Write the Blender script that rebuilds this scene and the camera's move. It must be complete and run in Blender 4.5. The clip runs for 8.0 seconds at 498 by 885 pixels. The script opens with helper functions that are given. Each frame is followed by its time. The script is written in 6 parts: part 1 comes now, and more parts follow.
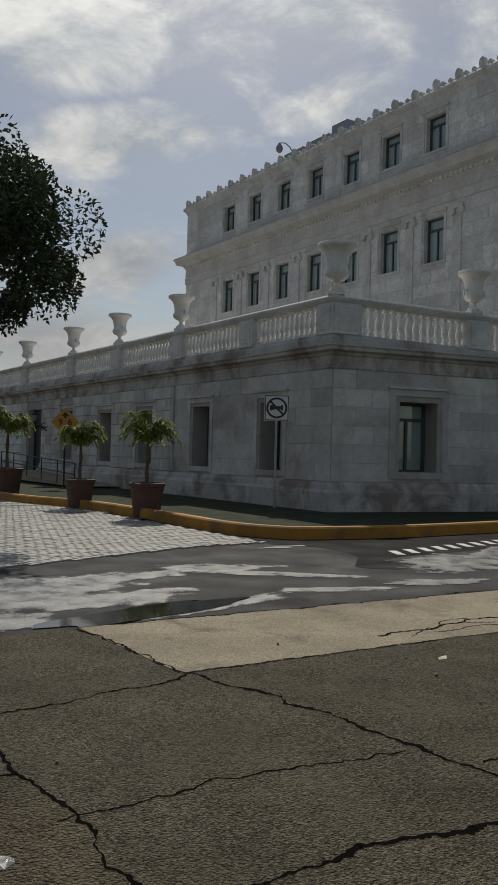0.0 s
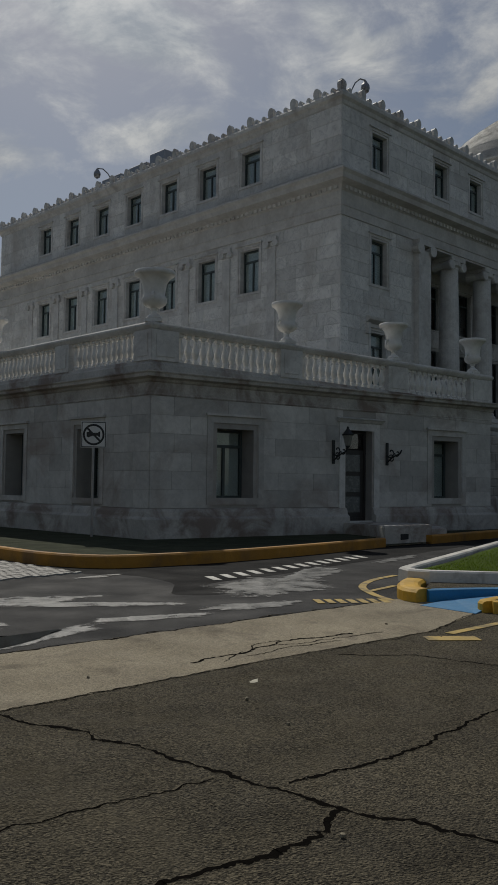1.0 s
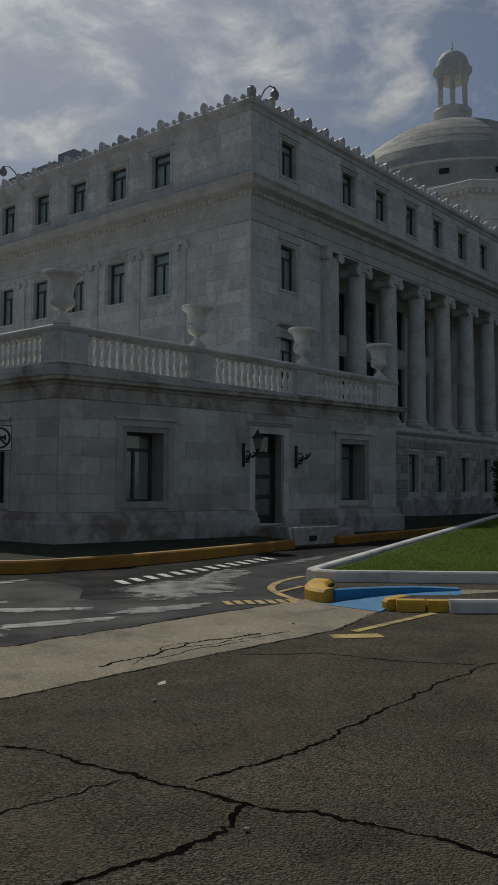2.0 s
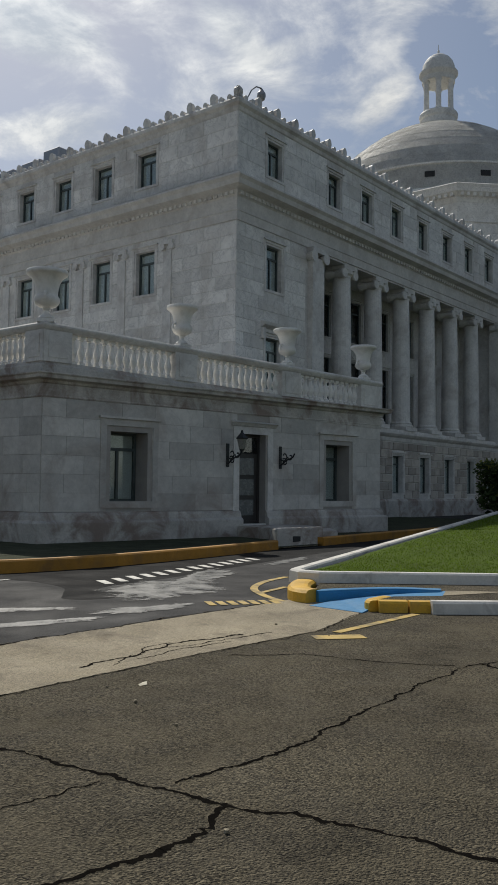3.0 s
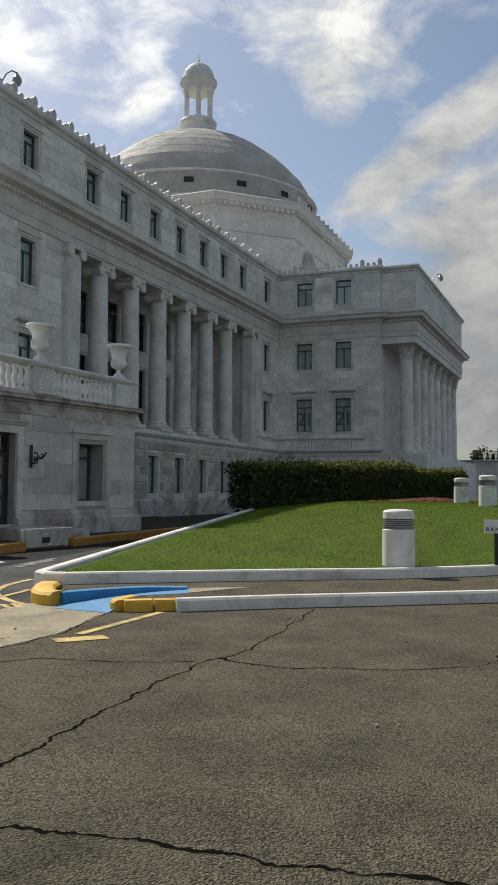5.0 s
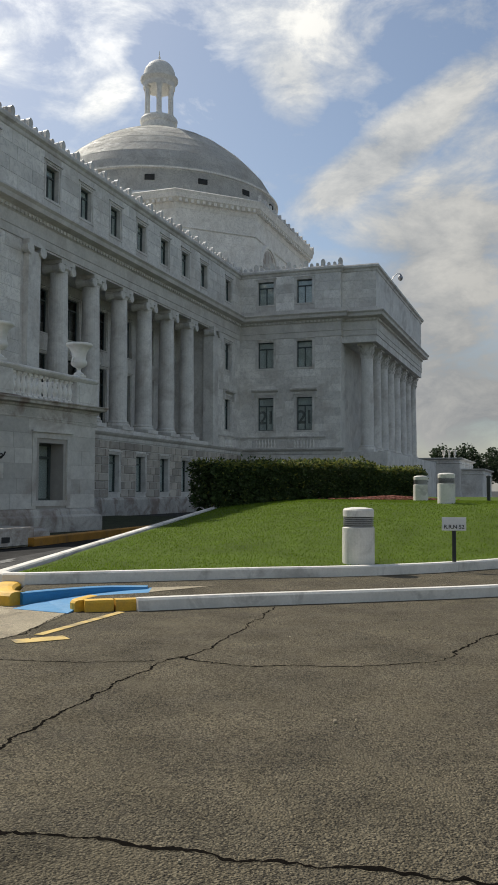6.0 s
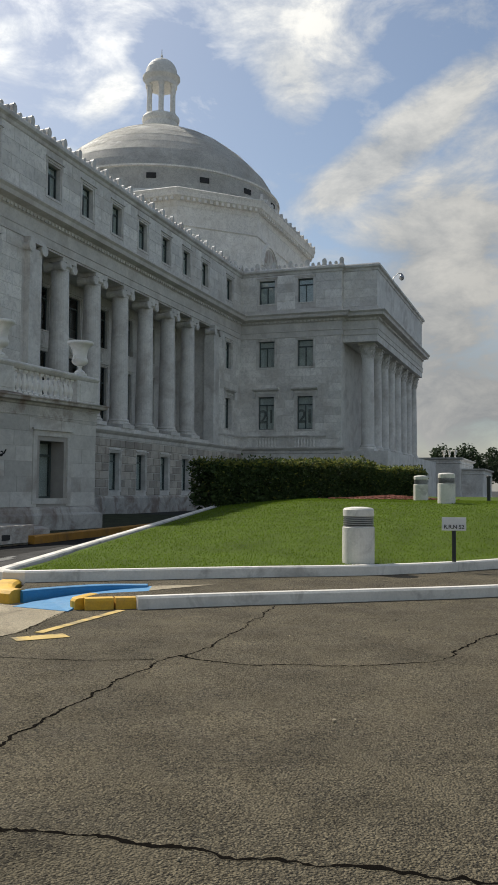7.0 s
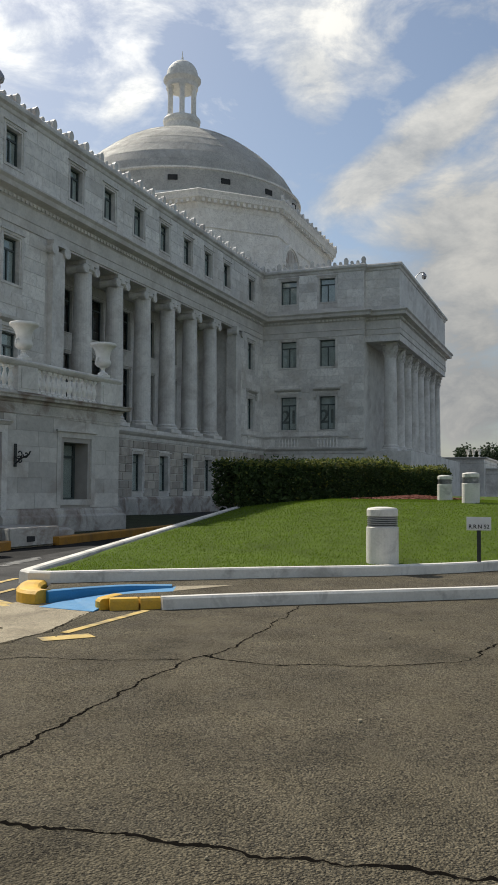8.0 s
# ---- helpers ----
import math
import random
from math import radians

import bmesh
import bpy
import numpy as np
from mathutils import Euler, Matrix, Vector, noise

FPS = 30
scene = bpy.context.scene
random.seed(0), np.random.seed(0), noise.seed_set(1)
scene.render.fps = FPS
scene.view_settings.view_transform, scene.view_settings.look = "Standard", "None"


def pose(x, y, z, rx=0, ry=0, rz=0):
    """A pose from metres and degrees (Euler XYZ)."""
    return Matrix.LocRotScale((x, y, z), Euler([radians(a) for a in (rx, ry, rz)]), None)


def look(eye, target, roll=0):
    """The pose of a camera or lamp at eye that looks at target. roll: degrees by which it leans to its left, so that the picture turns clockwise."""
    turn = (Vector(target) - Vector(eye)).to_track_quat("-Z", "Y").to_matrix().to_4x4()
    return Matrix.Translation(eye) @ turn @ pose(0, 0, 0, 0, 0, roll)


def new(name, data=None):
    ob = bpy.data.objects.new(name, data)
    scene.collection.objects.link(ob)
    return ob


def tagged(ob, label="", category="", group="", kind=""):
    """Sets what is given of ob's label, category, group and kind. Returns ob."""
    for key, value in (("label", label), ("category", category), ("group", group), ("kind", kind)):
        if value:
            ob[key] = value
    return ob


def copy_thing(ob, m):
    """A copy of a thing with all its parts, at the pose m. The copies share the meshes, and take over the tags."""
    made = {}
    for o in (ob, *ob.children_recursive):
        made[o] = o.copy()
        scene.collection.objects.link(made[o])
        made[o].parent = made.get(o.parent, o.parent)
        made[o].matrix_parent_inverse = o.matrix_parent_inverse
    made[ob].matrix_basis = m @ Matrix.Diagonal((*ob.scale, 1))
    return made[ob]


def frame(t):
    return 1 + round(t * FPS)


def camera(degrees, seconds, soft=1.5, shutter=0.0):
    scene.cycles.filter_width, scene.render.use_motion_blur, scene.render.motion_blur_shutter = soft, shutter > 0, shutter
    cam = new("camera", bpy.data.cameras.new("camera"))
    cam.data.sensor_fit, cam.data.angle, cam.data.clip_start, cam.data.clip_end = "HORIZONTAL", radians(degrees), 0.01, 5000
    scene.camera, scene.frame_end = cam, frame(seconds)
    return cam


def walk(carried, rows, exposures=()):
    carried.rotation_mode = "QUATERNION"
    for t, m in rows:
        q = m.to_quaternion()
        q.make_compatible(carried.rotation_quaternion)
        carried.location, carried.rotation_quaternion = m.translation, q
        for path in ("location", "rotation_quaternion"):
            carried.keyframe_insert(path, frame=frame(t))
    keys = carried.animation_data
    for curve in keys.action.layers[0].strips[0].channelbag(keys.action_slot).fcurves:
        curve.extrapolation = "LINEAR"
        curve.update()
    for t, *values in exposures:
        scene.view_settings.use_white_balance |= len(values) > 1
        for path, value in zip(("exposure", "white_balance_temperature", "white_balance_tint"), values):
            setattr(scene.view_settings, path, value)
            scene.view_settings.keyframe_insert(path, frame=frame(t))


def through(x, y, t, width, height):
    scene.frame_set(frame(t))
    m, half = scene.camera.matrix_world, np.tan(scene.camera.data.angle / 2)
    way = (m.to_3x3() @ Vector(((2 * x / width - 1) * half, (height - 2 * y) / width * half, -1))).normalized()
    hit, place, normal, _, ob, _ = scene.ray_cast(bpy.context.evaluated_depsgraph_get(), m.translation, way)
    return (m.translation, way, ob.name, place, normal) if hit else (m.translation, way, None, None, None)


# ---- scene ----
cam = camera(32.38, 8.0, 1.65)
# seconds, eye x y z, heading from +x, pitch up, lean
ROWS = [
    (0.00, -14.740, -18.744, 1.605, 57.30, 0.73, 1.44),
    (0.50, -14.708, -18.734, 1.589, 51.18, 1.02, 1.26),
    (1.00, -14.644, -18.759, 1.602, 45.43, 2.75, 0.72),
    (1.50, -14.666, -18.780, 1.592, 41.02, 3.12, 0.54),
    (2.00, -14.671, -18.825, 1.593, 39.50, 3.03, 0.35),
    (3.50, -14.630, -18.825, 1.593, 36.66, 3.14, 1.41),
    (4.00, -14.604, -18.845, 1.584, 32.23, 3.22, 1.18),
    (4.50, -14.584, -18.885, 1.583, 28.07, 3.27, 1.04),
    (5.00, -14.515, -18.905, 1.579, 22.40, 3.24, 0.54),
    (6.50, -14.570, -18.947, 1.593, 19.72, 3.13, 0.30),
    (7.00, -14.569, -18.940, 1.593, 19.87, 3.07, 0.57),
    (7.50, -14.585, -18.916, 1.586, 19.97, 3.07, 0.35),
    (8.00, -14.581, -18.932, 1.589, 21.37, 3.10, 0.34),
]
EXPOSURES = [(0.0, -0.62, 6700, 8), (0.5, -0.76, 6650, 8), (1.0, -1.08, 6550, 8), (1.5, -1.2, 6400, 8), (2.0, -1.14, 6400, 8), (3.3, -0.14, 6600, 8), (4.0, -0.1, 6650, 8), (4.5, 0.1, 6750, 8), (5.0, 0.27, 6750, 8), (8.0, 0.34, 6800, 8)]
walk(cam, [(t, pose(x, y, z, 90 + pitch, 0, heading - 90) @ pose(0, 0, 0, 0, 0, lean)) for t, x, y, z, heading, pitch, lean in ROWS], EXPOSURES)

# ---------------------------------------------------------------- world and sun
SUN_AZ, SUN_EL = 60.0, 47.5        # heading of the sun from +x, height above the horizon
world = bpy.data.worlds.new("sky")
scene.world = world
world.use_nodes = True


# cloud masses: heading, height, half length, half width, tilt up to the right, thickness
CLOUDS = [(17.0, 28.8, 8.0, 4.2, -15, 0.15), (17.5, 25.3, 3.6, 2.6, -50, 0.14), (9.5, 22.6, 9.0, 2.2, 33, 0.19),
          (7.5, 14.5, 6.5, 6.0, 10, 0.13), (6.0, 7.5, 7.0, 5.0, 0, 0.13), (29.6, 24.6, 2.8, 1.2, 38, 0.1),
          (40.0, 28.8, 3.8, 1.5, -40, 0.1), (36.5, 27.6, 2.8, 0.8, 15, 0.07), (54.5, 28.5, 7.0, 2.6, -10, 0.19),
          (52.0, 22.3, 5.8, 1.6, 12, 0.16), (68.5, 25.0, 8.5, 3.2, 5, 0.2), (66.0, 19.8, 8.5, 2.5, 8, 0.2),
          (66.5, 12.0, 5.0, 2.2, 15, 0.17), (71.0, 7.5, 6.0, 3.0, 0, 0.13), (20.0, 2.0, 75.0, 5.5, 0, 0.13), (33.5, 28.5, 5.0, 3.5, 0, -0.07), (25.0, 27.0, 3.8, 3.0, 0, -0.07)]


def build_sky(tree):
    n, l = tree.nodes, tree.links
    n.clear()
    out = n.new("ShaderNodeOutputWorld")
    bg = n.new("ShaderNodeBackground")
    sky = n.new("ShaderNodeTexSky")
    sky.sky_type, sky.sun_disc = "NISHITA", False
    sky.sun_elevation, sky.sun_rotation = radians(SUN_EL), radians(90 - SUN_AZ)
    sky.air_density, sky.dust_density = 1.0, 1.2
    geo = n.new("ShaderNodeTexCoord")
    sep = n.new("ShaderNodeSeparateXYZ")
    l.new(geo.outputs["Generated"], sep.inputs[0])

    def math_node(op, a, b=None):
        m = n.new("ShaderNodeMath")
        m.operation = op
        for i, v in enumerate((a, b)):
            if v is None:
                continue
            if isinstance(v, (int, float)):
                m.inputs[i].default_value = v
            else:
                l.new(v, m.inputs[i])
        return m.outputs[0]

    flat = n.new("ShaderNodeVectorMath")
    flat.operation = "MULTIPLY"
    flat.inputs[1].default_value = (1.0, 1.0, 1.9)
    l.new(geo.outputs["Generated"], flat.inputs[0])

    def cloud(scale, detail, rough, w, distort):
        t = n.new("ShaderNodeTexNoise")
        t.noise_dimensions = "4D"
        t.inputs["W"].default_value = w
        t.inputs["Scale"].default_value, t.inputs["Detail"].default_value = scale, detail
        t.inputs["Roughness"].default_value, t.inputs["Distortion"].default_value = rough, distort
        l.new(flat.outputs[0], t.inputs["Vector"])
        return t.outputs["Fac"]

    big, fine = cloud(2.6, 3.0, 0.5, 3.1, 0.3), cloud(8.5, 12.0, 0.64, 5.1, 0.35)
    both = math_node("ADD", math_node("MULTIPLY", big, 0.5), math_node("MULTIPLY", fine, 0.5))
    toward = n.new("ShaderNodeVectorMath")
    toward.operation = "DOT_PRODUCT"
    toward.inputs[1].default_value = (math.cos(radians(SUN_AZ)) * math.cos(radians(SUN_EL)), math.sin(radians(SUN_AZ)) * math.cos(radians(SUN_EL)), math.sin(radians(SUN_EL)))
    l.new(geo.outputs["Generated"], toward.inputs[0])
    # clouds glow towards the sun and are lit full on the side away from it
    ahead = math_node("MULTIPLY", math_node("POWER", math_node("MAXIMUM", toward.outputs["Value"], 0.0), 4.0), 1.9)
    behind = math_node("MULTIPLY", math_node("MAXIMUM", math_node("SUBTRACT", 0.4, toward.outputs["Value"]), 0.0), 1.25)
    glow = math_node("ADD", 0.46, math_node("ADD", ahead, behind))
    az = math_node("ARCTAN2", sep.outputs["Y"], sep.outputs["X"])
    el = math_node("ARCSINE", sep.outputs["Z"])
    both = math_node("SUBTRACT", both, 0.035)
    for a0, e0, ra, re, tilt, weight in CLOUDS:
        ct, st = math.cos(radians(tilt)), math.sin(radians(tilt))
        da, de = math_node("SUBTRACT", radians(a0), az), math_node("SUBTRACT", el, radians(e0))
        along = math_node("ADD", math_node("MULTIPLY", da, ct / radians(ra)), math_node("MULTIPLY", de, st / radians(ra)))
        across = math_node("SUBTRACT", math_node("MULTIPLY", de, ct / radians(re)), math_node("MULTIPLY", da, st / radians(re)))
        r2 = math_node("ADD", math_node("MULTIPLY", along, along), math_node("MULTIPLY", across, across))
        both = math_node("ADD", both, math_node("MULTIPLY", math_node("MAXIMUM", math_node("SUBTRACT", 1.0, r2), 0.0), weight))
    ramp = n.new("ShaderNodeValToRGB")
    ramp.color_ramp.elements[0].position, ramp.color_ramp.elements[1].position = 0.45, 0.6
    l.new(both, ramp.inputs[0])
    white = n.new("ShaderNodeMix")
    white.data_type = "RGBA"
    white.inputs["A"].default_value = (4.0, 4.35, 4.9, 1)
    white.inputs["B"].default_value = (8.0, 8.0, 7.95, 1)
    thick = n.new("ShaderNodeMapRange")
    thick.inputs["From Min"].default_value, thick.inputs["From Max"].default_value = 0.36, 0.64
    l.new(fine, thick.inputs["Value"])
    l.new(thick.outputs[0], white.inputs["Factor"])
    mix = n.new("ShaderNodeMix")
    mix.data_type = "RGBA"
    l.new(ramp.outputs[0], mix.inputs["Factor"])
    l.new(sky.outputs[0], mix.inputs["A"])
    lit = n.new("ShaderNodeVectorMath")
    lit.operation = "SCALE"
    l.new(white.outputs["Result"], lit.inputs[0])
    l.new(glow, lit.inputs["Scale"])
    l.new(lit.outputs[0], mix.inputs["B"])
    l.new(mix.outputs["Result"], bg.inputs["Color"])
    bg.inputs["Strength"].default_value = 0.085
    l.new(bg.outputs[0], out.inputs[0])


build_sky(world.node_tree)
sun = new("sun", bpy.data.lights.new("sun", "SUN"))
sun.data.energy, sun.data.angle, sun.data.color = 3.9, radians(0.6), (1.0, 0.95, 0.87)
sa, se = radians(SUN_AZ), radians(SUN_EL)
sun.matrix_world = look((60 * math.cos(sa) * math.cos(se), 60 * math.sin(sa) * math.cos(se), 60 * math.sin(se)), (0, 0, 0))


# ---------------------------------------------------------------- materials
def material(name, color, rough=0.7, vary=0.12, scale=1.5, bump=0.15, fine=30.0, metal=0.0, dirt=None, dirt_amount=0.5, dirt_scale=0.6, per_piece=0.0, veins=0.0, spec=0.5, speckle=0.0, speckle_scale=160.0, rough_vary=0.1, island=0.0, bump_dist=0.01, pebbly=0.0, dirt_from=0.5, pits=0.0):
    m = bpy.data.materials.new(name)
    m.use_nodes = True
    n, l = m.node_tree.nodes, m.node_tree.links
    b = n["Principled BSDF"]
    b.inputs["Metallic"].default_value = metal
    b.inputs["Specular IOR Level"].default_value = spec
    geo = n.new("ShaderNodeNewGeometry")

    def noise_fac(s, detail=5.0, r=0.55, d=0.0):
        t = n.new("ShaderNodeTexNoise")
        t.inputs["Scale"].default_value, t.inputs["Detail"].default_value = s, detail
        t.inputs["Roughness"].default_value, t.inputs["Distortion"].default_value = r, d
        l.new(geo.outputs["Position"], t.inputs["Vector"])
        return t.outputs["Fac"]

    def ranged(fac, a, b2, lo, hi):
        t = n.new("ShaderNodeMapRange")
        t.inputs["From Min"].default_value, t.inputs["From Max"].default_value = a, b2
        t.inputs["To Min"].default_value, t.inputs["To Max"].default_value = lo, hi
        l.new(fac, t.inputs["Value"])
        return t.outputs[0]

    def blend(kind, fac, a, c):
        t = n.new("ShaderNodeMix")
        t.data_type, t.blend_type = "RGBA", kind
        for key, v in (("Factor", fac), ("A", a), ("B", c)):
            if isinstance(v, (int, float)):
                t.inputs[key].default_value = v
            elif isinstance(v, tuple):
                t.inputs[key].default_value = (*v, 1)
            else:
                l.new(v, t.inputs[key])
        return t.outputs["Result"]

    def scaled(col, fac):
        t = n.new("ShaderNodeVectorMath")
        t.operation = "SCALE"
        if isinstance(col, tuple):
            t.inputs[0].default_value = col
        else:
            l.new(col, t.inputs[0])
        l.new(fac, t.inputs["Scale"])
        return t.outputs[0]

    col = scaled(tuple(color), ranged(noise_fac(scale), 0.25, 0.75, 1 - vary, 1 + vary))
    col = scaled(col, ranged(noise_fac(fine, 4.0, 0.65), 0.25, 0.75, 1 - vary * 0.6, 1 + vary * 0.6))
    if per_piece:
        info = n.new("ShaderNodeObjectInfo")
        col = scaled(col, ranged(info.outputs["Random"], 0, 1, 1 - per_piece, 1 + per_piece))
    if island:
        col = scaled(col, ranged(geo.outputs["Random Per Island"], 0, 1, 1 - island, 1 + island))
    if veins:
        v = noise_fac(1.3, 7.0, 0.6, 1.8)
        t = n.new("ShaderNodeMath")
        t.operation = "SUBTRACT"
        l.new(v, t.inputs[0])
        t.inputs[1].default_value = 0.5
        a = n.new("ShaderNodeMath")
        a.operation = "ABSOLUTE"
        l.new(t.outputs[0], a.inputs[0])
        col = blend("MIX", ranged(a.outputs[0], 0.0, 0.035, veins, 0.0), col, (0.2, 0.2, 0.21))
    if speckle:
        t = n.new("ShaderNodeTexVoronoi")
        t.inputs["Scale"].default_value = speckle_scale
        l.new(geo.outputs["Position"], t.inputs["Vector"])
        s = n.new("ShaderNodeSeparateColor")
        l.new(t.outputs["Color"], s.inputs[0])
        col = scaled(col, ranged(s.outputs[0], 0, 1, 1 - speckle, 1 + speckle))
    if pits:
        col = blend("MIX", ranged(noise_fac(pits, 5.0, 0.72), 0.56, 0.63, 0.0, 0.8), col, (0.028, 0.023, 0.017))
        col = blend("MIX", ranged(noise_fac(pits * 1.7, 5.0, 0.7), 0.6, 0.7, 0.0, 0.6), col, (0.3, 0.27, 0.2))
    if dirt:
        col = blend("MIX", ranged(noise_fac(dirt_scale, 8.0, 0.62, 0.6), dirt_from, dirt_from + 0.2 * (0.75 if dirt_from < 0.5 else 1), 0.0, dirt_amount), col, tuple(dirt))
    l.new(col, b.inputs["Base Color"])
    l.new(ranged(noise_fac(scale * 2.3), 0.3, 0.7, max(0.02, rough - rough_vary), min(1, rough + rough_vary)), b.inputs["Roughness"])
    if bump:
        t = n.new("ShaderNodeBump")
        t.inputs["Strength"].default_value, t.inputs["Distance"].default_value = bump, bump_dist
        height = noise_fac(fine, 6.0, 0.7)
        if pebbly:
            v = n.new("ShaderNodeTexVoronoi")
            v.inputs["Scale"].default_value = pebbly
            l.new(geo.outputs["Position"], v.inputs["Vector"])
            s2 = n.new("ShaderNodeMath")
            s2.operation = "SUBTRACT"
            l.new(height, s2.inputs[0])
            l.new(v.outputs["Distance"], s2.inputs[1])
            height = s2.outputs[0]
        l.new(height, t.inputs["Height"])
        l.new(t.outputs[0], b.inputs["Normal"])
    return m


MARBLE = material("weathered_marble", (0.64, 0.625, 0.59), 0.62, 0.17, 0.7, 0.2, 5, dirt=(0.29, 0.25, 0.22), dirt_amount=0.6, dirt_scale=0.6, veins=0.2)
MARBLE_BLOCK = material("marble_block", (0.52, 0.505, 0.47), 0.62, 0.2, 0.8, 0.2, 5, dirt=(0.25, 0.19, 0.155), dirt_amount=0.72, dirt_scale=0.55, per_piece=0.16, veins=0.15)
MARBLE_FACING = material("marble_facing", (0.71, 0.695, 0.655), 0.62, 0.16, 0.6, 0.12, 4, dirt=(0.43, 0.39, 0.34), dirt_amount=0.6, dirt_scale=0.45, island=0.14, veins=0.32)
MARBLE_RUST = material("rusticated_marble", (0.43, 0.395, 0.345), 0.75, 0.22, 1.2, 0.5, 16, dirt=(0.2, 0.16, 0.14), dirt_amount=0.6, dirt_scale=0.8, island=0.25)
JOINT = material("joint_mortar", (0.36, 0.34, 0.31), 0.85, 0.15, 2.0, 0.3, 40)
STAINED = material("stained_plinth_marble", (0.48, 0.46, 0.42), 0.68, 0.26, 1.3, 0.4, 18, dirt=(0.19, 0.135, 0.105), dirt_amount=0.8, dirt_scale=0.9, veins=0.15, dirt_from=0.46)
CORNICE = material("cornice_marble", (0.58, 0.56, 0.52), 0.66, 0.16, 0.9, 0.2, 6, dirt=(0.38, 0.335, 0.29), dirt_amount=0.5, dirt_scale=0.7, veins=0.15)
CARVED = material("carved_white_marble", (0.74, 0.725, 0.685), 0.55, 0.12, 3.0, 0.15, 40, dirt=(0.42, 0.38, 0.32), dirt_amount=0.4, dirt_scale=2.0)
DOME_STONE = material("dome_marble", (0.78, 0.765, 0.72), 0.68, 0.16, 0.5, 0.4, 6, dirt=(0.5, 0.47, 0.42), dirt_amount=0.55, dirt_scale=0.5, island=0.04, veins=0.3, spec=0.2)
WINDOW_FRAME = material("dark_green_frame", (0.06, 0.078, 0.075), 0.45, 0.2, 3.0, 0.05)
ASPHALT = material("wet_asphalt", (0.022, 0.022, 0.023), 0.8, 0.35, 0.5, 0.5, 90, dirt=(0.036, 0.035, 0.034), dirt_amount=0.6, dirt_scale=0.4, speckle=0.35, speckle_scale=110, rough_vary=0.12, spec=0.25)
PATCH_ASPHALT = material("new_asphalt", (0.009, 0.009, 0.0095), 0.85, 0.25, 0.6, 0.4, 90, speckle=0.3, speckle_scale=110, spec=0.12)
AGGREGATE = material("worn_aggregate_pavement", (0.113, 0.096, 0.064), 0.88, 0.36, 1.1, 0.85, 46, dirt=(0.15, 0.127, 0.084), dirt_amount=0.6, dirt_scale=1.6, speckle=0.7, speckle_scale=84, bump_dist=0.032, pebbly=70, spec=0.2, pits=30.0)
CONCRETE = material("light_concrete", (0.325, 0.28, 0.2), 0.88, 0.24, 0.9, 0.7, 50, dirt=(0.12, 0.1, 0.075), dirt_amount=0.75, dirt_scale=1.6, speckle=0.3, speckle_scale=90, pebbly=60, bump_dist=0.014, spec=0.25, dirt_from=0.53)
ROOFING = material("pale_roofing", (0.33, 0.315, 0.285), 0.85, 0.15, 0.8, 0.2, 20, dirt=(0.35, 0.32, 0.28), dirt_amount=0.5, dirt_scale=0.7)
SAND_SLAB = material("sandy_aggregate_slab", (0.135, 0.108, 0.066), 0.9, 0.34, 1.1, 1.0, 38, dirt=(0.24, 0.2, 0.13), dirt_amount=0.6, dirt_scale=2.2, speckle=0.6, speckle_scale=72, bump_dist=0.04, pebbly=60, spec=0.25, pits=30.0)
CHIPPED = material("chipped_edge", (0.13, 0.112, 0.078), 0.95, 0.4, 6.0, 1.0, 60, speckle=0.6, speckle_scale=90, spec=0.15, bump_dist=0.02)
GRASS_SOIL = material("lawn_soil", (0.062, 0.095, 0.012), 0.95, 0.35, 1.5, 0.8, 40, spec=0.1)
# verge turf toned dark and grey: the annex shade is in its colour
VERGE = material("shaded_verge_turf", (0.05, 0.056, 0.034), 0.95, 0.4, 1.5, 0.8, 40, spec=0.1)
WORN_YELLOW = material("worn_yellow_paint", (0.5, 0.35, 0.1), 0.75, 0.25, 2.5, 0.4, 40, dirt=(0.14, 0.12, 0.08), dirt_amount=0.75, dirt_scale=3.5, dirt_from=0.48)
YELLOW = material("yellow_paint", (0.62, 0.36, 0.03), 0.6, 0.2, 2.0, 0.3, 40, dirt=(0.25, 0.17, 0.06), dirt_amount=0.6, dirt_scale=2.2)
# darker copy of the kerb yellow, with the shade by the annex painted in
SHADED_YELLOW = material("shaded_orange_yellow_paint", (0.40, 0.19, 0.02), 0.7, 0.25, 1.8, 0.4, 40, dirt=(0.16, 0.09, 0.035), dirt_amount=0.7, dirt_scale=1.5)
BLUE = material("blue_paint", (0.02, 0.2, 0.42), 0.55, 0.18, 2.0, 0.3, 40, dirt=(0.1, 0.22, 0.3), dirt_amount=0.5, dirt_scale=2.0)
WHITE_PAINT = material("white_kerb_paint", (0.66, 0.635, 0.58), 0.65, 0.14, 2.0, 0.4, 30, dirt=(0.27, 0.25, 0.22), dirt_amount=0.8, dirt_scale=1.9, dirt_from=0.52)
IRON = material("black_iron", (0.025, 0.028, 0.028), 0.5, 0.2, 5.0, 0.2, 60, metal=0.3)
METAL = material("galvanised_steel", (0.32, 0.32, 0.33), 0.4, 0.1, 6.0, 0.1, 60, metal=0.8)
TERRACOTTA = material("dark_clay_pot", (0.10, 0.05, 0.035), 0.75, 0.2, 3.0, 0.3, 50)
BARK = material("bark", (0.12, 0.095, 0.07), 0.9, 0.3, 6.0, 0.8, 40)
MULCH = material("red_mulch", (0.17, 0.05, 0.03), 0.9, 0.35, 6.0, 0.9, 50)
MULCH_CHIP = material("red_bark_chip", (0.2, 0.062, 0.036), 0.9, 0.3, 6.0, 0.6, 50, island=0.5)
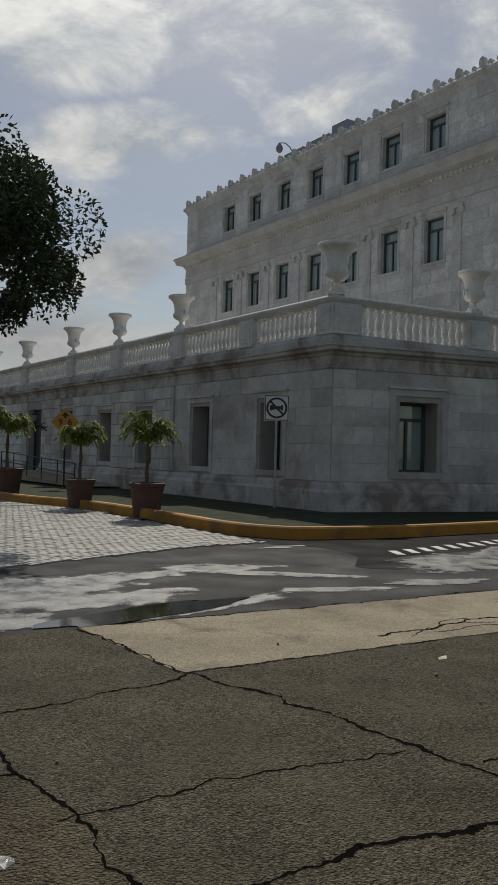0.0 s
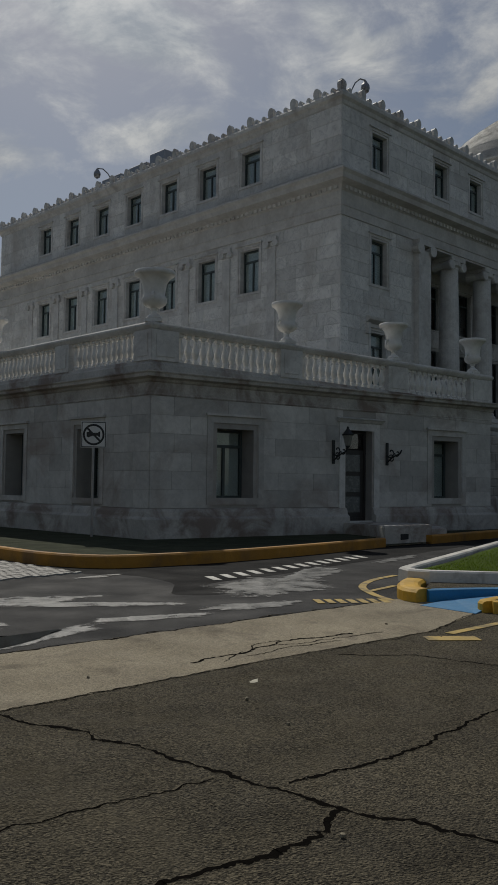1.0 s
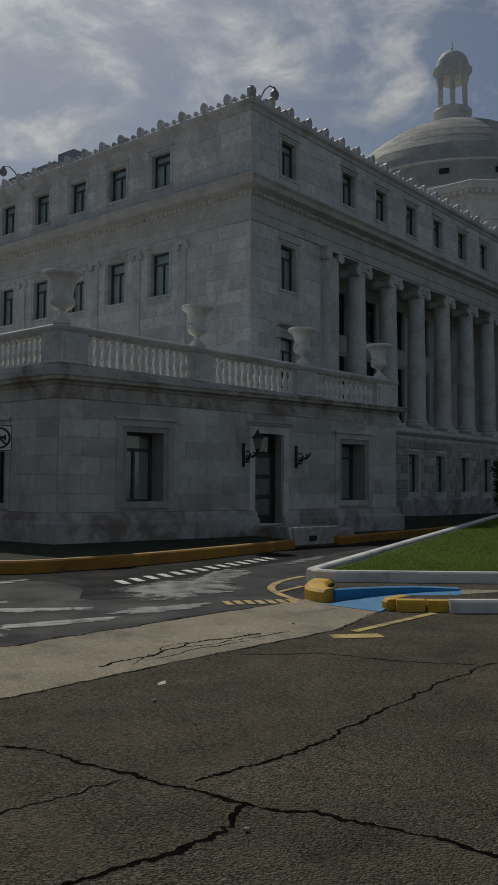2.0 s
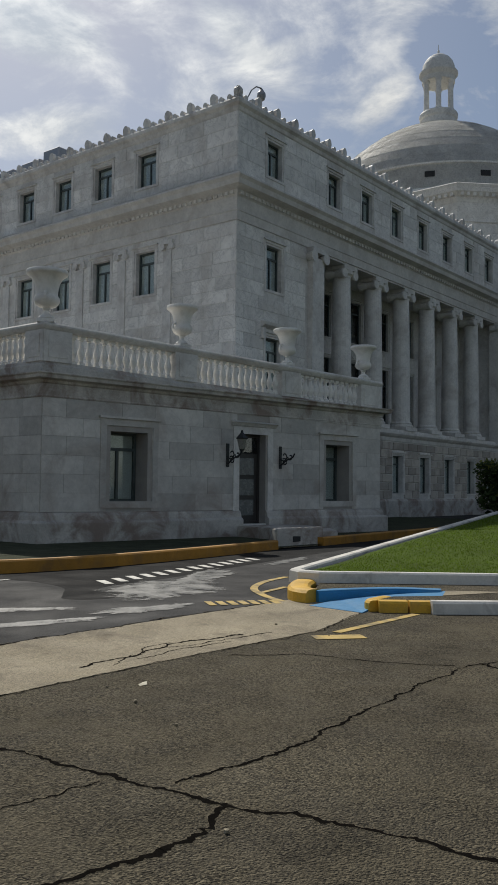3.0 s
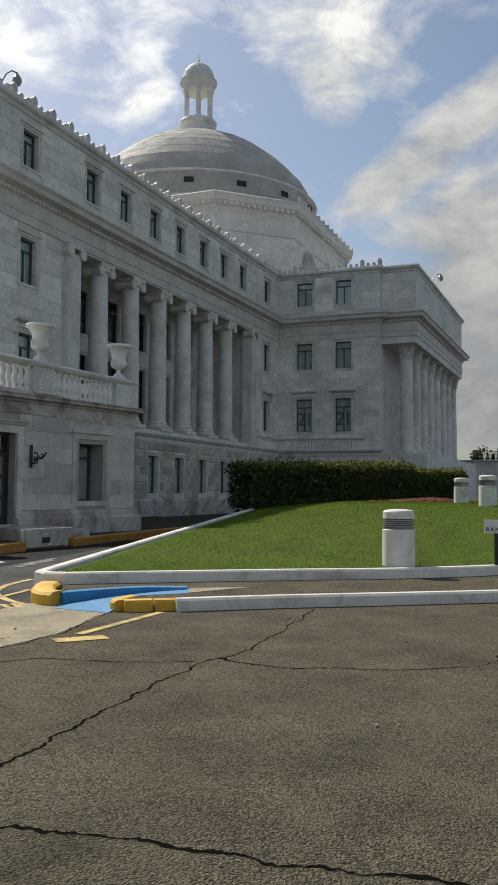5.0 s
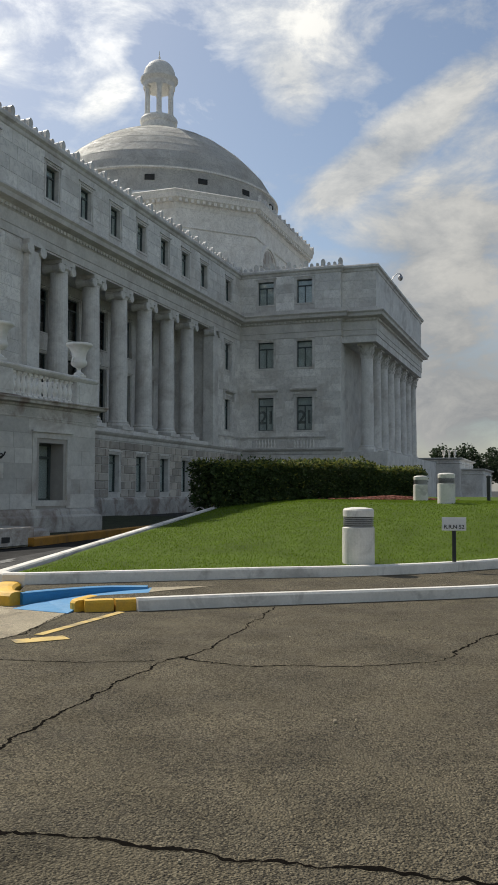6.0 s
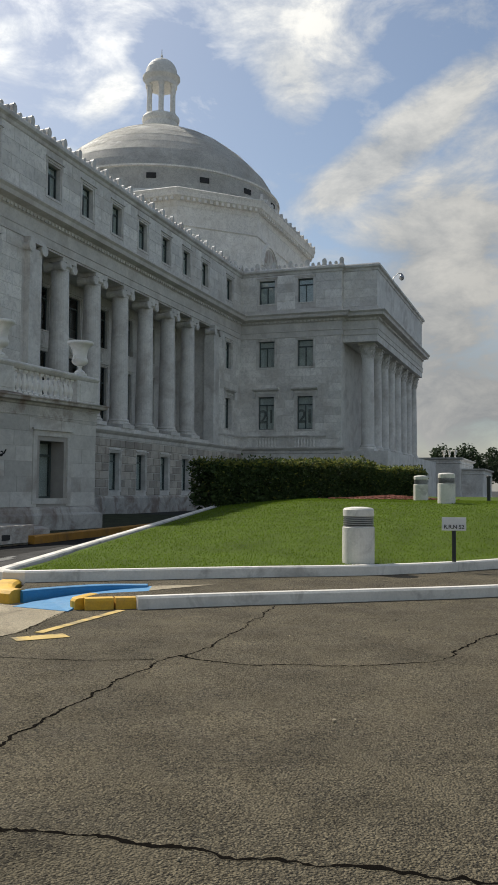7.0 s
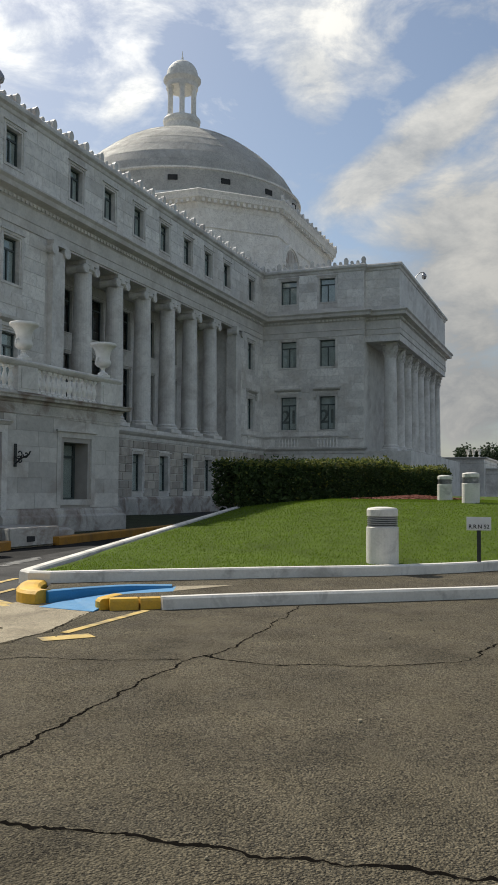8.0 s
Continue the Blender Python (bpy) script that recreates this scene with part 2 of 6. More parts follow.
CRACK = material("crack_dark", (0.006, 0.005, 0.004), 1.0, 0.3, 10.0, 0.8, 80, spec=0.02)
DARK_ROOM = material("dark_interior", (0.03, 0.03, 0.03), 0.9, 0.2, 1.0, 0.0)
SIGN_WHITE = material("sign_white", (0.68, 0.68, 0.66), 0.5, 0.05, 5.0, 0.0)
SIGN_BLACK = material("sign_black", (0.02, 0.02, 0.02), 0.5, 0.05, 5.0, 0.0)
SIGN_YELLOW = material("sign_yellow", (0.5, 0.25, 0.02), 0.5, 0.05, 5.0, 0.0)


PAVER = material("grey_paver", (0.30, 0.285, 0.255), 0.55, 0.12, 1.5, 0.3, 60, island=0.18, dirt=(0.2, 0.19, 0.17), dirt_amount=0.4, dirt_scale=0.8)
PAVER_NEAR = material("grey_paver_single", (0.30, 0.285, 0.255), 0.55, 0.12, 1.5, 0.3, 60, per_piece=0.18, dirt=(0.2, 0.19, 0.17), dirt_amount=0.4, dirt_scale=0.8)
PAVER_JOINT = material("paver_joint", (0.13, 0.12, 0.105), 0.8, 0.2, 2.0, 0.4, 60)
WRAPPER = material("crumpled_plastic", (0.3, 0.3, 0.28), 0.3, 0.3, 20.0, 0.4, 60, spec=0.6)
PAPER = material("paper_scrap", (0.62, 0.57, 0.44), 0.7, 0.15, 5.0, 0.0)
DOOR_WOOD = material("dark_door", (0.035, 0.032, 0.03), 0.45, 0.2, 4.0, 0.1)
LAMP_GLASS = material("frosted_lamp_glass", (0.2, 0.2, 0.18), 0.3, 0.05, 5.0, 0.0)


def leaf_material(name, color, rough=0.4, through=0.35, island=0.35):
    m = material(name, color, rough, 0.2, 2.0, 0.0, island=island, spec=0.22)
    n, l = m.node_tree.nodes, m.node_tree.links
    b, out = n["Principled BSDF"], n["Material Output"]
    tr = n.new("ShaderNodeBsdfTranslucent")
    col = b.inputs["Base Color"].links[0].from_socket
    l.new(col, tr.inputs["Color"])
    mix = n.new("ShaderNodeMixShader")
    mix.inputs[0].default_value = through
    l.new(b.outputs[0], mix.inputs[1])
    l.new(tr.outputs[0], mix.inputs[2])
    l.new(mix.outputs[0], out.inputs["Surface"])
    return m


TREE_LEAF = leaf_material("tree_leaf", (0.04, 0.062, 0.028), 0.5, 0.2)
HEDGE_LEAF = leaf_material("hedge_leaf", (0.055, 0.085, 0.028), 0.55, 0.3, 0.5)
HEDGE_TIP = leaf_material("hedge_young_leaf", (0.2, 0.21, 0.05), 0.55, 0.4, 0.4)
PALM_LEAF = leaf_material("palm_leaf", (0.22, 0.265, 0.06), 0.6, 0.5, 0.35)
GRASS = leaf_material("grass_blade", (0.125, 0.19, 0.016), 0.75, 0.45, 0.3)


def glass_material(name, tint):
    m = bpy.data.materials.new(name)
    m.use_nodes = True
    n, l = m.node_tree.nodes, m.node_tree.links
    n.remove(n["Principled BSDF"])
    clear, gloss = n.new("ShaderNodeBsdfTransparent"), n.new("ShaderNodeBsdfGlossy")
    clear.inputs["Color"].default_value = (*tint, 1)
    gloss.inputs["Roughness"].default_value = 0.03
    mix = n.new("ShaderNodeMixShader")
    mix.inputs[0].default_value = 0.1
    l.new(clear.outputs[0], mix.inputs[1])
    l.new(gloss.outputs[0], mix.inputs[2])
    l.new(mix.outputs[0], n["Material Output"].inputs["Surface"])
    return m


GLASS = glass_material("window_glass", (0.83, 0.85, 0.84))
BLIND = material("pale_blind", (0.72, 0.79, 0.78), 0.8, 0.2, 1.2, 0.0)
# water film with a pale grey base: the sky sheen is painted in
WATER = material("wet_film_painted_sheen", (0.16, 0.158, 0.152), 0.36, 0.35, 1.4, 0.6, 24, spec=0.9, speckle=0.35, speckle_scale=60, rough_vary=0.16, bump_dist=0.012)


def fade_edges(m):
    """A thin film of water breaks up towards its rim."""
    n, l = m.node_tree.nodes, m.node_tree.links
    wet, geo, t = n.new("ShaderNodeAttribute"), n.new("ShaderNodeNewGeometry"), n.new("ShaderNodeTexNoise")
    wet.attribute_name = "wet"
    t.inputs["Scale"].default_value, t.inputs["Detail"].default_value, t.inputs["Roughness"].default_value = 3.2, 8.0, 0.66
    l.new(geo.outputs["Position"], t.inputs["Vector"])
    add, r = n.new("ShaderNodeMath"), n.new("ShaderNodeMapRange")
    l.new(wet.outputs["Fac"], add.inputs[0])
    l.new(t.outputs["Fac"], add.inputs[1])
    r.interpolation_type = "SMOOTHSTEP"
    r.inputs["From Min"].default_value, r.inputs["From Max"].default_value = 0.66, 0.86
    r.inputs["To Max"].default_value = 0.92
    l.new(add.outputs[0], r.inputs["Value"])
    l.new(r.outputs[0], n["Principled BSDF"].inputs["Alpha"])


fade_edges(WATER)
DEEP_WATER = material("still_water", (0.025, 0.025, 0.022), 0.05, 0.2, 1.0, 0.03, 4, spec=0.6, rough_vary=0.03)


# ---------------------------------------------------------------- mesh helpers
def part(name, bm, mat, parent=None, label="", smooth=False):
    me = bpy.data.meshes.new(name)
    bmesh.ops.recalc_face_normals(bm, faces=bm.faces)
    bm.to_mesh(me)
    bm.free()
    for mm in (mat if isinstance(mat, (list, tuple)) else (mat,)):
        me.materials.append(mm)
    if smooth:
        for p in me.polygons:
            p.use_smooth = True
    ob = new(name, me)
    ob.parent = parent
    if label:
        ob["label"] = label
    return ob


def shared(name, me, parent, m):
    ob = new(name, me)
    ob.parent = parent
    ob.matrix_basis = m
    return ob


def thing(name, label, category, at=(0, 0, 0), turn=0.0, group="", kind=""):
    ob = new(name)
    ob.empty_display_size = 0.3
    ob.matrix_basis = pose(*at, 0, 0, turn)
    return tagged(ob, label, category, group, kind)


def box(bm, x0, x1, y0, y1, z0, z1, m=None):
    vs = [bm.verts.new((x, y, z)) for z in (z0, z1) for x, y in ((x0, y0), (x1, y0), (x1, y1), (x0, y1))]
    for f in ((3, 2, 1, 0), (4, 5, 6, 7), (0, 1, 5, 4), (1, 2, 6, 5), (2, 3, 7, 6), (3, 0, 4, 7)):
        bm.faces.new([vs[i] for i in f])
    if m is not None:
        for v in vs:
            v.co = m @ v.co
    return vs


def bevel_box(bm, x0, x1, y0, y1, z0, z1, r=0.01):
    vs = box(bm, x0, x1, y0, y1, z0, z1)
    es = {e for v in vs for e in v.link_edges}
    bmesh.ops.bevel(bm, geom=list(es), offset=r, segments=1, affect="EDGES")


def lathe(bm, profile, segs=16, at=(0, 0, 0), flutes=0.0, m=None):
    rings = []
    for r, z in profile:
        ring = []
        for i in range(segs):
            a = 2 * math.pi * i / segs
            v = Vector((at[0] + r * math.cos(a), at[1] + r * math.sin(a), at[2] + z))
            ring.append(bm.verts.new(m @ v if m is not None else v))
        rings.append(ring)
    for a, b in zip(rings, rings[1:]):
        for i in range(segs):
            bm.faces.new((a[i], a[(i + 1) % segs], b[(i + 1) % segs], b[i]))
    bm.faces.new(rings[0][::-1])
    bm.faces.new(rings[-1])


def sweep(bm, path, profile, closed=False):
    """A moulding: profile of (out, z) carried along a plan path, out to the right of its way, mitred at the corners."""
    pts = [Vector(p[:2]) for p in path]
    count, rings = len(pts), []
    for i, p in enumerate(pts):
        a = pts[i - 1] if i or closed else None
        b = pts[(i + 1) % count] if i < count - 1 or closed else None
        d0 = (p - a).normalized() if a is not None else (b - p).normalized()
        d1 = (b - p).normalized() if b is not None else d0
        n0, n1 = Vector((d0.y, -d0.x)), Vector((d1.y, -d1.x))
        k = (n0 + n1) / (1 + n0.dot(n1))
        base = path[i][2] if len(path[i]) > 2 else 0.0
        rings.append([bm.verts.new((p.x + k.x * o, p.y + k.y * o, base + z)) for o, z in profile])
    pairs = list(zip(rings, rings[1:])) + ([(rings[-1], rings[0])] if closed else [])
    m = len(profile)
    for a, b in pairs:
        for j in range(m):
            bm.faces.new((a[j], b[j], b[(j + 1) % m], a[(j + 1) % m]))
    if not closed:
        bm.faces.new(rings[0])
        bm.faces.new(rings[-1][::-1])


def place(p0, p1):
    """A frame on a wall: local x along it, local -y out of it (to the right of the way from p0 to p1)."""
    d = (Vector(p1[:2]) - Vector(p0[:2]))
    return Matrix.Translation((p0[0], p0[1], 0)) @ Matrix.Rotation(math.atan2(d.y, d.x), 4, "Z"), d.length


def wall(bm, p0, p1, z0, z1, holes=(), depth=0.4, reveal=None):
    """A wall with openings through it; holes are (u0, u1, z0, z1) along the wall."""
    m, length = place(p0, p1)
    us = sorted({0.0, length, *[round(min(max(u, 0), length), 4) for h in holes for u in h[:2]]})
    zs = sorted({z0, z1, *[round(min(max(z, z0), z1), 4) for h in holes for z in h[2:]]})

    def inside(u, z):
        return any(h[0] < u < h[1] and h[2] < z < h[3] for h in holes)

    def quad(*vs):
        bm.faces.new([bm.verts.new(m @ Vector(v)) for v in vs])

    for ua, ub in zip(us, us[1:]):
        for za, zb in zip(zs, zs[1:]):
            if inside((ua + ub) / 2, (za + zb) / 2):
                continue
            quad((ua, 0, za), (ub, 0, za), (ub, 0, zb), (ua, 0, zb))
            quad((ua, depth, za), (ua, depth, zb), (ub, depth, zb), (ub, depth, za))
    for a, b, c, d in holes:
        for q in (((a, 0, c), (a, depth, c), (a, depth, d), (a, 0, d)), ((b, 0, c), (b, 0, d), (b, depth, d), (b, depth, c)), ((a, 0, d), (a, depth, d), (b, depth, d), (b, 0, d)), ((a, 0, c), (b, 0, c), (b, depth, c), (a, depth, c))):
            quad(*q)
    for q in (((0, 0, z0), (0, 0, z1), (0, depth, z1), (0, depth, z0)), ((length, 0, z0), (length, depth, z0), (length, depth, z1), (length, 0, z1)), ((0, 0, z1), (length, 0, z1), (length, depth, z1), (0, depth, z1)), ((0, 0, z0), (0, depth, z0), (length, depth, z0), (length, 0, z0))):
        quad(*q)


def courses(p0, p1, z0, z1, height, long, holes=(), rng=None, stagger=0.5):
    """Blocks (u0, u1, z0, z1) of ashlar, kept clear of the openings."""
    length = (Vector(p1[:2]) - Vector(p0[:2])).length
    rows_n = max(1, round((z1 - z0) / height))
    h = (z1 - z0) / rows_n
    out = []
    for r in range(rows_n):
        a, b = z0 + r * h, z0 + (r + 1) * h
        spans = [(0.0, length)]
        for ho in holes:
            if ho[2] < b - 0.02 and ho[3] > a + 0.02:
                spans = [s for s0, s1 in spans for s in ((s0, min(s1, ho[0])), (max(s0, ho[1]), s1)) if s[1] - s[0] > 0.03]
        for s0, s1 in spans:
            u = s0
            first = long * (stagger if r % 2 else 1.0) * rng.uniform(0.75, 1.2)
            while u < s1 - 0.03:
                v = u + first
                first = long * rng.uniform(0.7, 1.3)
                if s1 - v < 0.3 * long:
                    v = s1
                out.append((u, min(v, s1), a, b))
                u = min(v, s1)
    return out


def facing(bm, p0, p1, blocks, proud=0.02, joint=0.006, edge=0.012):
    """Joined facing blocks with chamfered edges."""
    m, _ = place(p0, p1)
    for a, b, c, d in blocks:
        a, b, c, d = a + joint, b - joint, c + joint, d - joint
        if b - a < 0.04:
            continue
        back = [bm.verts.new(m @ Vector(v)) for v in ((a, 0.002, c), (b, 0.002, c), (b, 0.002, d), (a, 0.002, d))]
        e = min(edge, (b - a) / 4)
        front = [bm.verts.new(m @ Vector(v)) for v in ((a + e, -proud, c + e), (b - e, -proud, c + e), (b - e, -proud, d - e), (a + e, -proud, d - e))]
        bm.faces.new(front)
        for i in range(4):
            bm.faces.new((back[i], back[(i + 1) % 4], front[(i + 1) % 4], front[i]))


def unit_block():
    bm = bmesh.new()
    facing(bm, (0, 0), (1, 0), [(0, 1, 0, 1)], 1.0, 0.0, 0.0)
    me = bpy.data.meshes.new("stone_block")
    bmesh.ops.recalc_face_normals(bm, faces=bm.faces)
    bm.to_mesh(me)
    bm.free()
    return me


def ring_frame(bm, u0, u1, z0, z1, t, y0, y1, m):
    """A closed rectangular frame in one piece."""
    loops = []
    for y in (y0, y1):
        loops.append([bm.verts.new(m @ Vector((u, y, z))) for u, z in ((u0, z0), (u1, z0), (u1, z1), (u0, z1))])
        loops.append([bm.verts.new(m @ Vector((u, y, z))) for u, z in ((u0 + t, z0 + t), (u1 - t, z0 + t), (u1 - t, z1 - t), (u0 + t, z1 - t))])
    oa, ia, ob_, ib = loops
    for i in range(4):
        j = (i + 1) % 4
        bm.faces.new((oa[i], oa[j], ia[j], ia[i]))
        bm.faces.new((ob_[j], ob_[i], ib[i], ib[j]))
        bm.faces.new((oa[j], oa[i], ob_[i], ob_[j]))
        bm.faces.new((ia[i], ia[j], ib[j], ib[i]))


def window_unit(parent, p0, p1, u0, u1, z0, z1, inset=0.3, rows=(0.72,), columns=2, trim=0.0, hood=False, blind=True, stone=None):
    """Frame, bars and panes in an opening, with a stone surround where trim is given."""
    m, _ = place(p0, p1)
    w, h = u1 - u0, z1 - z0
    t = 0.075
    bm = bmesh.new()
    ring_frame(bm, u0, u1, z0, z1, t, inset - 0.05, inset + 0.05, m)
    win = part("window", bm, WINDOW_FRAME, parent, "dark green metal window frame")
    zs = [z0 + t] + [z0 + h * r for r in rows] + [z1 - t]
    us = [u0 + t + (w - 2 * t) * i / columns for i in range(columns + 1)]
    for r in zs[1:-1]:
        bm = bmesh.new()
        box(bm, u0 + t, u1 - t, inset - 0.04, inset + 0.04, r - 0.045, r + 0.045, m)
        part("transom", bm, WINDOW_FRAME, win)
    for u in us[1:-1]:
        for za, zb in zip(zs[:max(2, len(zs) - 1)], zs[1:]):
            if rows and zb == zs[-1]:
                continue
            bm = bmesh.new()
            box(bm, u - 0.04, u + 0.04, inset - 0.035, inset + 0.035, za + 0.045 * (za != zs[0]), zb - 0.045 * (zb != zs[-1]), m)
            part("mullion", bm, WINDOW_FRAME, win)
    for za, zb in zip(zs, zs[1:]):
        ends = [us[0], us[-1]] if rows and zb == zs[-1] else us
        for ua, ub in zip(ends, ends[1:]):
            bm = bmesh.new()
            box(bm, ua, ub, inset + 0.005, inset + 0.013, za, zb, m)
            part("pane", bm, GLASS, win, "dark reflecting glass pane")
    if blind:
        bm = bmesh.new()
        f = [bm.verts.new(m @ Vector(v)) for v in ((u0 - 0.1, inset + 0.022, z0 - 0.1), (u1 + 0.1, inset + 0.022, z0 - 0.1), (u1 + 0.1, inset + 0.022, z1 + 0.1), (u0 - 0.1, inset + 0.022, z1 + 0.1))]
        g = [bm.verts.new(m @ Vector(v)) for v in ((u0 - 0.1, inset + 0.055, z0 - 0.1), (u1 + 0.1, inset + 0.055, z0 - 0.1), (u1 + 0.1, inset + 0.055, z1 + 0.1), (u0 - 0.1, inset + 0.055, z1 + 0.1))]
        bm.faces.new(g)
        for i in range(4):
            bm.faces.new((f[i], f[(i + 1) % 4], g[(i + 1) % 4], g[i]))
        part("blind", bm, BLIND, win, "pale closed blind behind the glass")
    if trim:
        bm = bmesh.new()
        ring_frame(bm, u0 - trim, u1 + trim, z0 - trim * 0.5, z1 + trim, trim * 0.55, -0.045, 0.02, m)
        part("surround", bm, stone or MARBLE, win, "moulded marble surround")
        bm = bmesh.new()
        box(bm, u0 - trim - 0.06, u1 + trim + 0.06, -0.12, 0.02, z1 + trim + 0.002, z1 + trim + 0.07, m)
        part("lintel_moulding", bm, stone or MARBLE, win)
    if hood:
        bm = bmesh.new()
        sweep(bm, [(m @ Vector((u0 - 0.45, 0, 0)))[:2], (m @ Vector((u1 + 0.45, 0, 0)))[:2]], [(0.0, z1 + 0.42), (0.1, z1 + 0.45), (0.3, z1 + 0.55), (0.34, z1 + 0.68), (0.0, z1 + 0.74)])
        part("hood", bm, MARBLE, win, "projecting window hood")
        for u in (u0 - 0.35, u1 + 0.35):
            bm = bmesh.new()
            box(bm, u - 0.09, u + 0.09, -0.2, 0.02, z1 - 0.1, z1 + 0.418, m)
            part("bracket", bm, MARBLE, win)
    return win


# ---------------------------------------------------------------- ground
def sheet(name, outline, z, mat, label, category, kind="structure"):
    bm = bmesh.new()
    bm.faces.new([bm.verts.new((x, y, z)) for x, y in outline])
    bmesh.ops.triangulate(bm, faces=bm.faces)
    return tagged(part(name, bm, mat), label, category, kind=kind)


sheet("ground", [(-2500, -2500), (2500, -2500), (2500, 2500), (-2500, 2500)], -0.004, ASPHALT, "dark damp asphalt ground running to the horizon", "ground")
sheet("road", [(-60, -11.47), (-11.83, -11.47), (-5.0, -11.55), (-3.3, -10.7), (9, -6.6), (60, 2.5), (60, 5.2), (14, -4.5), (-6, -5.9), (-60, -9.5)], 0.0, ASPHALT, "dark patched asphalt driveway, still wet in places", "road")
sheet("pavement", [(-60, -60), (20, -60), (20, -40), (-4.3, -13.7), (-4.6, -13.0), (-6.6, -13.1), (-11.76, -13.1), (-11.83, -11.47), (-60, -11.47)], 0.004, AGGREGATE, "old cracked exposed-aggregate pavement", "pavement")
sheet("pavement_strip", [(-11.76, -13.27), (-8.5, -13.3), (-6.6, -13.4), (-4.9, -13.02), (-4.3, -13.3), (-3.0, -12.8), (-3.3, -11.5), (-5.0, -11.6), (-9.9, -11.5), (-11.83, -11.46)], 0.008, CONCRETE, "pale worn concrete strip along the road edge", "pavement")
plaza = sheet("plaza", [(-60, -9.6), (-11.3, -7.1), (-9.7, -6.55), (-7.7, -5.95), (-6.2, -5.7), (-6.15, -4.0), (-6.05, 3.0), (-7.0, 7.0), (-7.4, 60), (-60, 60)], 0.004, PAVER_JOINT, "pale block-paved forecourt in full sun", "plaza")

# ---------------------------------------------------------------- terrace annex
PHI = radians(-9.7)
FX, FY = math.cos(PHI), math.sin(PHI)
TL = 14.23
T_BACK, T_CORNER, T_END, T_IN = (0.0, 46.0), (0.0, 0.0), (TL * FX, TL * FY), (TL * FX + 0.6, 4.9)
annex = thing("terrace_annex", "single-storey grey marble annex with a balustraded roof terrace", "building")
ZT, ZC = 4.02, 4.62
FRONT_HOLES = [(2.2, 3.5, 1.16, 3.2), (7.15, 8.3, 0.42, 3.4), (11.25, 12.5, 1.16, 3.2)]


def left_u(y):
    return T_BACK[1] - y


LEFT_HOLES = [(left_u(b), left_u(a), c, d) for a, b, c, d in ((2.45, 3.6, 1.1, 3.2), (6.8, 7.95, 1.1, 3.2), (11.2, 12.4, 1.1, 3.2), (15.1, 16.3, 1.1, 3.2), (19.6, 20.9, 1.1, 3.4), (23.9, 25.9, 0.1, 3.6))]
for p0, p1, holes in ((T_BACK, (0.0, 0.01), LEFT_HOLES), (T_CORNER, T_END, FRONT_HOLES), ((T_END[0] + 0.02, T_END[1] + 0.15), T_IN, ())):
    bm = bmesh.new()
    wall(bm, p0, p1, -0.05, ZT + 0.5, holes, 0.85)
    part("wall", bm, JOINT, annex, "masonry wall behind the marble blocks")
# plinth, string mouldings, cornice and parapet base round the annex
ring = [T_BACK, T_CORNER, T_END, T_IN]
FALL = -0.36        # the balustrade sinks a little towards the far end of the front
sunk = [(*T_BACK, 0.0), (*T_CORNER, 0.0), (*T_END, FALL), (*T_IN, FALL)]


def cut_path(p0, p1, holes):
    """Stretches of a wall between the openings that reach the plinth."""
    m, length = place(p0, p1)
    at = 0.0
    for a, b in sorted((h[0], h[1]) for h in holes if h[2] < 0.6):
        yield [(m @ Vector((at, 0, 0)))[:2], (m @ Vector((a, 0, 0)))[:2]]
        at = b
    yield [(m @ Vector((at, 0, 0)))[:2], (m @ Vector((length, 0, 0)))[:2]]


PLINTH = [(0.0, -0.05), (0.22, -0.05), (0.22, 0.58), (0.19, 0.62), (0.12, 0.66), (0.1, 0.78), (0.055, 0.86), (0.0, 0.88)]
f1, f2 = list(cut_path(T_CORNER, T_END, FRONT_HOLES))
l1, l2 = list(cut_path(T_BACK, T_CORNER, LEFT_HOLES))
for run in (l1, [l2[0], T_CORNER, f1[1]], [f2[0], T_END, T_IN]):
    bm = bmesh.new()
    sweep(bm, run, PLINTH)
    part("plinth", bm, STAINED, annex, "stained moulded marble plinth")
bm = bmesh.new()
sweep(bm, ring, [(0.0, ZT), (0.035, ZT), (0.05, ZT + 0.035), (0.035, ZT + 0.07), (0.03, ZT + 0.36), (0.09, ZT + 0.4), (0.12, ZT + 0.46), (0.3, ZT + 0.5), (0.32, ZT + 0.58), (0.36, ZT + 0.62), (0.36, ZT + 0.65), (0.05, ZT + 0.7), (0.0, ZT + 0.7)])
part("cornice", bm, STAINED, annex, "projecting weathered marble cornice")
bm = bmesh.new()
sweep(bm, sunk, [(-0.34, ZC - 0.35), (0.04, ZC - 0.35), (0.04, ZC + 0.1), (0.08, ZC + 0.1), (0.08, ZC + 0.28), (0.03, ZC + 0.33), (0.0, ZC + 0.41), (-0.3, ZC + 0.41), (-0.34, ZC + 0.36)])
part("parapet_base", bm, STAINED, annex, "grey marble base course of the balustrade")
bm = bmesh.new()
rail_z = 5.86
sweep(bm, sunk, [(-0.3, rail_z), (0.0, rail_z), (0.05, rail_z + 0.05), (0.09, rail_z + 0.12), (0.09, rail_z + 0.17), (0.04, rail_z + 0.22), (-0.3, rail_z + 0.22), (-0.36, rail_z + 0.16), (-0.36, rail_z + 0.1)])
part("handrail", bm, MARBLE, annex, "moulded marble top rail")
bm = bmesh.new()
bm.faces.new([bm.verts.new((x, y, 4.66)) for x, y in (T_BACK, T_CORNER, T_END, T_IN, (15.0, 6.0), (15.0, 46.0))])
part("terrace_floor", bm, MARBLE, annex, "roof terrace paving")


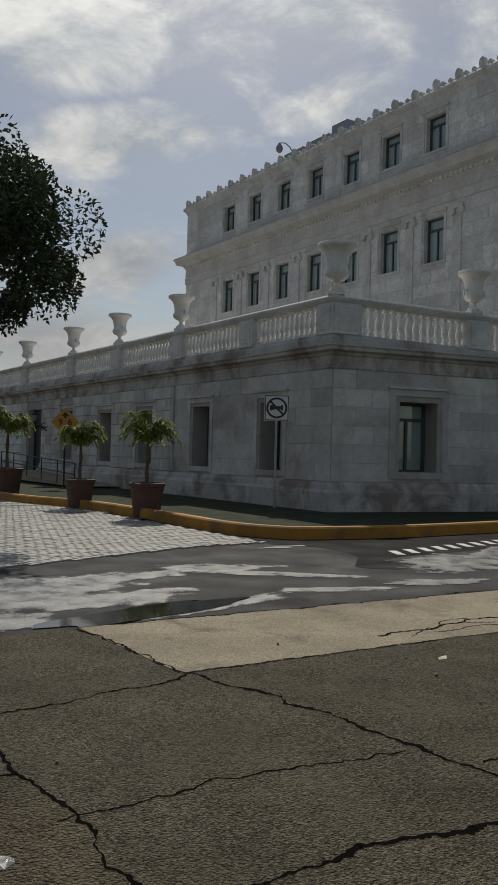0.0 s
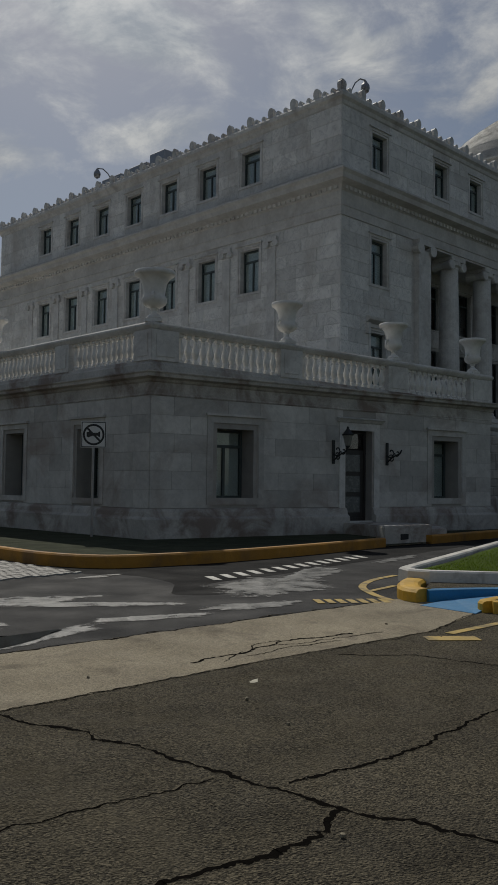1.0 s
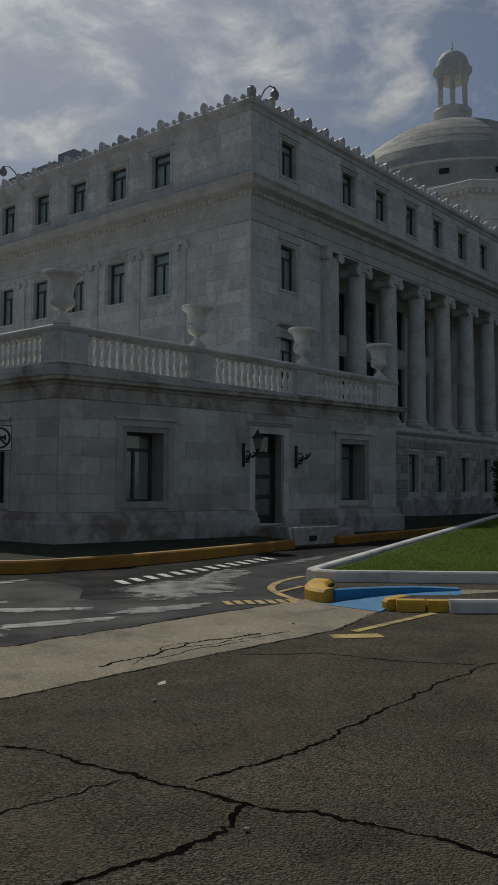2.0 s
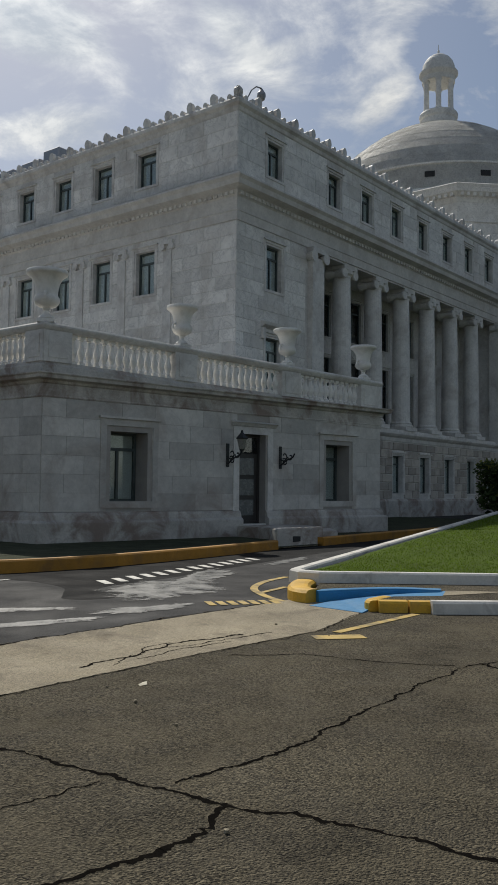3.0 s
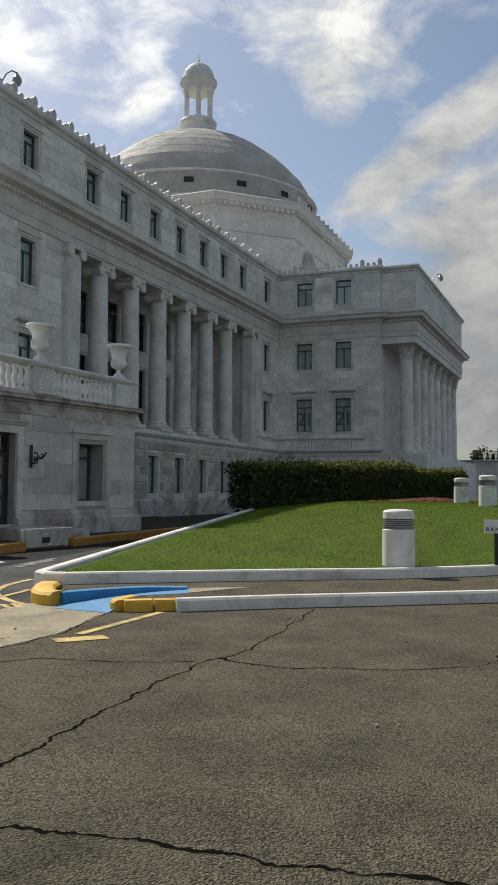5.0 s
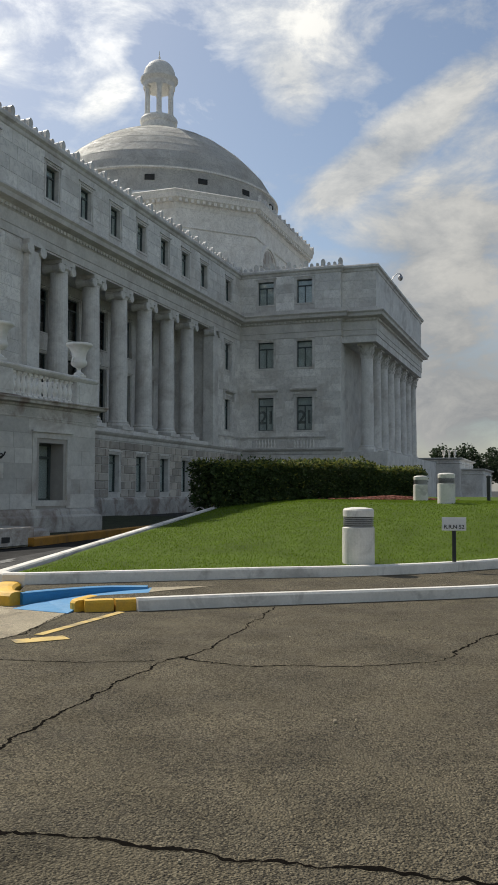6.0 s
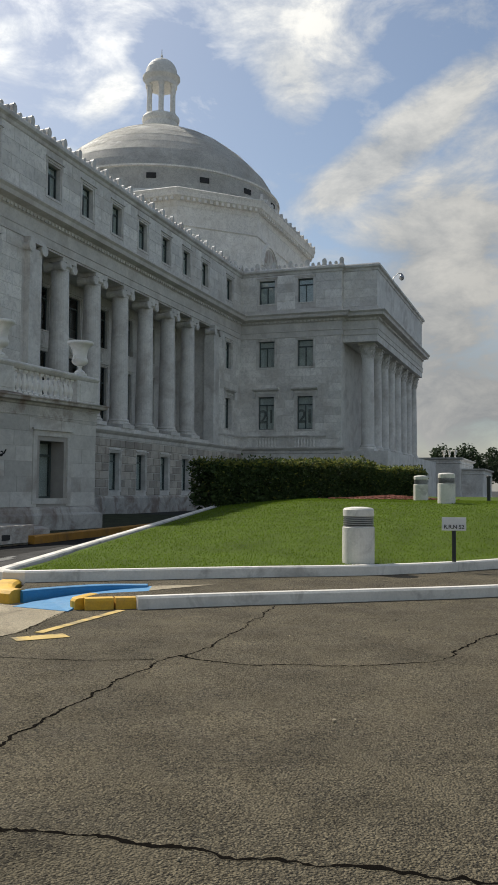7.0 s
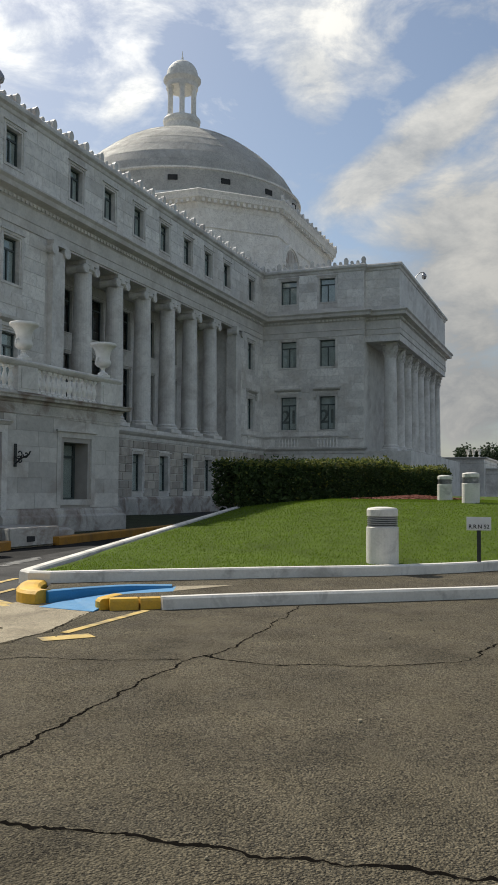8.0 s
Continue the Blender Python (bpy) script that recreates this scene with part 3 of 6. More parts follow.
def baluster_mesh():
    bm = bmesh.new()
    box(bm, -0.085, 0.085, -0.085, 0.085, 0.0, 0.07)
    lathe(bm, [(0.07, 0.07), (0.085, 0.1), (0.055, 0.15), (0.075, 0.22), (0.105, 0.32), (0.1, 0.4), (0.07, 0.52), (0.05, 0.62), (0.048, 0.68), (0.075, 0.71), (0.06, 0.75)], 10)
    box(bm, -0.085, 0.085, -0.085, 0.085, 0.75, 0.83)
    me = bpy.data.meshes.new("baluster")
    bmesh.ops.recalc_face_normals(bm, faces=bm.faces)
    bm.to_mesh(me)
    bm.free()
    me.materials.append(CARVED)
    return me


BALUSTER = baluster_mesh()
BASE_Z = ZC + 0.41


def balustrade(p0, p1, piers, step=0.245, z0=0.0, z1=0.0):
    """Piers (u0, u1) along a wall, with balusters between them."""
    m, length = place(p0, p1)
    piers = sorted(piers)
    for a, b in piers:
        bm = bmesh.new()
        dz = z0 + (z1 - z0) * (a + b) / 2 / length
        box(bm, a, b, -0.05, 0.36, BASE_Z - 0.02 + dz, rail_z + 0.01 + dz, m)
        box(bm, a + 0.14, b - 0.14, -0.075, -0.045, BASE_Z + 0.1 + dz, rail_z - 0.1 + dz, m)
        part("pier", bm, MARBLE, annex, "panelled marble balustrade pier")
    for (_, a), (b, _) in zip(piers, piers[1:]):
        count = max(2, round((b - a) / step) - 1)
        for i in range(count):
            u = a + (b - a) * (i + 0.6) / (count + 0.2)
            shared("baluster", BALUSTER, annex, m @ Matrix.Translation((u, 0.15, BASE_Z + z0 + (z1 - z0) * u / length)))


balustrade(T_CORNER, T_END, [(-0.02, 0.85), (4.45, 5.3), (9.0, 9.9), (13.1, TL + 0.02)], z1=FALL)
balustrade(T_BACK, T_CORNER, [(left_u(y + 0.42), left_u(y - 0.42)) for y in (9.3, 14.8, 20.1, 26.9, 33.0, 39.0)] + [(left_u(4.9), left_u(4.1)), (left_u(0.75), left_u(-0.02))], 0.245)
m_end, l_end = place(T_END, T_IN)
balustrade(T_END, T_IN, [(-0.02, 0.8), (l_end - 0.8, l_end)], z0=FALL, z1=FALL)


def urn(at, turn=0.0):
    top = thing("garden_urn", "large carved white marble urn on the terrace balustrade", "urn", at, turn, "urns along the terrace balustrade")
    bm = bmesh.new()
    bevel_box(bm, -0.27, 0.27, -0.27, 0.27, 0.0, 0.1, 0.015)
    lathe(bm, [(0.25, 0.1), (0.27, 0.13), (0.22, 0.19), (0.11, 0.25), (0.085, 0.33), (0.13, 0.37), (0.12, 0.4)], 20)
    part("foot", bm, CARVED, top)
    bm = bmesh.new()
    lathe(bm, [(0.13, 0.4), (0.26, 0.44), (0.36, 0.5), (0.41, 0.58), (0.41, 0.66), (0.36, 0.73), (0.345, 0.77), (0.36, 0.92), (0.4, 1.08), (0.48, 1.2), (0.58, 1.28), (0.65, 1.31), (0.67, 1.36), (0.65, 1.42), (0.58, 1.43), (0.48, 1.3), (0.3, 1.2)], 28)
    part("bowl", bm, CARVED, top, smooth=True)
    for s in (0, 1):
        bm = bmesh.new()
        q = Matrix.Rotation(math.pi * s, 4, "Z")
        for i in range(7):
            a0, a1 = -0.5 + i * 0.55, -0.5 + (i + 1) * 0.55
            ring_a = [q @ Vector((0.4 + 0.1 * math.cos(a0) + r * 0.03 * math.cos(a0), r2 * 0.04, 0.66 + 0.13 * math.sin(a0) + r * 0.03 * math.sin(a0))) for r, r2 in ((-1, -1), (1, -1), (1, 1), (-1, 1))]
            ring_b = [q @ Vector((0.4 + 0.1 * math.cos(a1) + r * 0.03 * math.cos(a1), r2 * 0.04, 0.66 + 0.13 * math.sin(a1) + r * 0.03 * math.sin(a1))) for r, r2 in ((-1, -1), (1, -1), (1, 1), (-1, 1))]
            va, vb = [bm.verts.new(v) for v in ring_a], [bm.verts.new(v) for v in ring_b]
            for k in range(4):
                bm.faces.new((va[k], va[(k + 1) % 4], vb[(k + 1) % 4], vb[k]))
        part("handle", bm, CARVED, top, "carved scroll handle")
    return top


first_urn = urn((0.2, 0.17, rail_z + 0.22), 45)
first_urn.scale = (0.87, 0.87, 1.02)
second_urn = urn((0, 0, 0))
second_urn.scale = (0.74, 0.74, 0.9)
mf, _ = place(T_CORNER, T_END)
second_urn.matrix_basis = Matrix.Translation(mf @ Vector((4.83, 0.16, rail_z + 0.22 + FALL * 4.83 / TL))) @ Matrix.Rotation(PHI, 4, "Z") @ Matrix.Diagonal((0.74, 0.74, 0.9, 1))
for u in (9.42, 13.45):
    copy_thing(second_urn, Matrix.Translation(mf @ Vector((u, 0.16, rail_z + 0.22 + FALL * u / TL))) @ Matrix.Rotation(PHI, 4, "Z"))
for y in (9.3, 14.8, 20.1, 26.9, 33.0, 39.0):
    copy_thing(second_urn, pose(0.15, y, rail_z + 0.22, 0, 0, 90))

# annex windows and door
for a, b, c, d in FRONT_HOLES[::2]:
    window_unit(annex, T_CORNER, T_END, a, b, c, d, 0.66, (0.76,), 2, trim=0.36, stone=MARBLE_BLOCK)
for a, b, c, d in LEFT_HOLES[:5]:
    window_unit(annex, T_BACK, T_CORNER, a, b, c, d, 0.66, (0.76,), 1, trim=0.3, stone=MARBLE_BLOCK)

# ---------------------------------------------------------------- main building
capitol = thing("capitol_building", "three-storey neoclassical white marble building with a central dome", "building")
BX, BY, WX, WY = 15.08, 5.67, 51.3, -2.85
PX, PXR, PY = 51.8, 75.3, -5.6
CX, CY = 66.0, 20.5
FAR_Y = 36.8
right = lambda x: 2 * CX - x
OUTLINE = [(BX, FAR_Y), (BX, BY), (WX, BY), (WX, WY), (PX, WY), (PX, PY), (PXR, PY), (PXR, WY), (right(WX), WY), (right(WX), BY), (right(BX), BY), (right(BX), FAR_Y)]
BAY, BAY0 = 3.39, 23.25
ZL, ZA, ZK, ZP = 4.95, 13.75, 16.1, 19.5     # ledge, architrave, cornice top, parapet top
LEFT_WIN = [(FAR_Y - 12.2 - 3.22 * k, FAR_Y - 10.9 - 3.22 * k) for k in range(7)]
left_holes = [(a, b, 11.12, 13.3) for a, b in LEFT_WIN] + [(a, b, 16.6, 18.35) for a, b in LEFT_WIN]
front_holes = []
for x, w in [(17.95, 1.15)] + [(BAY0 + BAY * k, 1.15) for k in range(7)] + [(48.6, 1.15)]:
    front_holes.append((x - BX - w / 2, x - BX + w / 2, 16.55, 18.3))
ends = [(x - BX - 0.6, x - BX + 0.6, c, d) for x in (17.95, 48.6) for c, d in ((6.3, 8.75), (11.05, 13.2))]
porch = (21.9 - BX, 45.0 - BX, ZL + 0.2, ZA)
wing_holes = [(BY - b, BY - a, c, d) for a, b in ((2.75, 4.1), (-0.5, 0.8)) for c, d in ((6.37, 9.05), (11.45, 13.6), (16.65, 18.6))]

bm = bmesh.new()
wall(bm, (BX, FAR_Y), (BX, BY + 0.004), 0, ZP, left_holes, 0.6)
part("wall", bm, MARBLE, capitol)
bm = bmesh.new()
wall(bm, (BX + 0.004, BY), (WX, BY), ZL, ZP, front_holes + ends + [porch], 0.6)
part("wall", bm, MARBLE, capitol)
bm = bmesh.new()
wall(bm, (WX, BY), (WX, WY + 0.004), 0, ZP, wing_holes, 0.6)
part("wall", bm, MARBLE, capitol)
bm = bmesh.new()
wall(bm, (WX + 0.6, WY), (right(WX), WY), 0, ZP, (), 0.6)
part("wall", bm, MARBLE, capitol)
bm = bmesh.new()
for p0, p1 in (((right(WX), WY), (right(WX), BY)), ((right(WX), BY), (right(BX), BY)), ((right(BX), BY), (right(BX), FAR_Y)), ((right(BX), FAR_Y), (BX, FAR_Y))):
    wall(bm, p0, p1, 0, ZP, (), 0.6)
part("wall", bm, MARBLE, capitol)
# ground storey in front of the order
low = [(x - BX - 0.62, x - BX + 0.62, 1.4, 3.6) for x in [BAY0 + BAY * k for k in range(7)] + [48.6]]
G0, G1 = (BX, BY - 0.12), (WX, BY - 0.12)
bm = bmesh.new()
wall(bm, G0, G1, -0.05, ZL - 0.1, low, 0.6)
part("ground_storey", bm, MARBLE, capitol, "rusticated grey marble ground storey")
bm = bmesh.new()
sweep(bm, [G0, G1, (WX - 0.002, WY), (PX - 0.4, WY)], [(0.0, ZL - 0.55), (0.05, ZL - 0.5), (0.08, ZL - 0.3), (0.2, ZL - 0.22), (0.3, ZL - 0.1), (0.3, ZL), (-0.3, ZL), (-0.3, ZL - 0.1)])
part("ledge", bm, MARBLE, capitol, "projecting marble ledge below the columns")
bm = bmesh.new()
sweep(bm, [G0, G1], [(0.0, -0.05), (0.14, -0.05), (0.14, 0.95), (0.08, 1.05), (0.0, 1.08)])
part("plinth", bm, STAINED, capitol)
# entablature, main cornice, parapet coping
bm = bmesh.new()
sweep(bm, OUTLINE, [(0.0, ZA + 0.1), (0.06, ZA + 0.1), (0.06, ZA + 0.5), (0.1, ZA + 0.55), (0.04, ZA + 0.6), (0.04, 14.95), (0.12, 15.05), (0.2, 15.2), (0.58, 15.3), (0.62, 15.52), (0.74, 15.65), (0.72, 15.74), (0.06, 15.85), (0.06, ZK), (0.0, ZK)], True)
part("main_cornice", bm, CORNICE, capitol, "deep moulded main cornice")
for p0, p1 in ((OUTLINE[0], OUTLINE[1]), (OUTLINE[1], OUTLINE[2]), (OUTLINE[2], OUTLINE[3]), (OUTLINE[4], OUTLINE[5]), (OUTLINE[5], OUTLINE[6])):
    bm = bmesh.new()
    m, length = place(p0, p1)
    count = max(2, round(length / 0.32))
    for k in range(count):
        u = (k + 0.5) * length / count
        box(bm, u - 0.085, u + 0.085, -0.2, -0.06, 15.02, 15.17, m)
    tagged(part("dentil_band", bm, MARBLE, capitol, "row of small square dentils under the cornice"), kind="stuff")
bm = bmesh.new()
sweep(bm, OUTLINE, [(0.0, ZP - 0.55), (0.06, ZP - 0.5), (0.1, ZP - 0.35), (0.24, ZP - 0.25), (0.26, ZP - 0.1), (0.2, ZP), (-0.5, ZP), (-0.5, ZP - 0.2)], True)
part("coping", bm, MARBLE, capitol, "moulded parapet coping")
bm = bmesh.new()
bm.faces.new([bm.verts.new((x, y, ZP - 0.4)) for x, y in OUTLINE])
part("roof", bm, ROOFING, capitol, "pale roof covering")
# portico block
bm = bmesh.new()
box(bm, PX, PXR, PY, WY + 0.01, 13.3, ZP)
part("portico_entablature", bm, MARBLE, capitol, "portico entablature and attic")
bm = bmesh.new()
box(bm, PX - 0.3, PXR + 4.0, PY - 0.9, WY, -0.1, 4.6)
part("portico_podium", bm, MARBLE, capitol, "plain marble podium under the portico")
# recess behind the colonnade
ra, rb = BX + porch[0], BX + porch[1]
back = [(BAY0 + BAY * k - ra - 0.85, BAY0 + BAY * k - ra + 0.85, c, d) for k in range(7) for c, d in ((5.3, 9.3), (10.5, 13.0))]
for p0, p1, holes in (((ra, BY + 2.9), (rb, BY + 2.9), back), ((ra, BY + 0.6), (ra, BY + 2.895), ()), ((rb + 0.3, BY + 0.6), (rb + 0.3, BY + 2.895), ())):
    bm = bmesh.new()
    wall(bm, p0, p1, ZL, ZA + 0.2, holes, 0.3)
    part("loggia_wall", bm, MARBLE, capitol, "shaded marble wall behind the columns")
bm = bmesh.new()
box(bm, ra + 0.3, rb, BY + 0.006, BY + 2.89, ZL - 0.1, ZL + 0.2)
part("loggia_floor", bm, MARBLE, capitol)
bm = bmesh.new()
box(bm, ra + 0.3, rb, BY + 0.61, BY + 2.89, ZA + 0.002, ZA + 0.2)
part("loggia_ceiling", bm, MARBLE, capitol)


def column_bm(radius, height, kind):
    """Base, swelling shaft and a scrolled or leafy capital."""
    bm = bmesh.new()
    r = radius
    box(bm, -1.3 * r, 1.3 * r, -1.3 * r, 1.3 * r, 0, 0.22)
    lathe(bm, [(1.28 * r, 0.22), (1.32 * r, 0.28), (1.28 * r, 0.36), (1.12 * r, 0.4), (1.18 * r, 0.46), (1.14 * r, 0.52), (1.02 * r, 0.56), (r, 0.62), (0.99 * r, height * 0.35), (0.86 * r, height - 0.62), (0.9 * r, height - 0.58), (0.9 * r, height - 0.5)] + ([(1.1 * r, height - 0.4), (1.1 * r, height - 0.2)] if kind == "scroll" else []), 24)
    if kind == "scroll":
        for sx in (-1, 1):
            q = Matrix.Translation((sx * 1.0 * r, 0, height - 0.42)) @ Matrix.Rotation(math.pi / 2, 4, "X")
            lathe(bm, [(0.06, -1.05 * r), (0.24, -1.05 * r), (0.27, -0.95 * r), (0.16, 0.0), (0.27, 0.95 * r), (0.24, 1.05 * r), (0.06, 1.05 * r)], 14, m=q)
        box(bm, -1.2 * r, 1.2 * r, -1.08 * r, 1.08 * r, height - 0.2, height)
    else:
        lathe(bm, [(0.86 * r, height - 1.25), (0.9 * r, height - 0.9), (1.0 * r, height - 0.4), (1.2 * r, height - 0.14)], 16)
        for ringz, count, out, size in ((height - 1.2, 8, 0.95, 0.42), (height - 0.85, 8, 1.02, 0.42), (height - 0.5, 4, 1.22, 0.36)):
            for i in range(count):
                a = 2 * math.pi * (i + (0.5 if count == 4 or ringz > height - 0.9 else 0)) / count
                q = Matrix.Rotation(a, 4, "Z")
                pts = [(out * r * 0.9, -0.16, 0), (out * r * 0.9, 0.16, 0), (out * r * 1.05, 0.13, size * 0.6), (out * r * 1.3, 0.07, size), (out * r * 1.3, -0.07, size), (out * r * 1.05, -0.13, size * 0.6)]
                vs = [bm.verts.new(q @ Vector((x, y, ringz + z))) for x, y, z in pts]
                inner = [bm.verts.new(q @ Vector((x - 0.07, y, ringz + z - 0.02))) for x, y, z in pts]
                for f in ((0, 1, 2, 5), (5, 2, 3, 4)):
                    bm.faces.new([vs[k] for k in f])
                    bm.faces.new([inner[k] for k in f[::-1]])
                for k in range(6):
                    bm.faces.new((vs[k], inner[k], inner[(k + 1) % 6], vs[(k + 1) % 6]))
        box(bm, -1.25 * r, 1.25 * r, -1.25 * r, 1.25 * r, height - 0.14, height)
    return bm


COL_Y = BY + 0.6
col = part("column", column_bm(0.56, ZA - ZL - 0.2, "scroll"), MARBLE, capitol, "marble column with a scrolled capital")
col.location = (BAY0 + BAY * 0.5, COL_Y, ZL + 0.2)
for k in range(1, 6):
    shared("column", col.data, capitol, pose(BAY0 + BAY * (k + 0.5), COL_Y, ZL + 0.2))["label"] = "marble column with a scrolled capital"
for x in (21.35, 45.3):
    bm = bmesh.new()
    box(bm, x - 0.52, x + 0.52, BY - 0.3, BY + 0.5, ZL, ZA + 0.1 - 0.5)
    box(bm, x - 0.62, x + 0.62, BY - 0.38, BY + 0.5, ZL, ZL + 0.4)
    for sx in (-1, 1):
        lathe(bm, [(0.06, -0.4), (0.28, -0.4), (0.2, 0.0), (0.28, 0.4), (0.06, 0.4)], 14, m=Matrix.Translation((x + sx * 0.55, BY - 0.05, ZA - 0.35)) @ Matrix.Rotation(math.pi / 2, 4, "X"))
    box(bm, x - 0.62, x + 0.62, BY - 0.4, BY + 0.5, ZA - 0.15, ZA + 0.1)
    part("pilaster", bm, MARBLE, capitol, "square marble pilaster closing the colonnade")
pc = part("portico_column", column_bm(0.54, 13.3 - 4.6, "leaf"), MARBLE, capitol, "tall marble column with a leafy capital", smooth=False)
pc.location = (53.2, -4.55, 4.6)
for k in range(1, 8):
    shared("portico_column", pc.data, capitol, pose(53.2 + k * 22.0 / 7, -4.55, 4.6))["label"] = "tall marble column with a leafy capital"

# windows of the main building
for a, b, c, d in left_holes:
    window_unit(capitol, (BX, FAR_Y), (BX, BY), a, b, c, d, 0.3, (0.75,), 2, trim=0.22)
for a, b, c, d in front_holes + ends:
    window_unit(capitol, (BX, BY), (WX, BY), a, b, c, d, 0.3, (0.75,), 2, trim=0.22, hood=d < 9)
for a, b, c, d in low:
    window_unit(capitol, G0, G1, a, b, c, d, 0.35, (0.78,), 1, trim=0.16)
for a, b, c, d in wing_holes:
    window_unit(capitol, (WX, BY), (WX, WY), a, b, c, d, 0.3, (0.75,), 2, trim=0.2, hood=d < 10)
for a, b, c, d in back:
    window_unit(capitol, (ra, BY + 2.9), (rb, BY + 2.9), a, b, c, d, 0.22, (0.75,), 2, trim=0.15, blind=False)
for k in range(7):
    bm = bmesh.new()
    lathe(bm, [(0.1, -0.05), (0.42, -0.05), (0.46, 0.0), (0.4, 0.06), (0.3, 0.03), (0.12, 0.08)], 20, m=Matrix.Translation((BAY0 + BAY * k, BY + 2.88, 9.95)) @ Matrix.Rotation(math.pi / 2, 4, "X"))
    part("roundel", bm, MARBLE, capitol, "round carved marble medallion")

# pilasters on the end wall between the windows
for k in range(8):
    y = 9.95 + 3.22 * k
    bm = bmesh.new()
    box(bm, BX - 0.1, BX + 0.05, y - 0.27, y + 0.27, ZL, 13.05)
    for s in (-1, 1):
        lathe(bm, [(0.04, -0.12), (0.17, -0.12), (0.17, 0.1), (0.04, 0.1)], 12, m=Matrix.Translation((BX - 0.06, y + s * 0.3, 13.28)) @ Matrix.Rotation(math.pi / 2, 4, "Y"))
    box(bm, BX - 0.16, BX + 0.05, y - 0.36, y + 0.36, 13.4, 13.6)
    part("pilaster", bm, MARBLE, capitol, "shallow marble pilaster with a scrolled head")


# roof-edge ornaments
def antefix_mesh(w, h, name):
    bm = bmesh.new()
    pts = [(-w / 2, 0), (w / 2, 0), (w / 2, h * 0.18), (w * 0.4, h * 0.3), (w * 0.5, h * 0.55), (w * 0.42, h * 0.8), (w * 0.2, h * 0.97), (0, h), (-w * 0.2, h * 0.97), (-w * 0.42, h * 0.8), (-w * 0.5, h * 0.55), (-w * 0.4, h * 0.3), (-w / 2, h * 0.18)]
    f = [bm.verts.new((x, -0.1, z)) for x, z in pts]
    b = [bm.verts.new((x * 0.8, 0.14, z)) for x, z in pts]
    bm.faces.new(f)
    bm.faces.new(b[::-1])
    for i in range(len(pts)):
        bm.faces.new((f[i], b[i], b[(i + 1) % len(pts)], f[(i + 1) % len(pts)]))
    me = bpy.data.meshes.new(name)
    bmesh.ops.recalc_face_normals(bm, faces=bm.faces)
    bm.to_mesh(me)
    bm.free()
    me.materials.append(MARBLE)
    return me


BIG_ANTEFIX, SMALL_ANTEFIX = antefix_mesh(0.38, 0.58, "antefix"), antefix_mesh(0.26, 0.3, "small_antefix")


def antefixes(p0, p1, z, step):
    m, length = place(p0, p1)
    count = round(length / step)
    for i in range(count + 1):
        u = length * i / count
        shared("antefix", BIG_ANTEFIX, capitol, m @ Matrix.Translation((u, 0.02, z)))
        if i < count:
            for q in (0.33, 0.67):
                shared("small_antefix", SMALL_ANTEFIX, capitol, m @ Matrix.Translation((u + q * length / count, 0.02, z)))


antefixes((BX, FAR_Y), (BX, BY), ZP, 1.5)
antefixes((BX, BY), (WX, BY), ZP, 1.5)
antefixes((WX, BY), (WX, WY), ZP, 1.5)

# ---------------------------------------------------------------- dome
A, Hs = 13.9, 8.5
octo = [(CX - A, CY + Hs), (CX - A, CY - Hs), (CX - Hs, CY - A), (CX + Hs, CY - A), (CX + A, CY - Hs), (CX + A, CY + Hs), (CX + Hs, CY + A), (CX - Hs, CY + A)]
bm = bmesh.new()
sweep(bm, octo, [(0.0, ZP - 0.5), (0.0, 24.3), (0.12, 24.4), (0.05, 24.5), (0.05, 26.0), (0.1, 26.1), (0.15, 26.5), (0.6, 26.85), (0.65, 27.2), (0.75, 27.45), (0.6, 27.55), (-2.4, 28.0), (-2.4, ZP - 0.5)], True)
dome_base = part("dome_base", bm, DOME_STONE, capitol, "chamfered square marble base with a dentilled cornice")
for i in range(8):
    p0, p1 = octo[i], octo[(i + 1) % 8]
    m, length = place(p0, p1)
    bm = bmesh.new()
    count = round(length / 0.55)
    for k in range(count):
        u = (k + 0.5) * length / count
        box(bm, u - 0.13, u + 0.13, -0.52, -0.1, 26.5, 26.8, m)
    tagged(part("dentil_band", bm, DOME_STONE, dome_base, "row of small square dentils"), kind="stuff")
antefixes((CX - Hs - 0.25, CY - A - 0.6), (CX + Hs + 0.25, CY - A - 0.6), 27.5, 1.4)
bm = bmesh.new()
lathe(bm, [(13.0, 26.9), (13.0, 28.5), (12.75, 28.65), (12.7, 28.7), (12.5, 30.85), (12.68, 30.9), (12.7, 31.05), (12.3, 31.15), (11.9, 32.1), (11.3, 33.1), (10.3, 34.2), (9.25, 35.25), (8.2, 36.1), (7.1, 36.9), (5.9, 37.6), (4.5, 38.25), (3.0, 38.7), (1.8, 38.9)], 96, (CX, CY, 0))
dome = part("dome", bm, DOME_STONE, capitol, "shallow weathered marble dome", smooth=False)
for k in range(16):
    a = 2 * math.pi * k / 16
    bm = bmesh.new()
    box(bm, -0.08, 0.08, -0.45, 0.45, 29.7, 30.2, Matrix.Translation((CX, CY, 0)) @ Matrix.Rotation(a, 4, "Z") @ Matrix.Translation((12.6, 0, 0)))
    part("vent", bm, DARK_ROOM, dome, "small dark vent in the drum")
PROFILE = [(12.7, 28.7), (12.64, 29.4), (12.56, 30.15), (12.5, 30.8), (12.3, 31.15), (11.9, 32.1), (11.3, 33.1), (10.3, 34.2), (9.25, 35.25), (8.2, 36.1), (7.1, 36.9), (5.9, 37.6), (4.5, 38.25), (3.0, 38.7)]
dome_rng = random.Random(31)
bm = bmesh.new()
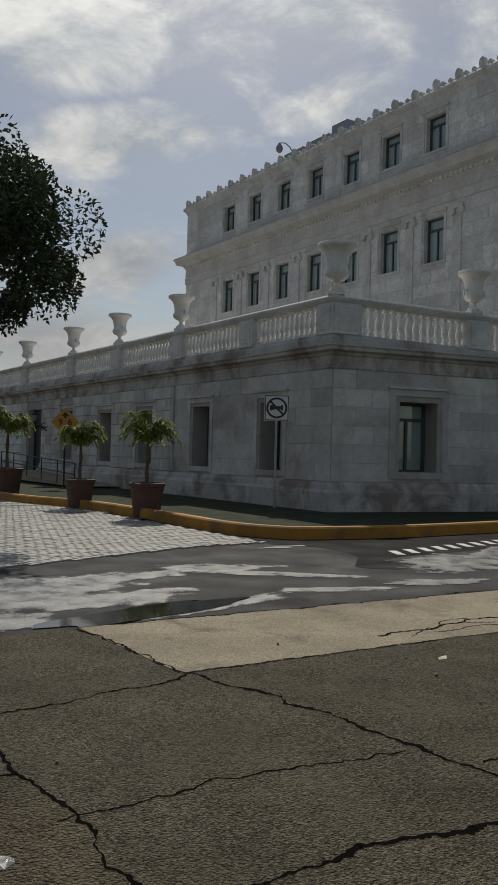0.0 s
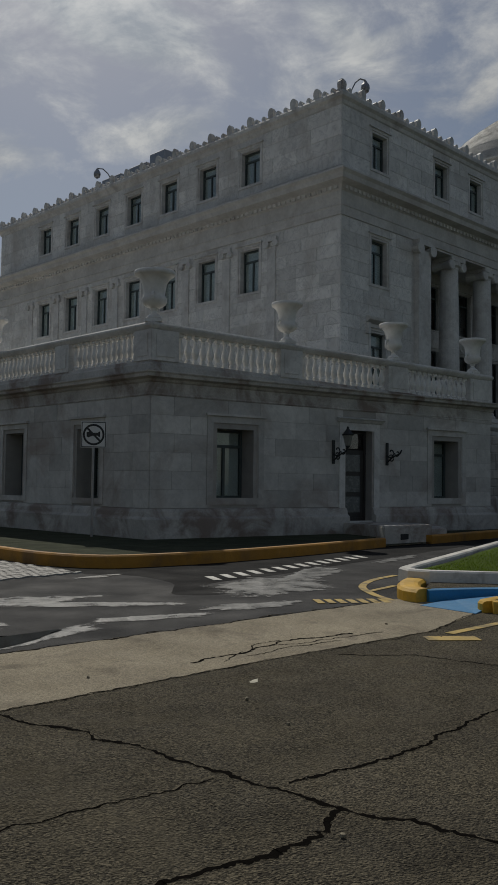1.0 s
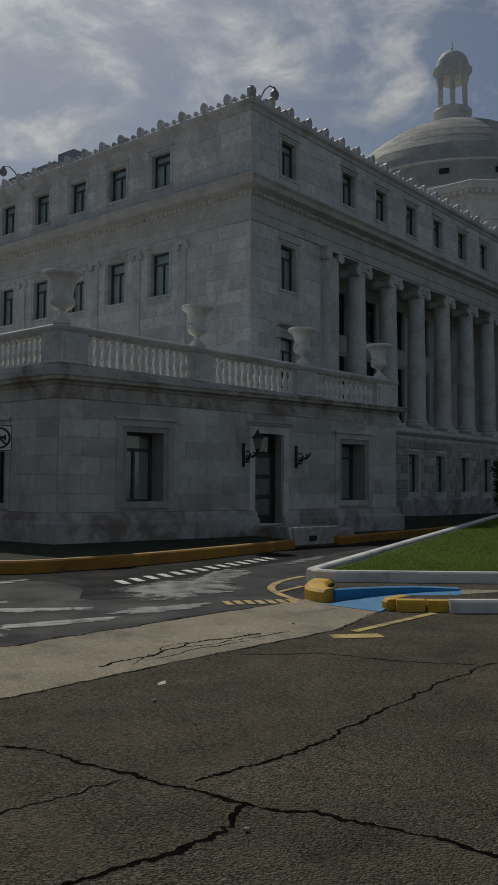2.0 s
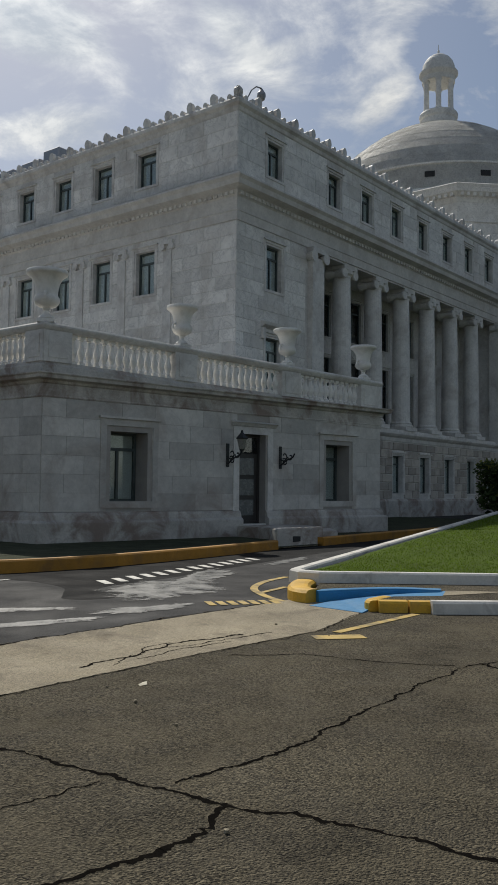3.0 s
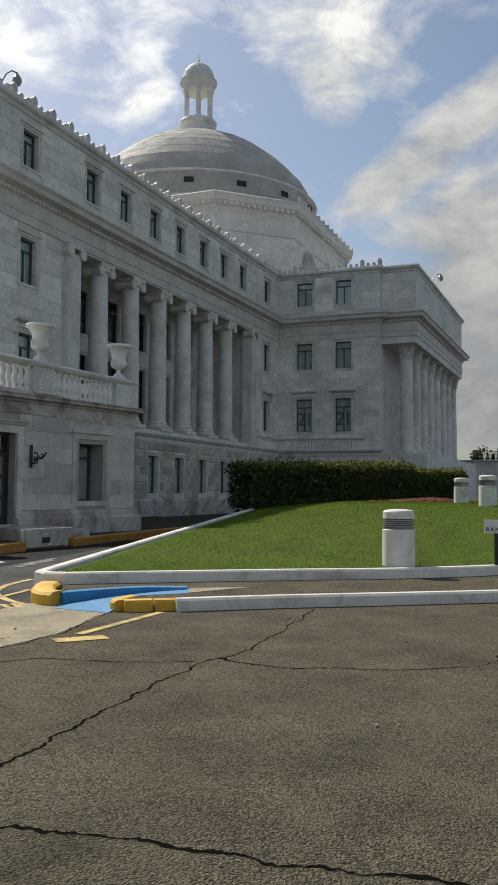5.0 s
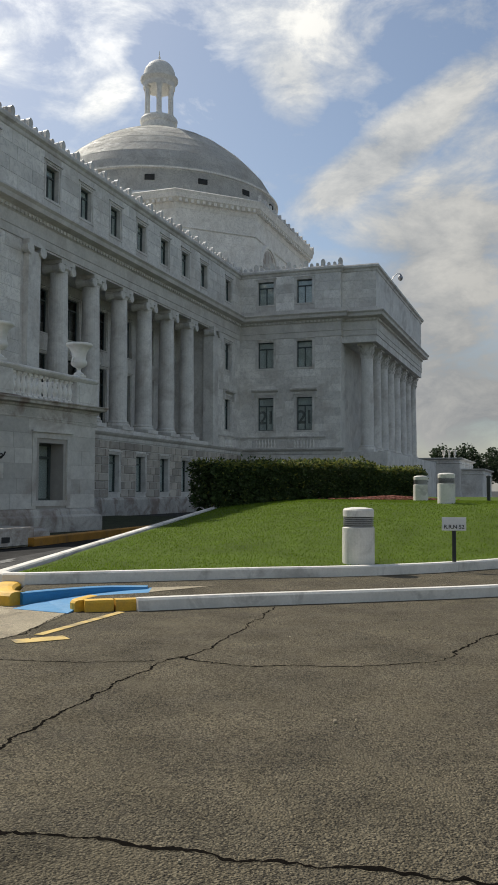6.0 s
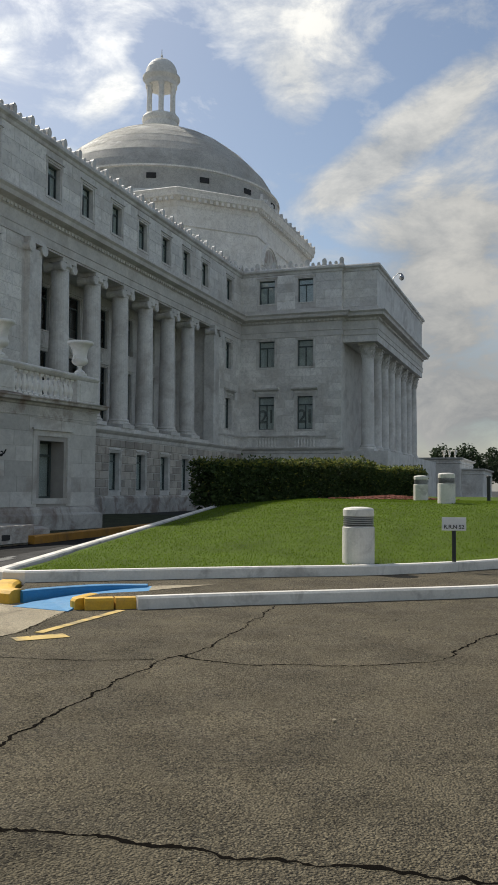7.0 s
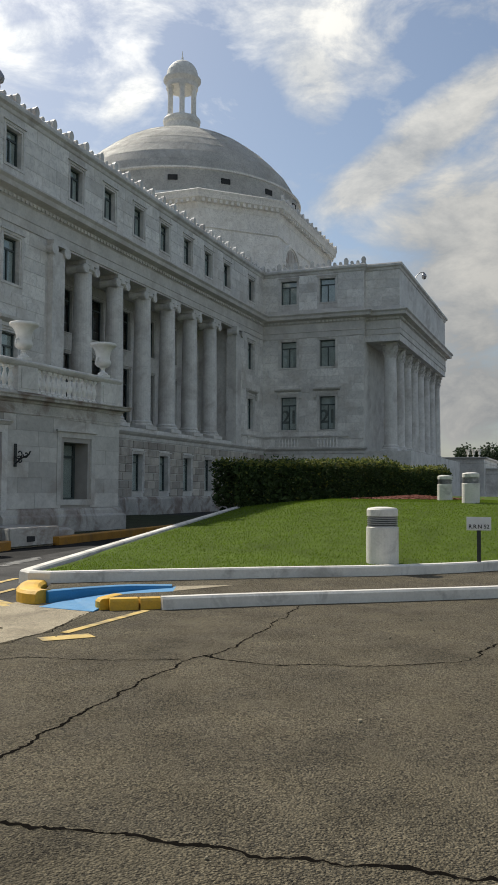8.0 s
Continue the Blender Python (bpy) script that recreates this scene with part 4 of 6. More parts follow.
for k, ((r0, z0), (r1, z1)) in enumerate(zip(PROFILE, PROFILE[1:])):
    count = max(14, int(2 * math.pi * r0 / 1.7))
    shift = dome_rng.random()
    for i in range(count):
        a0, a1 = 2 * math.pi * (i + shift) / count, 2 * math.pi * (i + shift + 1) / count
        g = 0.012 / r0
        out = dome_rng.uniform(0.004, 0.016)
        slope = Vector((z1 - z0, r0 - r1)).normalized()
        steps = [a0 + g + (a1 - a0 - 2 * g) * q / 4 for q in range(5)]
        lo_v = [bm.verts.new((CX + (r0 + out * slope.x) * math.cos(t), CY + (r0 + out * slope.x) * math.sin(t), z0 + 0.015 + out * slope.y)) for t in steps]
        hi_v = [bm.verts.new((CX + (r1 + out * slope.x) * math.cos(t), CY + (r1 + out * slope.x) * math.sin(t), z1 - 0.015 + out * slope.y)) for t in steps]
        for j in range(4):
            bm.faces.new((lo_v[j], lo_v[j + 1], hi_v[j + 1], hi_v[j]))
bmesh.ops.solidify(bm, geom=bm.faces[:], thickness=0.03)
tagged(part("slab_roofing", bm, DOME_STONE, dome, "weathered marble roofing slabs"), kind="stuff")
bm = bmesh.new()
lathe(bm, [(2.5, 38.7), (2.4, 38.95), (1.95, 39.2), (1.8, 39.4), (1.8, 40.1), (1.95, 40.25), (2.0, 40.6), (1.9, 40.8), (1.4, 40.85)], 32, (CX, CY, 0))
lantern = part("lantern_base", bm, DOME_STONE, capitol, "round lantern base on the dome")
for k in range(6):
    a = radians(26) + 2 * math.pi * k / 6
    bm = bmesh.new()
    lathe(bm, [(0.36, 40.8), (0.36, 41.0), (0.29, 41.06), (0.26, 43.75), (0.34, 43.9), (0.36, 44.15)], 14, (CX + 1.42 * math.cos(a), CY + 1.42 * math.sin(a), 0))
    part("lantern_column", bm, DOME_STONE, lantern)
bm = bmesh.new()
lathe(bm, [(1.05, 44.1), (1.68, 44.1), (1.72, 44.6), (1.8, 44.7), (2.0, 44.95), (2.0, 45.15), (1.75, 45.25), (1.72, 45.45)] + [(1.7 * math.cos(radians(d)), 45.45 + 1.75 * math.sin(radians(d))) for d in (5, 18, 32, 46, 60, 74, 84)], 32, (CX, CY, 0))
lathe(bm, [(0.3, 47.1), (0.26, 47.3), (0.1, 47.4), (0.13, 47.6), (0.05, 47.75), (0.03, 48.3)], 8, (CX, CY, 0))
part("lantern_roof", bm, DOME_STONE, lantern)


# ---------------------------------------------------------------- kerbs, lawn
def kerb(name, path, mat, label, w=0.16, h=0.15, z=0.0):
    bm = bmesh.new()
    sweep(bm, path, [(0.0, z - 0.05), (0.0, z + h - 0.03), (-0.03, z + h), (-w + 0.03, z + h), (-w, z + h - 0.03), (-w, z - 0.05)])
    return tagged(part(name, bm, mat), label, "kerb")


def smooth_path(pts, n=6):
    out = []
    ext = [pts[0]] + list(pts) + [pts[-1]]
    for i in range(1, len(ext) - 2):
        p0, p1, p2, p3 = [Vector(p) for p in ext[i - 1:i + 3]]
        for k in range(n):
            t = k / n
            out.append(tuple(0.5 * (2 * p1 + (p2 - p0) * t + (2 * p0 - 5 * p1 + 4 * p2 - p3) * t * t + (3 * p1 - p0 - 3 * p2 + p3) * t ** 3)))
    return out + [tuple(pts[-1])]


YK = smooth_path([(-7.6, 60), (-7.3, 20), (-7.0, 7.0), (-6.0, 3.0), (-5.85, -1.3), (-5.9, -4.1), (-5.45, -5.4), (-4.6, -5.8), (-2.6, -5.98), (0.6, -5.75), (3.6, -5.35)])
kerb("kerb", YK, SHADED_YELLOW, "orange-yellow concrete kerb round the annex, darkened as in shade", 0.22, 0.24)
sheet("sidewalk", YK + [(6, -5.3), (14.5, -4.6), (30, -2.2), (30, 6), (14.6, 6), T_END, (0.1, 0.1), (0.1, 60)], 0.05, VERGE, "turf verge beside the annex wall, coloured dark as in shade", "verge")
kerb("kerb", [(5.7, -5.38), (14.5, -4.62), (30.0, -2.2)], SHADED_YELLOW, "orange-yellow kerb beyond the door landing, darkened as in shade", 0.22, 0.24)

EDGE_A, EDGE_B = (-2.95, -10.75, 0.0), (17.0, -6.3, 0.62)
LAWN_FRONT = smooth_path([(-3.25, -11.25), (-2.3, -12.5), (-1.1, -14.1), (0.2, -15.9), (2.2, -17.6), (6.0, -19.6), (14, -22), (30, -25)])
bm = bmesh.new()
sweep(bm, [(x, y) for x, y in LAWN_FRONT[::-1]] + [(-3.3, -11.02), (-3.19, -10.84), EDGE_A], [(0.0, 0.1), (0.0, 0.285), (-0.025, 0.31), (-0.165, 0.31), (-0.19, 0.285), (-0.2, 0.1)])
sweep(bm, [EDGE_A, EDGE_B, (50, 1.0, 1.0)], [(0.0, -0.6), (0.0, 0.285), (-0.025, 0.31), (-0.165, 0.31), (-0.19, 0.285), (-0.2, -0.6)])
tagged(part("lawn_kerb", bm, WHITE_PAINT), "white-painted concrete kerb round the lawn", "kerb")


def lawn_z(x, y):
    """Height of the lawn: it meets its kerbs and swells to a low crest."""
    d = min(math.hypot(x - px, y - py) for px, py in LAWN_FRONT)
    e = Vector((EDGE_B[0] - EDGE_A[0], EDGE_B[1] - EDGE_A[1])).normalized()
    to_edge = max(0.0, -((y - EDGE_A[1]) * e.x - (x - EDGE_A[0]) * e.y))
    hill = 0.29 + 0.9 * min(1.0, max(0.0, (x + 2.5) / 16.5))
    rim = 0.27 + 0.62 * min(1.5, max(0.0, (x - EDGE_A[0]) / (EDGE_B[0] - EDGE_A[0])))
    low = rim + (hill - rim) * min(1.0, to_edge / 3.5)
    return 0.27 + (low - 0.27) * min(1.0, d / 3.2)


bm = bmesh.new()
NX, NY = 60, 40
grid = []
for i in range(NX + 1):
    x = -3.1 + 45 * (i / NX) ** 1.5
    top = EDGE_A[1] + (x - EDGE_A[0]) * (EDGE_B[1] - EDGE_A[1]) / (EDGE_B[0] - EDGE_A[0]) - 0.1
    lo = None
    for (xa, ya), (xb, yb) in zip(LAWN_FRONT, LAWN_FRONT[1:]):
        if min(xa, xb) <= x <= max(xa, xb):
            lo = ya + (yb - ya) * (x - xa) / (xb - xa)
            break
    if lo is None:
        lo = -11.2 if x < -3 else -25
    lo += 0.1
    grid.append([bm.verts.new((x, lo + (top - lo) * j / NY, lawn_z(x, lo + (top - lo) * j / NY))) for j in range(NY + 1)])
for i in range(NX):
    for j in range(NY):
        bm.faces.new((grid[i][j], grid[i + 1][j], grid[i + 1][j + 1], grid[i][j + 1]))
tagged(part("lawn", bm, GRASS_SOIL, smooth=True), "mown green lawn rising towards the hedge", "lawn", kind="structure")

WK = smooth_path([(-4.33, -13.66), (-3.36, -14.8), (-2.2, -16.35), (-0.86, -18.0), (1.5, -20.2), (8, -24)])
kerb("kerb", WK[::-1], WHITE_PAINT, "white-painted street kerb with scuffs", 0.18, 0.17)
sheet("footpath", [(x, y) for x, y in WK] + [(9, -23), (14, -22.2)] + [(x, y) for x, y in LAWN_FRONT[::-1] if x < 14] + [(-4.4, -11.88), (-3.85, -12.18), (-3.25, -12.6), (-3.03, -13.26), (-3.6, -13.5), (-4.13, -13.02), (-4.55, -13.05)], 0.14, AGGREGATE, "narrow grey footpath between kerb and lawn", "footpath")


def bollard(at):
    top = thing("bollard_light", "white cylindrical concrete bollard light with a grey louvre band", "bollard light", at, 0, "bollard lights on the lawn")
    bm = bmesh.new()
    lathe(bm, [(0.285, 0.0), (0.285, 0.66), (0.27, 0.67)], 32)
    part("body", bm, WHITE_PAINT, top, smooth=False)
    bm = bmesh.new()
    lathe(bm, [(0.235, 0.66), (0.235, 0.86)], 32)
    part("core", bm, IRON, top)
    for k in range(5):
        bm = bmesh.new()
        lathe(bm, [(0.24, 0.675 + k * 0.037), (0.27, 0.67 + k * 0.037), (0.27, 0.69 + k * 0.037), (0.24, 0.7 + k * 0.037)], 32)
        part("louvre", bm, METAL, top, "grey metal louvre ring")
    bm = bmesh.new()
    lathe(bm, [(0.27, 0.855), (0.275, 0.86), (0.275, 0.97), (0.25, 1.0), (0.12, 1.02)], 32)
    part("cap", bm, WHITE_PAINT, top)
    return top


b0 = bollard((0.5, -15.58, lawn_z(0.5, -15.58) - 0.03))
copy_thing(b0, pose(13.9, -15.5, lawn_z(13.9, -15.5) - 0.04))
copy_thing(b0, pose(19.4, -13.85, lawn_z(19.4, -13.85) - 0.04))


def steel_post(at):
    top = thing("steel_post", "short dark grey steel post standing in the grass", "post", at, 0, "steel posts by the lawn")
    bm = bmesh.new()
    lathe(bm, [(0.07, 0.0), (0.07, 1.0), (0.06, 1.03)], 12)
    part("shaft", bm, IRON, top)
    bm = bmesh.new()
    lathe(bm, [(0.085, 1.0), (0.085, 1.06), (0.05, 1.09), (0.01, 1.1)], 12)
    part("cap", bm, IRON, top)
    return top


post = steel_post((19.6, -16.4, lawn_z(19.6, -16.4) - 0.1))
copy_thing(post, pose(22.0, -13.6, lawn_z(22.0, -13.6) - 0.1))
copy_thing(post, pose(21.0, -14.4, lawn_z(21.0, -14.4) - 0.1))


# ---------------------------------------------------------------- road paint, ramp, puddles, cracks
def strip(name, path, width, z, mat, label, category, kind=""):
    """A flat painted stripe along a path."""
    bm = bmesh.new()
    sweep(bm, path, [(-width / 2, z - 0.003), (width / 2, z - 0.003), (width / 2, z), (-width / 2, z)])
    return tagged(part(name, bm, mat), label, category, kind=kind)


HATCH_A, HATCH_B = Vector((-4.95, -8.05)), Vector((0.55, -6.85))
for k in range(14):
    p = HATCH_A.lerp(HATCH_B, k / 13)
    strip("road_marking", [(p.x - 0.02, p.y - 0.2), (p.x + 0.22, p.y + 0.3)], 0.15, 0.008, WHITE_PAINT, "worn white painted dash of a hatched road band", "road marking")
for k in range(7):
    p = Vector((-5.68, -11.02)).lerp(Vector((-4.92, -11.56)), k / 6)
    strip("road_marking", [(p.x - 0.08, p.y - 0.16), (p.x + 0.16, p.y + 0.16)], 0.1, 0.009, WORN_YELLOW, "worn yellow painted dash by the ramp", "road marking")
strip("road_marking", smooth_path([(-2.0, -9.67), (-2.96, -9.89), (-3.83, -10.36), (-4.44, -11.04), (-4.78, -11.62)]), 0.12, 0.009, WORN_YELLOW, "yellow painted outline round the lawn tip", "road marking")
strip("road_marking", [(-3.3, -10.6), (-4.2, -10.78)], 0.1, 0.0095, WORN_YELLOW, "inner yellow painted line round the lawn tip", "road marking")
strip("road_marking", [(-6.5, -13.62), (-4.62, -13.62)], 0.11, 0.012, WORN_YELLOW, "yellow painted edge line", "road marking")
strip("road_marking", [(-6.95, -13.62), (-6.52, -13.98)], 0.24, 0.012, WORN_YELLOW, "broad yellow painted end of the edge line", "road marking")


def round_block(name, path, w, h, mat, label):
    bm = bmesh.new()
    sweep(bm, path, [(-w / 2, 0.0), (-w / 2, h * 0.75), (-w * 0.38, h * 0.95), (-w * 0.2, h), (w * 0.2, h), (w * 0.38, h * 0.95), (w / 2, h * 0.75), (w / 2, 0.0)])
    return tagged(part(name, bm, mat, smooth=False), label, "kerb")


round_block("kerb", smooth_path([(-3.3, -11.05), (-3.9, -11.3), (-4.45, -11.7), (-4.55, -12.0)], 4), 0.34, 0.19, YELLOW, "rounded yellow-painted kerb end at the ramp")
round_block("kerb", smooth_path([(-4.5, -11.98), (-3.95, -12.25), (-3.4, -12.67), (-3.12, -13.24)], 5), 0.2, 0.175, BLUE, "blue-painted curved kerb beside the wheelchair ramp")
bm = bmesh.new()
ramp_pts = [(-4.9, -12.16, 0.013), (-5.0, -13.05, 0.013), (-4.6, -13.0, 0.05), (-4.13, -13.02, 0.08), (-3.6, -13.5, 0.142), (-3.05, -13.28, 0.142), (-3.35, -12.7, 0.09), (-4.2, -12.22, 0.04)]
top_v = [bm.verts.new(v) for v in ramp_pts]
low_v = [bm.verts.new((x, y, 0.002)) for x, y, _ in ramp_pts]
bm.faces.new(top_v)
for i in range(8):
    bm.faces.new((top_v[i], low_v[i], low_v[(i + 1) % 8], top_v[(i + 1) % 8]))
tagged(part("wheelchair_ramp", bm, BLUE), "blue-painted sloping wheelchair ramp", "ramp")
round_block("kerb", smooth_path([(-4.2, -12.95), (-4.62, -12.98), (-4.74, -13.1)], 4), 0.2, 0.15, YELLOW, "scuffed yellow-painted kerb nose")
round_block("kerb", [(-4.73, -13.13), (-4.5, -13.42)], 0.2, 0.158, YELLOW, "yellow-painted kerb stone")
round_block("kerb", [(-4.485, -13.44), (-4.27, -13.7)], 0.2, 0.155, YELLOW, "yellow-painted kerb stone")
sheet("footpath", [(-3.05, -13.28), (-3.6, -13.5), (-2.5, -14.05)], 0.146, CONCRETE, "pale concrete ramp head in the footpath", "footpath")


def blob(at, rx, ry, turn, seed, z, n=44, wild=0.45):
    rng_p = Vector((seed * 3.1, seed * 1.7, 0))
    pts = []
    for i in range(n):
        a = 2 * math.pi * i / n
        k = 1 + wild * noise.fractal(Vector((math.cos(a) * 1.1, math.sin(a) * 1.1, 0)) + rng_p, 0.8, 2.0, 4)
        v = Matrix.Rotation(radians(turn), 2) @ Vector((rx * k * math.cos(a), ry * k * math.sin(a)))
        pts.append((at[0] + v.x, at[1] + v.y))
    return pts


def puddle(outline, z, label):
    """A pool drawn as rings from its middle to its rim, thinning outwards."""
    me = bpy.data.meshes.new("puddle")
    c = sum((Vector(p) for p in outline), Vector((0, 0))) / len(outline)
    n = len(outline)
    verts, wet, faces = [(c.x, c.y, z)], [0.55], []
    for k, (f, w) in enumerate(((0.35, 0.52), (0.7, 0.36), (1.0, 0.16), (1.22, -0.12))):
        verts += [(c.x + (x - c.x) * f, c.y + (y - c.y) * f, z) for x, y in outline]
        wet += [w] * n
        for i in range(n):
            j, o = (i + 1) % n, 1 + (k - 1) * n
            faces.append((0, 1 + i, 1 + j) if k == 0 else (o + i, o + n + i, o + n + j, o + j))
    me.from_pydata(verts, [], faces)
    me.attributes.new("wet", "FLOAT", "POINT").data.foreach_set("value", wet)
    me.materials.append(WATER)
    return tagged(new("puddle", me), label, "puddle")


# darker patch of newer asphalt along the kerb, ending in a rounded lobe
PATCH = smooth_path([(-6.15, -6.15), (-5.62, -6.9), (-5.8, -8.05), (-6.35, -8.75), (-6.68, -9.2), (-6.25, -9.6), (-5.75, -9.35), (-5.45, -8.55), (-3.5, -8.25), (-0.9, -7.7), (3.0, -6.95), (9.0, -5.75)], 5)
sheet("road_patch", PATCH + [(9.0, -5.05), (3.6, -5.36), (0.6, -5.76), (-2.6, -5.99), (-4.6, -5.81), (-5.44, -5.42), (-5.8, -4.6)], 0.003, PATCH_ASPHALT, "smooth nearly black patch of newer asphalt", "road patch")
# wet film on the road: long shallow pools along the fall of the road
POOLS = [((-11.6, -9.3), 1.6, 0.7, 20), ((-11.1, -10.2), 1.1, 0.42, 10), ((-9.9, -8.75), 1.0, 0.26, 12), ((-8.6, -8.45), 0.8, 0.3, -14), ((-8.1, -9.35), 1.2, 0.2, -38), ((-10.0, -10.95), 1.2, 0.22, 10), ((-8.3, -10.65), 0.75, 0.17, -20), ((-4.6, -9.3), 1.7, 0.6, 24), ((-2.9, -8.5), 1.3, 0.3, 22), ((-6.6, -10.75), 0.7, 0.22, -8), ((0.8, -7.7), 1.2, 0.16, 14), ((-12.6, -10.9), 0.8, 0.35, 0), ((-6.2, -6.6), 0.5, 0.12, 8)]
for k, (at, rx, ry, turn) in enumerate(POOLS):
    puddle(blob(at, rx * 1.1, ry * 1.25, turn, k + 1, 0), 0.0045 + 0.0003 * k, "thin irregular puddle of rainwater on the asphalt")
sheet("puddle", blob((-10.9, -11.05), 1.3, 0.26, 14, 51, 0, wild=0.3), 0.0115, DEEP_WATER, "still dark pool of rainwater at the road edge", "puddle", "")
for k, (at, rx, ry) in enumerate((((-5.6, -0.6), 0.9, 0.3), ((-7.2, 4.6), 1.5, 0.3), ((-6.4, 1.6), 0.7, 0.2))):
    puddle(blob(at, rx, ry, -15, k + 31, 0), 0.028 + 0.0004 * k, "thin puddle on the paved forecourt")


sheet("pavement_slab", [(-20, -14.5), (-14.1, -14.52), (-13.6, -14.5), (-13.38, -14.62), (-13.3, -15.15), (-13.34, -15.86), (-13.28, -16.8), (-13.2, -26), (-20, -26)], 0.0046, SAND_SLAB, "sandy lighter slab of aggregate pavement", "pavement")


def crack(path, width, seed, z=0.0065):
    """A ragged crack: a narrow wandering ribbon of uneven width with broken edges."""
    pts = [Vector(p) for p in path]
    rng = random.Random(seed)
    bm, rim, prev, prev_rim = bmesh.new(), bmesh.new(), None, None
    for a, b in zip(pts, pts[1:]):
        n = max(2, int((b - a).length / 0.018))
        d = (b - a).normalized()
        side = Vector((-d.y, d.x))
        for i in range(n + 1):
            p = a.lerp(b, i / n)
            fade = min(1.0, (1 - abs(2 * i / n - 1)) * 6 + 0.15)
            wob = (0.07 * noise.fractal(Vector((p.x * 2.4, p.y * 2.4, seed)), 0.9, 2.0, 5) + 0.018 * noise.noise(Vector((p.x * 19, p.y * 19, seed)))) * fade
            w = width * max(0.12, 0.42 + 0.55 * noise.noise(Vector((p.x * 4, p.y * 4, seed + 7.0))) + 0.4 * noise.noise(Vector((p.x * 17, p.y * 17, seed + 3.0))) + rng.uniform(-0.16, 0.16))
            q = p + side * wob
            cur = (bm.verts.new((q.x + side.x * w * rng.uniform(0.3, 0.7), q.y + side.y * w * rng.uniform(0.3, 0.7), z)), bm.verts.new((q.x - side.x * w / 2, q.y - side.y * w / 2, z)))
            if prev:
                bm.faces.new((prev[0], cur[0], cur[1], prev[1]))
            prev = cur
            e0 = w * rng.uniform(0.6, 1.15) * max(0.0, 0.75 + noise.noise(Vector((p.x * 3.1, p.y * 3.1, seed + 11.0))))
            e1 = w * rng.uniform(0.55, 0.9)
            edge = (rim.verts.new((q.x + side.x * e0, q.y + side.y * e0, z - 0.0012)), rim.verts.new((q.x - side.x * e1, q.y - side.y * e1, z - 0.0012)))
            if prev_rim:
                rim.faces.new((prev_rim[0], edge[0], edge[1], prev_rim[1]))
            prev_rim = edge
    line = tagged(part("pavement_crack", bm, CRACK), "ragged dark crack across the worn pavement", "crack", kind="structure")
    part("chipped_margin", rim, CHIPPED, line, "pale chipped margin of the crack")
    return line


crack([(-11.7, -13.3), (-11.5, -14.0), (-11.38, -14.97), (-11.28, -15.97), (-11.1, -16.55), (-11.02, -17.38), (-10.94, -18.05), (-10.86, -18.75), (-10.7, -20.5)], 0.062, 3)
crack([(-11.3, -16.02), (-11.58, -16.12), (-11.86, -16.15), (-12.41, -16.03), (-13.2, -16.1)], 0.065, 5)
crack([(-11.2, -15.6), (-10.46, -15.72), (-9.64, -15.67), (-8.37, -15.54), (-7.48, -15.49), (-7.0, -15.58)], 0.05, 7)
crack([(-7.05, -15.6), (-5.95, -15.58), (-4.73, -15.47), (-3.4, -15.3)], 0.04, 8)
crack([(-13.4, -15.2), (-12.26, -15.16), (-11.44, -15.27)], 0.028, 9)
crack([(-14.2, -13.65), (-13.17, -13.6), (-12.08, -13.46), (-11.68, -13.28)], 0.04, 10)
crack([(-13.4, -13.7), (-13.37, -14.66), (-13.3, -15.15), (-13.34, -15.86), (-13.3, -16.6)], 0.045, 11)
crack([(-13.38, -14.62), (-13.6, -14.5), (-14.1, -14.52)], 0.03, 26)
crack([(-8.3, -13.55), (-7.76, -14.04), (-7.6, -14.85), (-7.3, -15.4)], 0.042, 12)
crack([(-7.05, -15.55), (-7.23, -15.94), (-7.2, -16.28), (-7.05, -16.6)], 0.06, 22)
crack([(-7.05, -16.58), (-6.9, -17.1), (-6.5, -17.77), (-6.29, -17.9)], 0.042, 23)
crack([(-6.3, -17.9), (-5.4, -18.05), (-4.4, -18.28)], 0.05, 13)
crack([(-9.6, -12.95), (-8.76, -12.87), (-8.13, -12.78), (-7.3, -12.93)], 0.055, 14, 0.011)
crack([(-9.0, -13.05), (-8.4, -13.0), (-7.7, -13.1)], 0.022, 15, 0.011)
crack([(-8.76, -12.87), (-8.6, -12.72), (-8.2, -12.7)], 0.02, 27, 0.011)
crack([(-8.5, -12.84), (-8.1, -12.95), (-7.6, -12.98), (-7.0, -13.1)], 0.024, 28, 0.011)
crack([(-8.9, -12.88), (-9.1, -12.98), (-9.35, -13.1)], 0.018, 29, 0.011)
crack([(-11.83, -11.47), (-11.79, -12.4), (-11.73, -13.28)], 0.03, 16, 0.011)
crack([(-11.74, -13.28), (-10.2, -13.29), (-8.6, -13.32), (-6.6, -13.42), (-4.95, -13.02)], 0.02, 17, 0.011)
crack([(-11.83, -11.45), (-9.9, -11.49), (-7.4, -11.52), (-5.0, -11.58)], 0.05, 18, 0.0105)
bm = bmesh.new()
vs = [bm.verts.new((-9.69 + 0.048 * x, -13.82 + 0.034 * y, 0.006 + z)) for x, y, z in ((-1, -0.4, 0), (0.2, -1, 0.004), (1, 0.1, 0.02), (0.4, 0.8, 0.012), (-0.6, 0.7, 0.002))]
bm.faces.new(vs)
bmesh.ops.solidify(bm, geom=bm.faces[:], thickness=0.002)
tagged(part("paper_scrap", bm, PAPER), "crumpled white scrap of paper on the pavement", "litter")
bm = bmesh.new()
bmesh.ops.create_icosphere(bm, subdivisions=2, radius=0.05)
wrap_rng = random.Random(14)
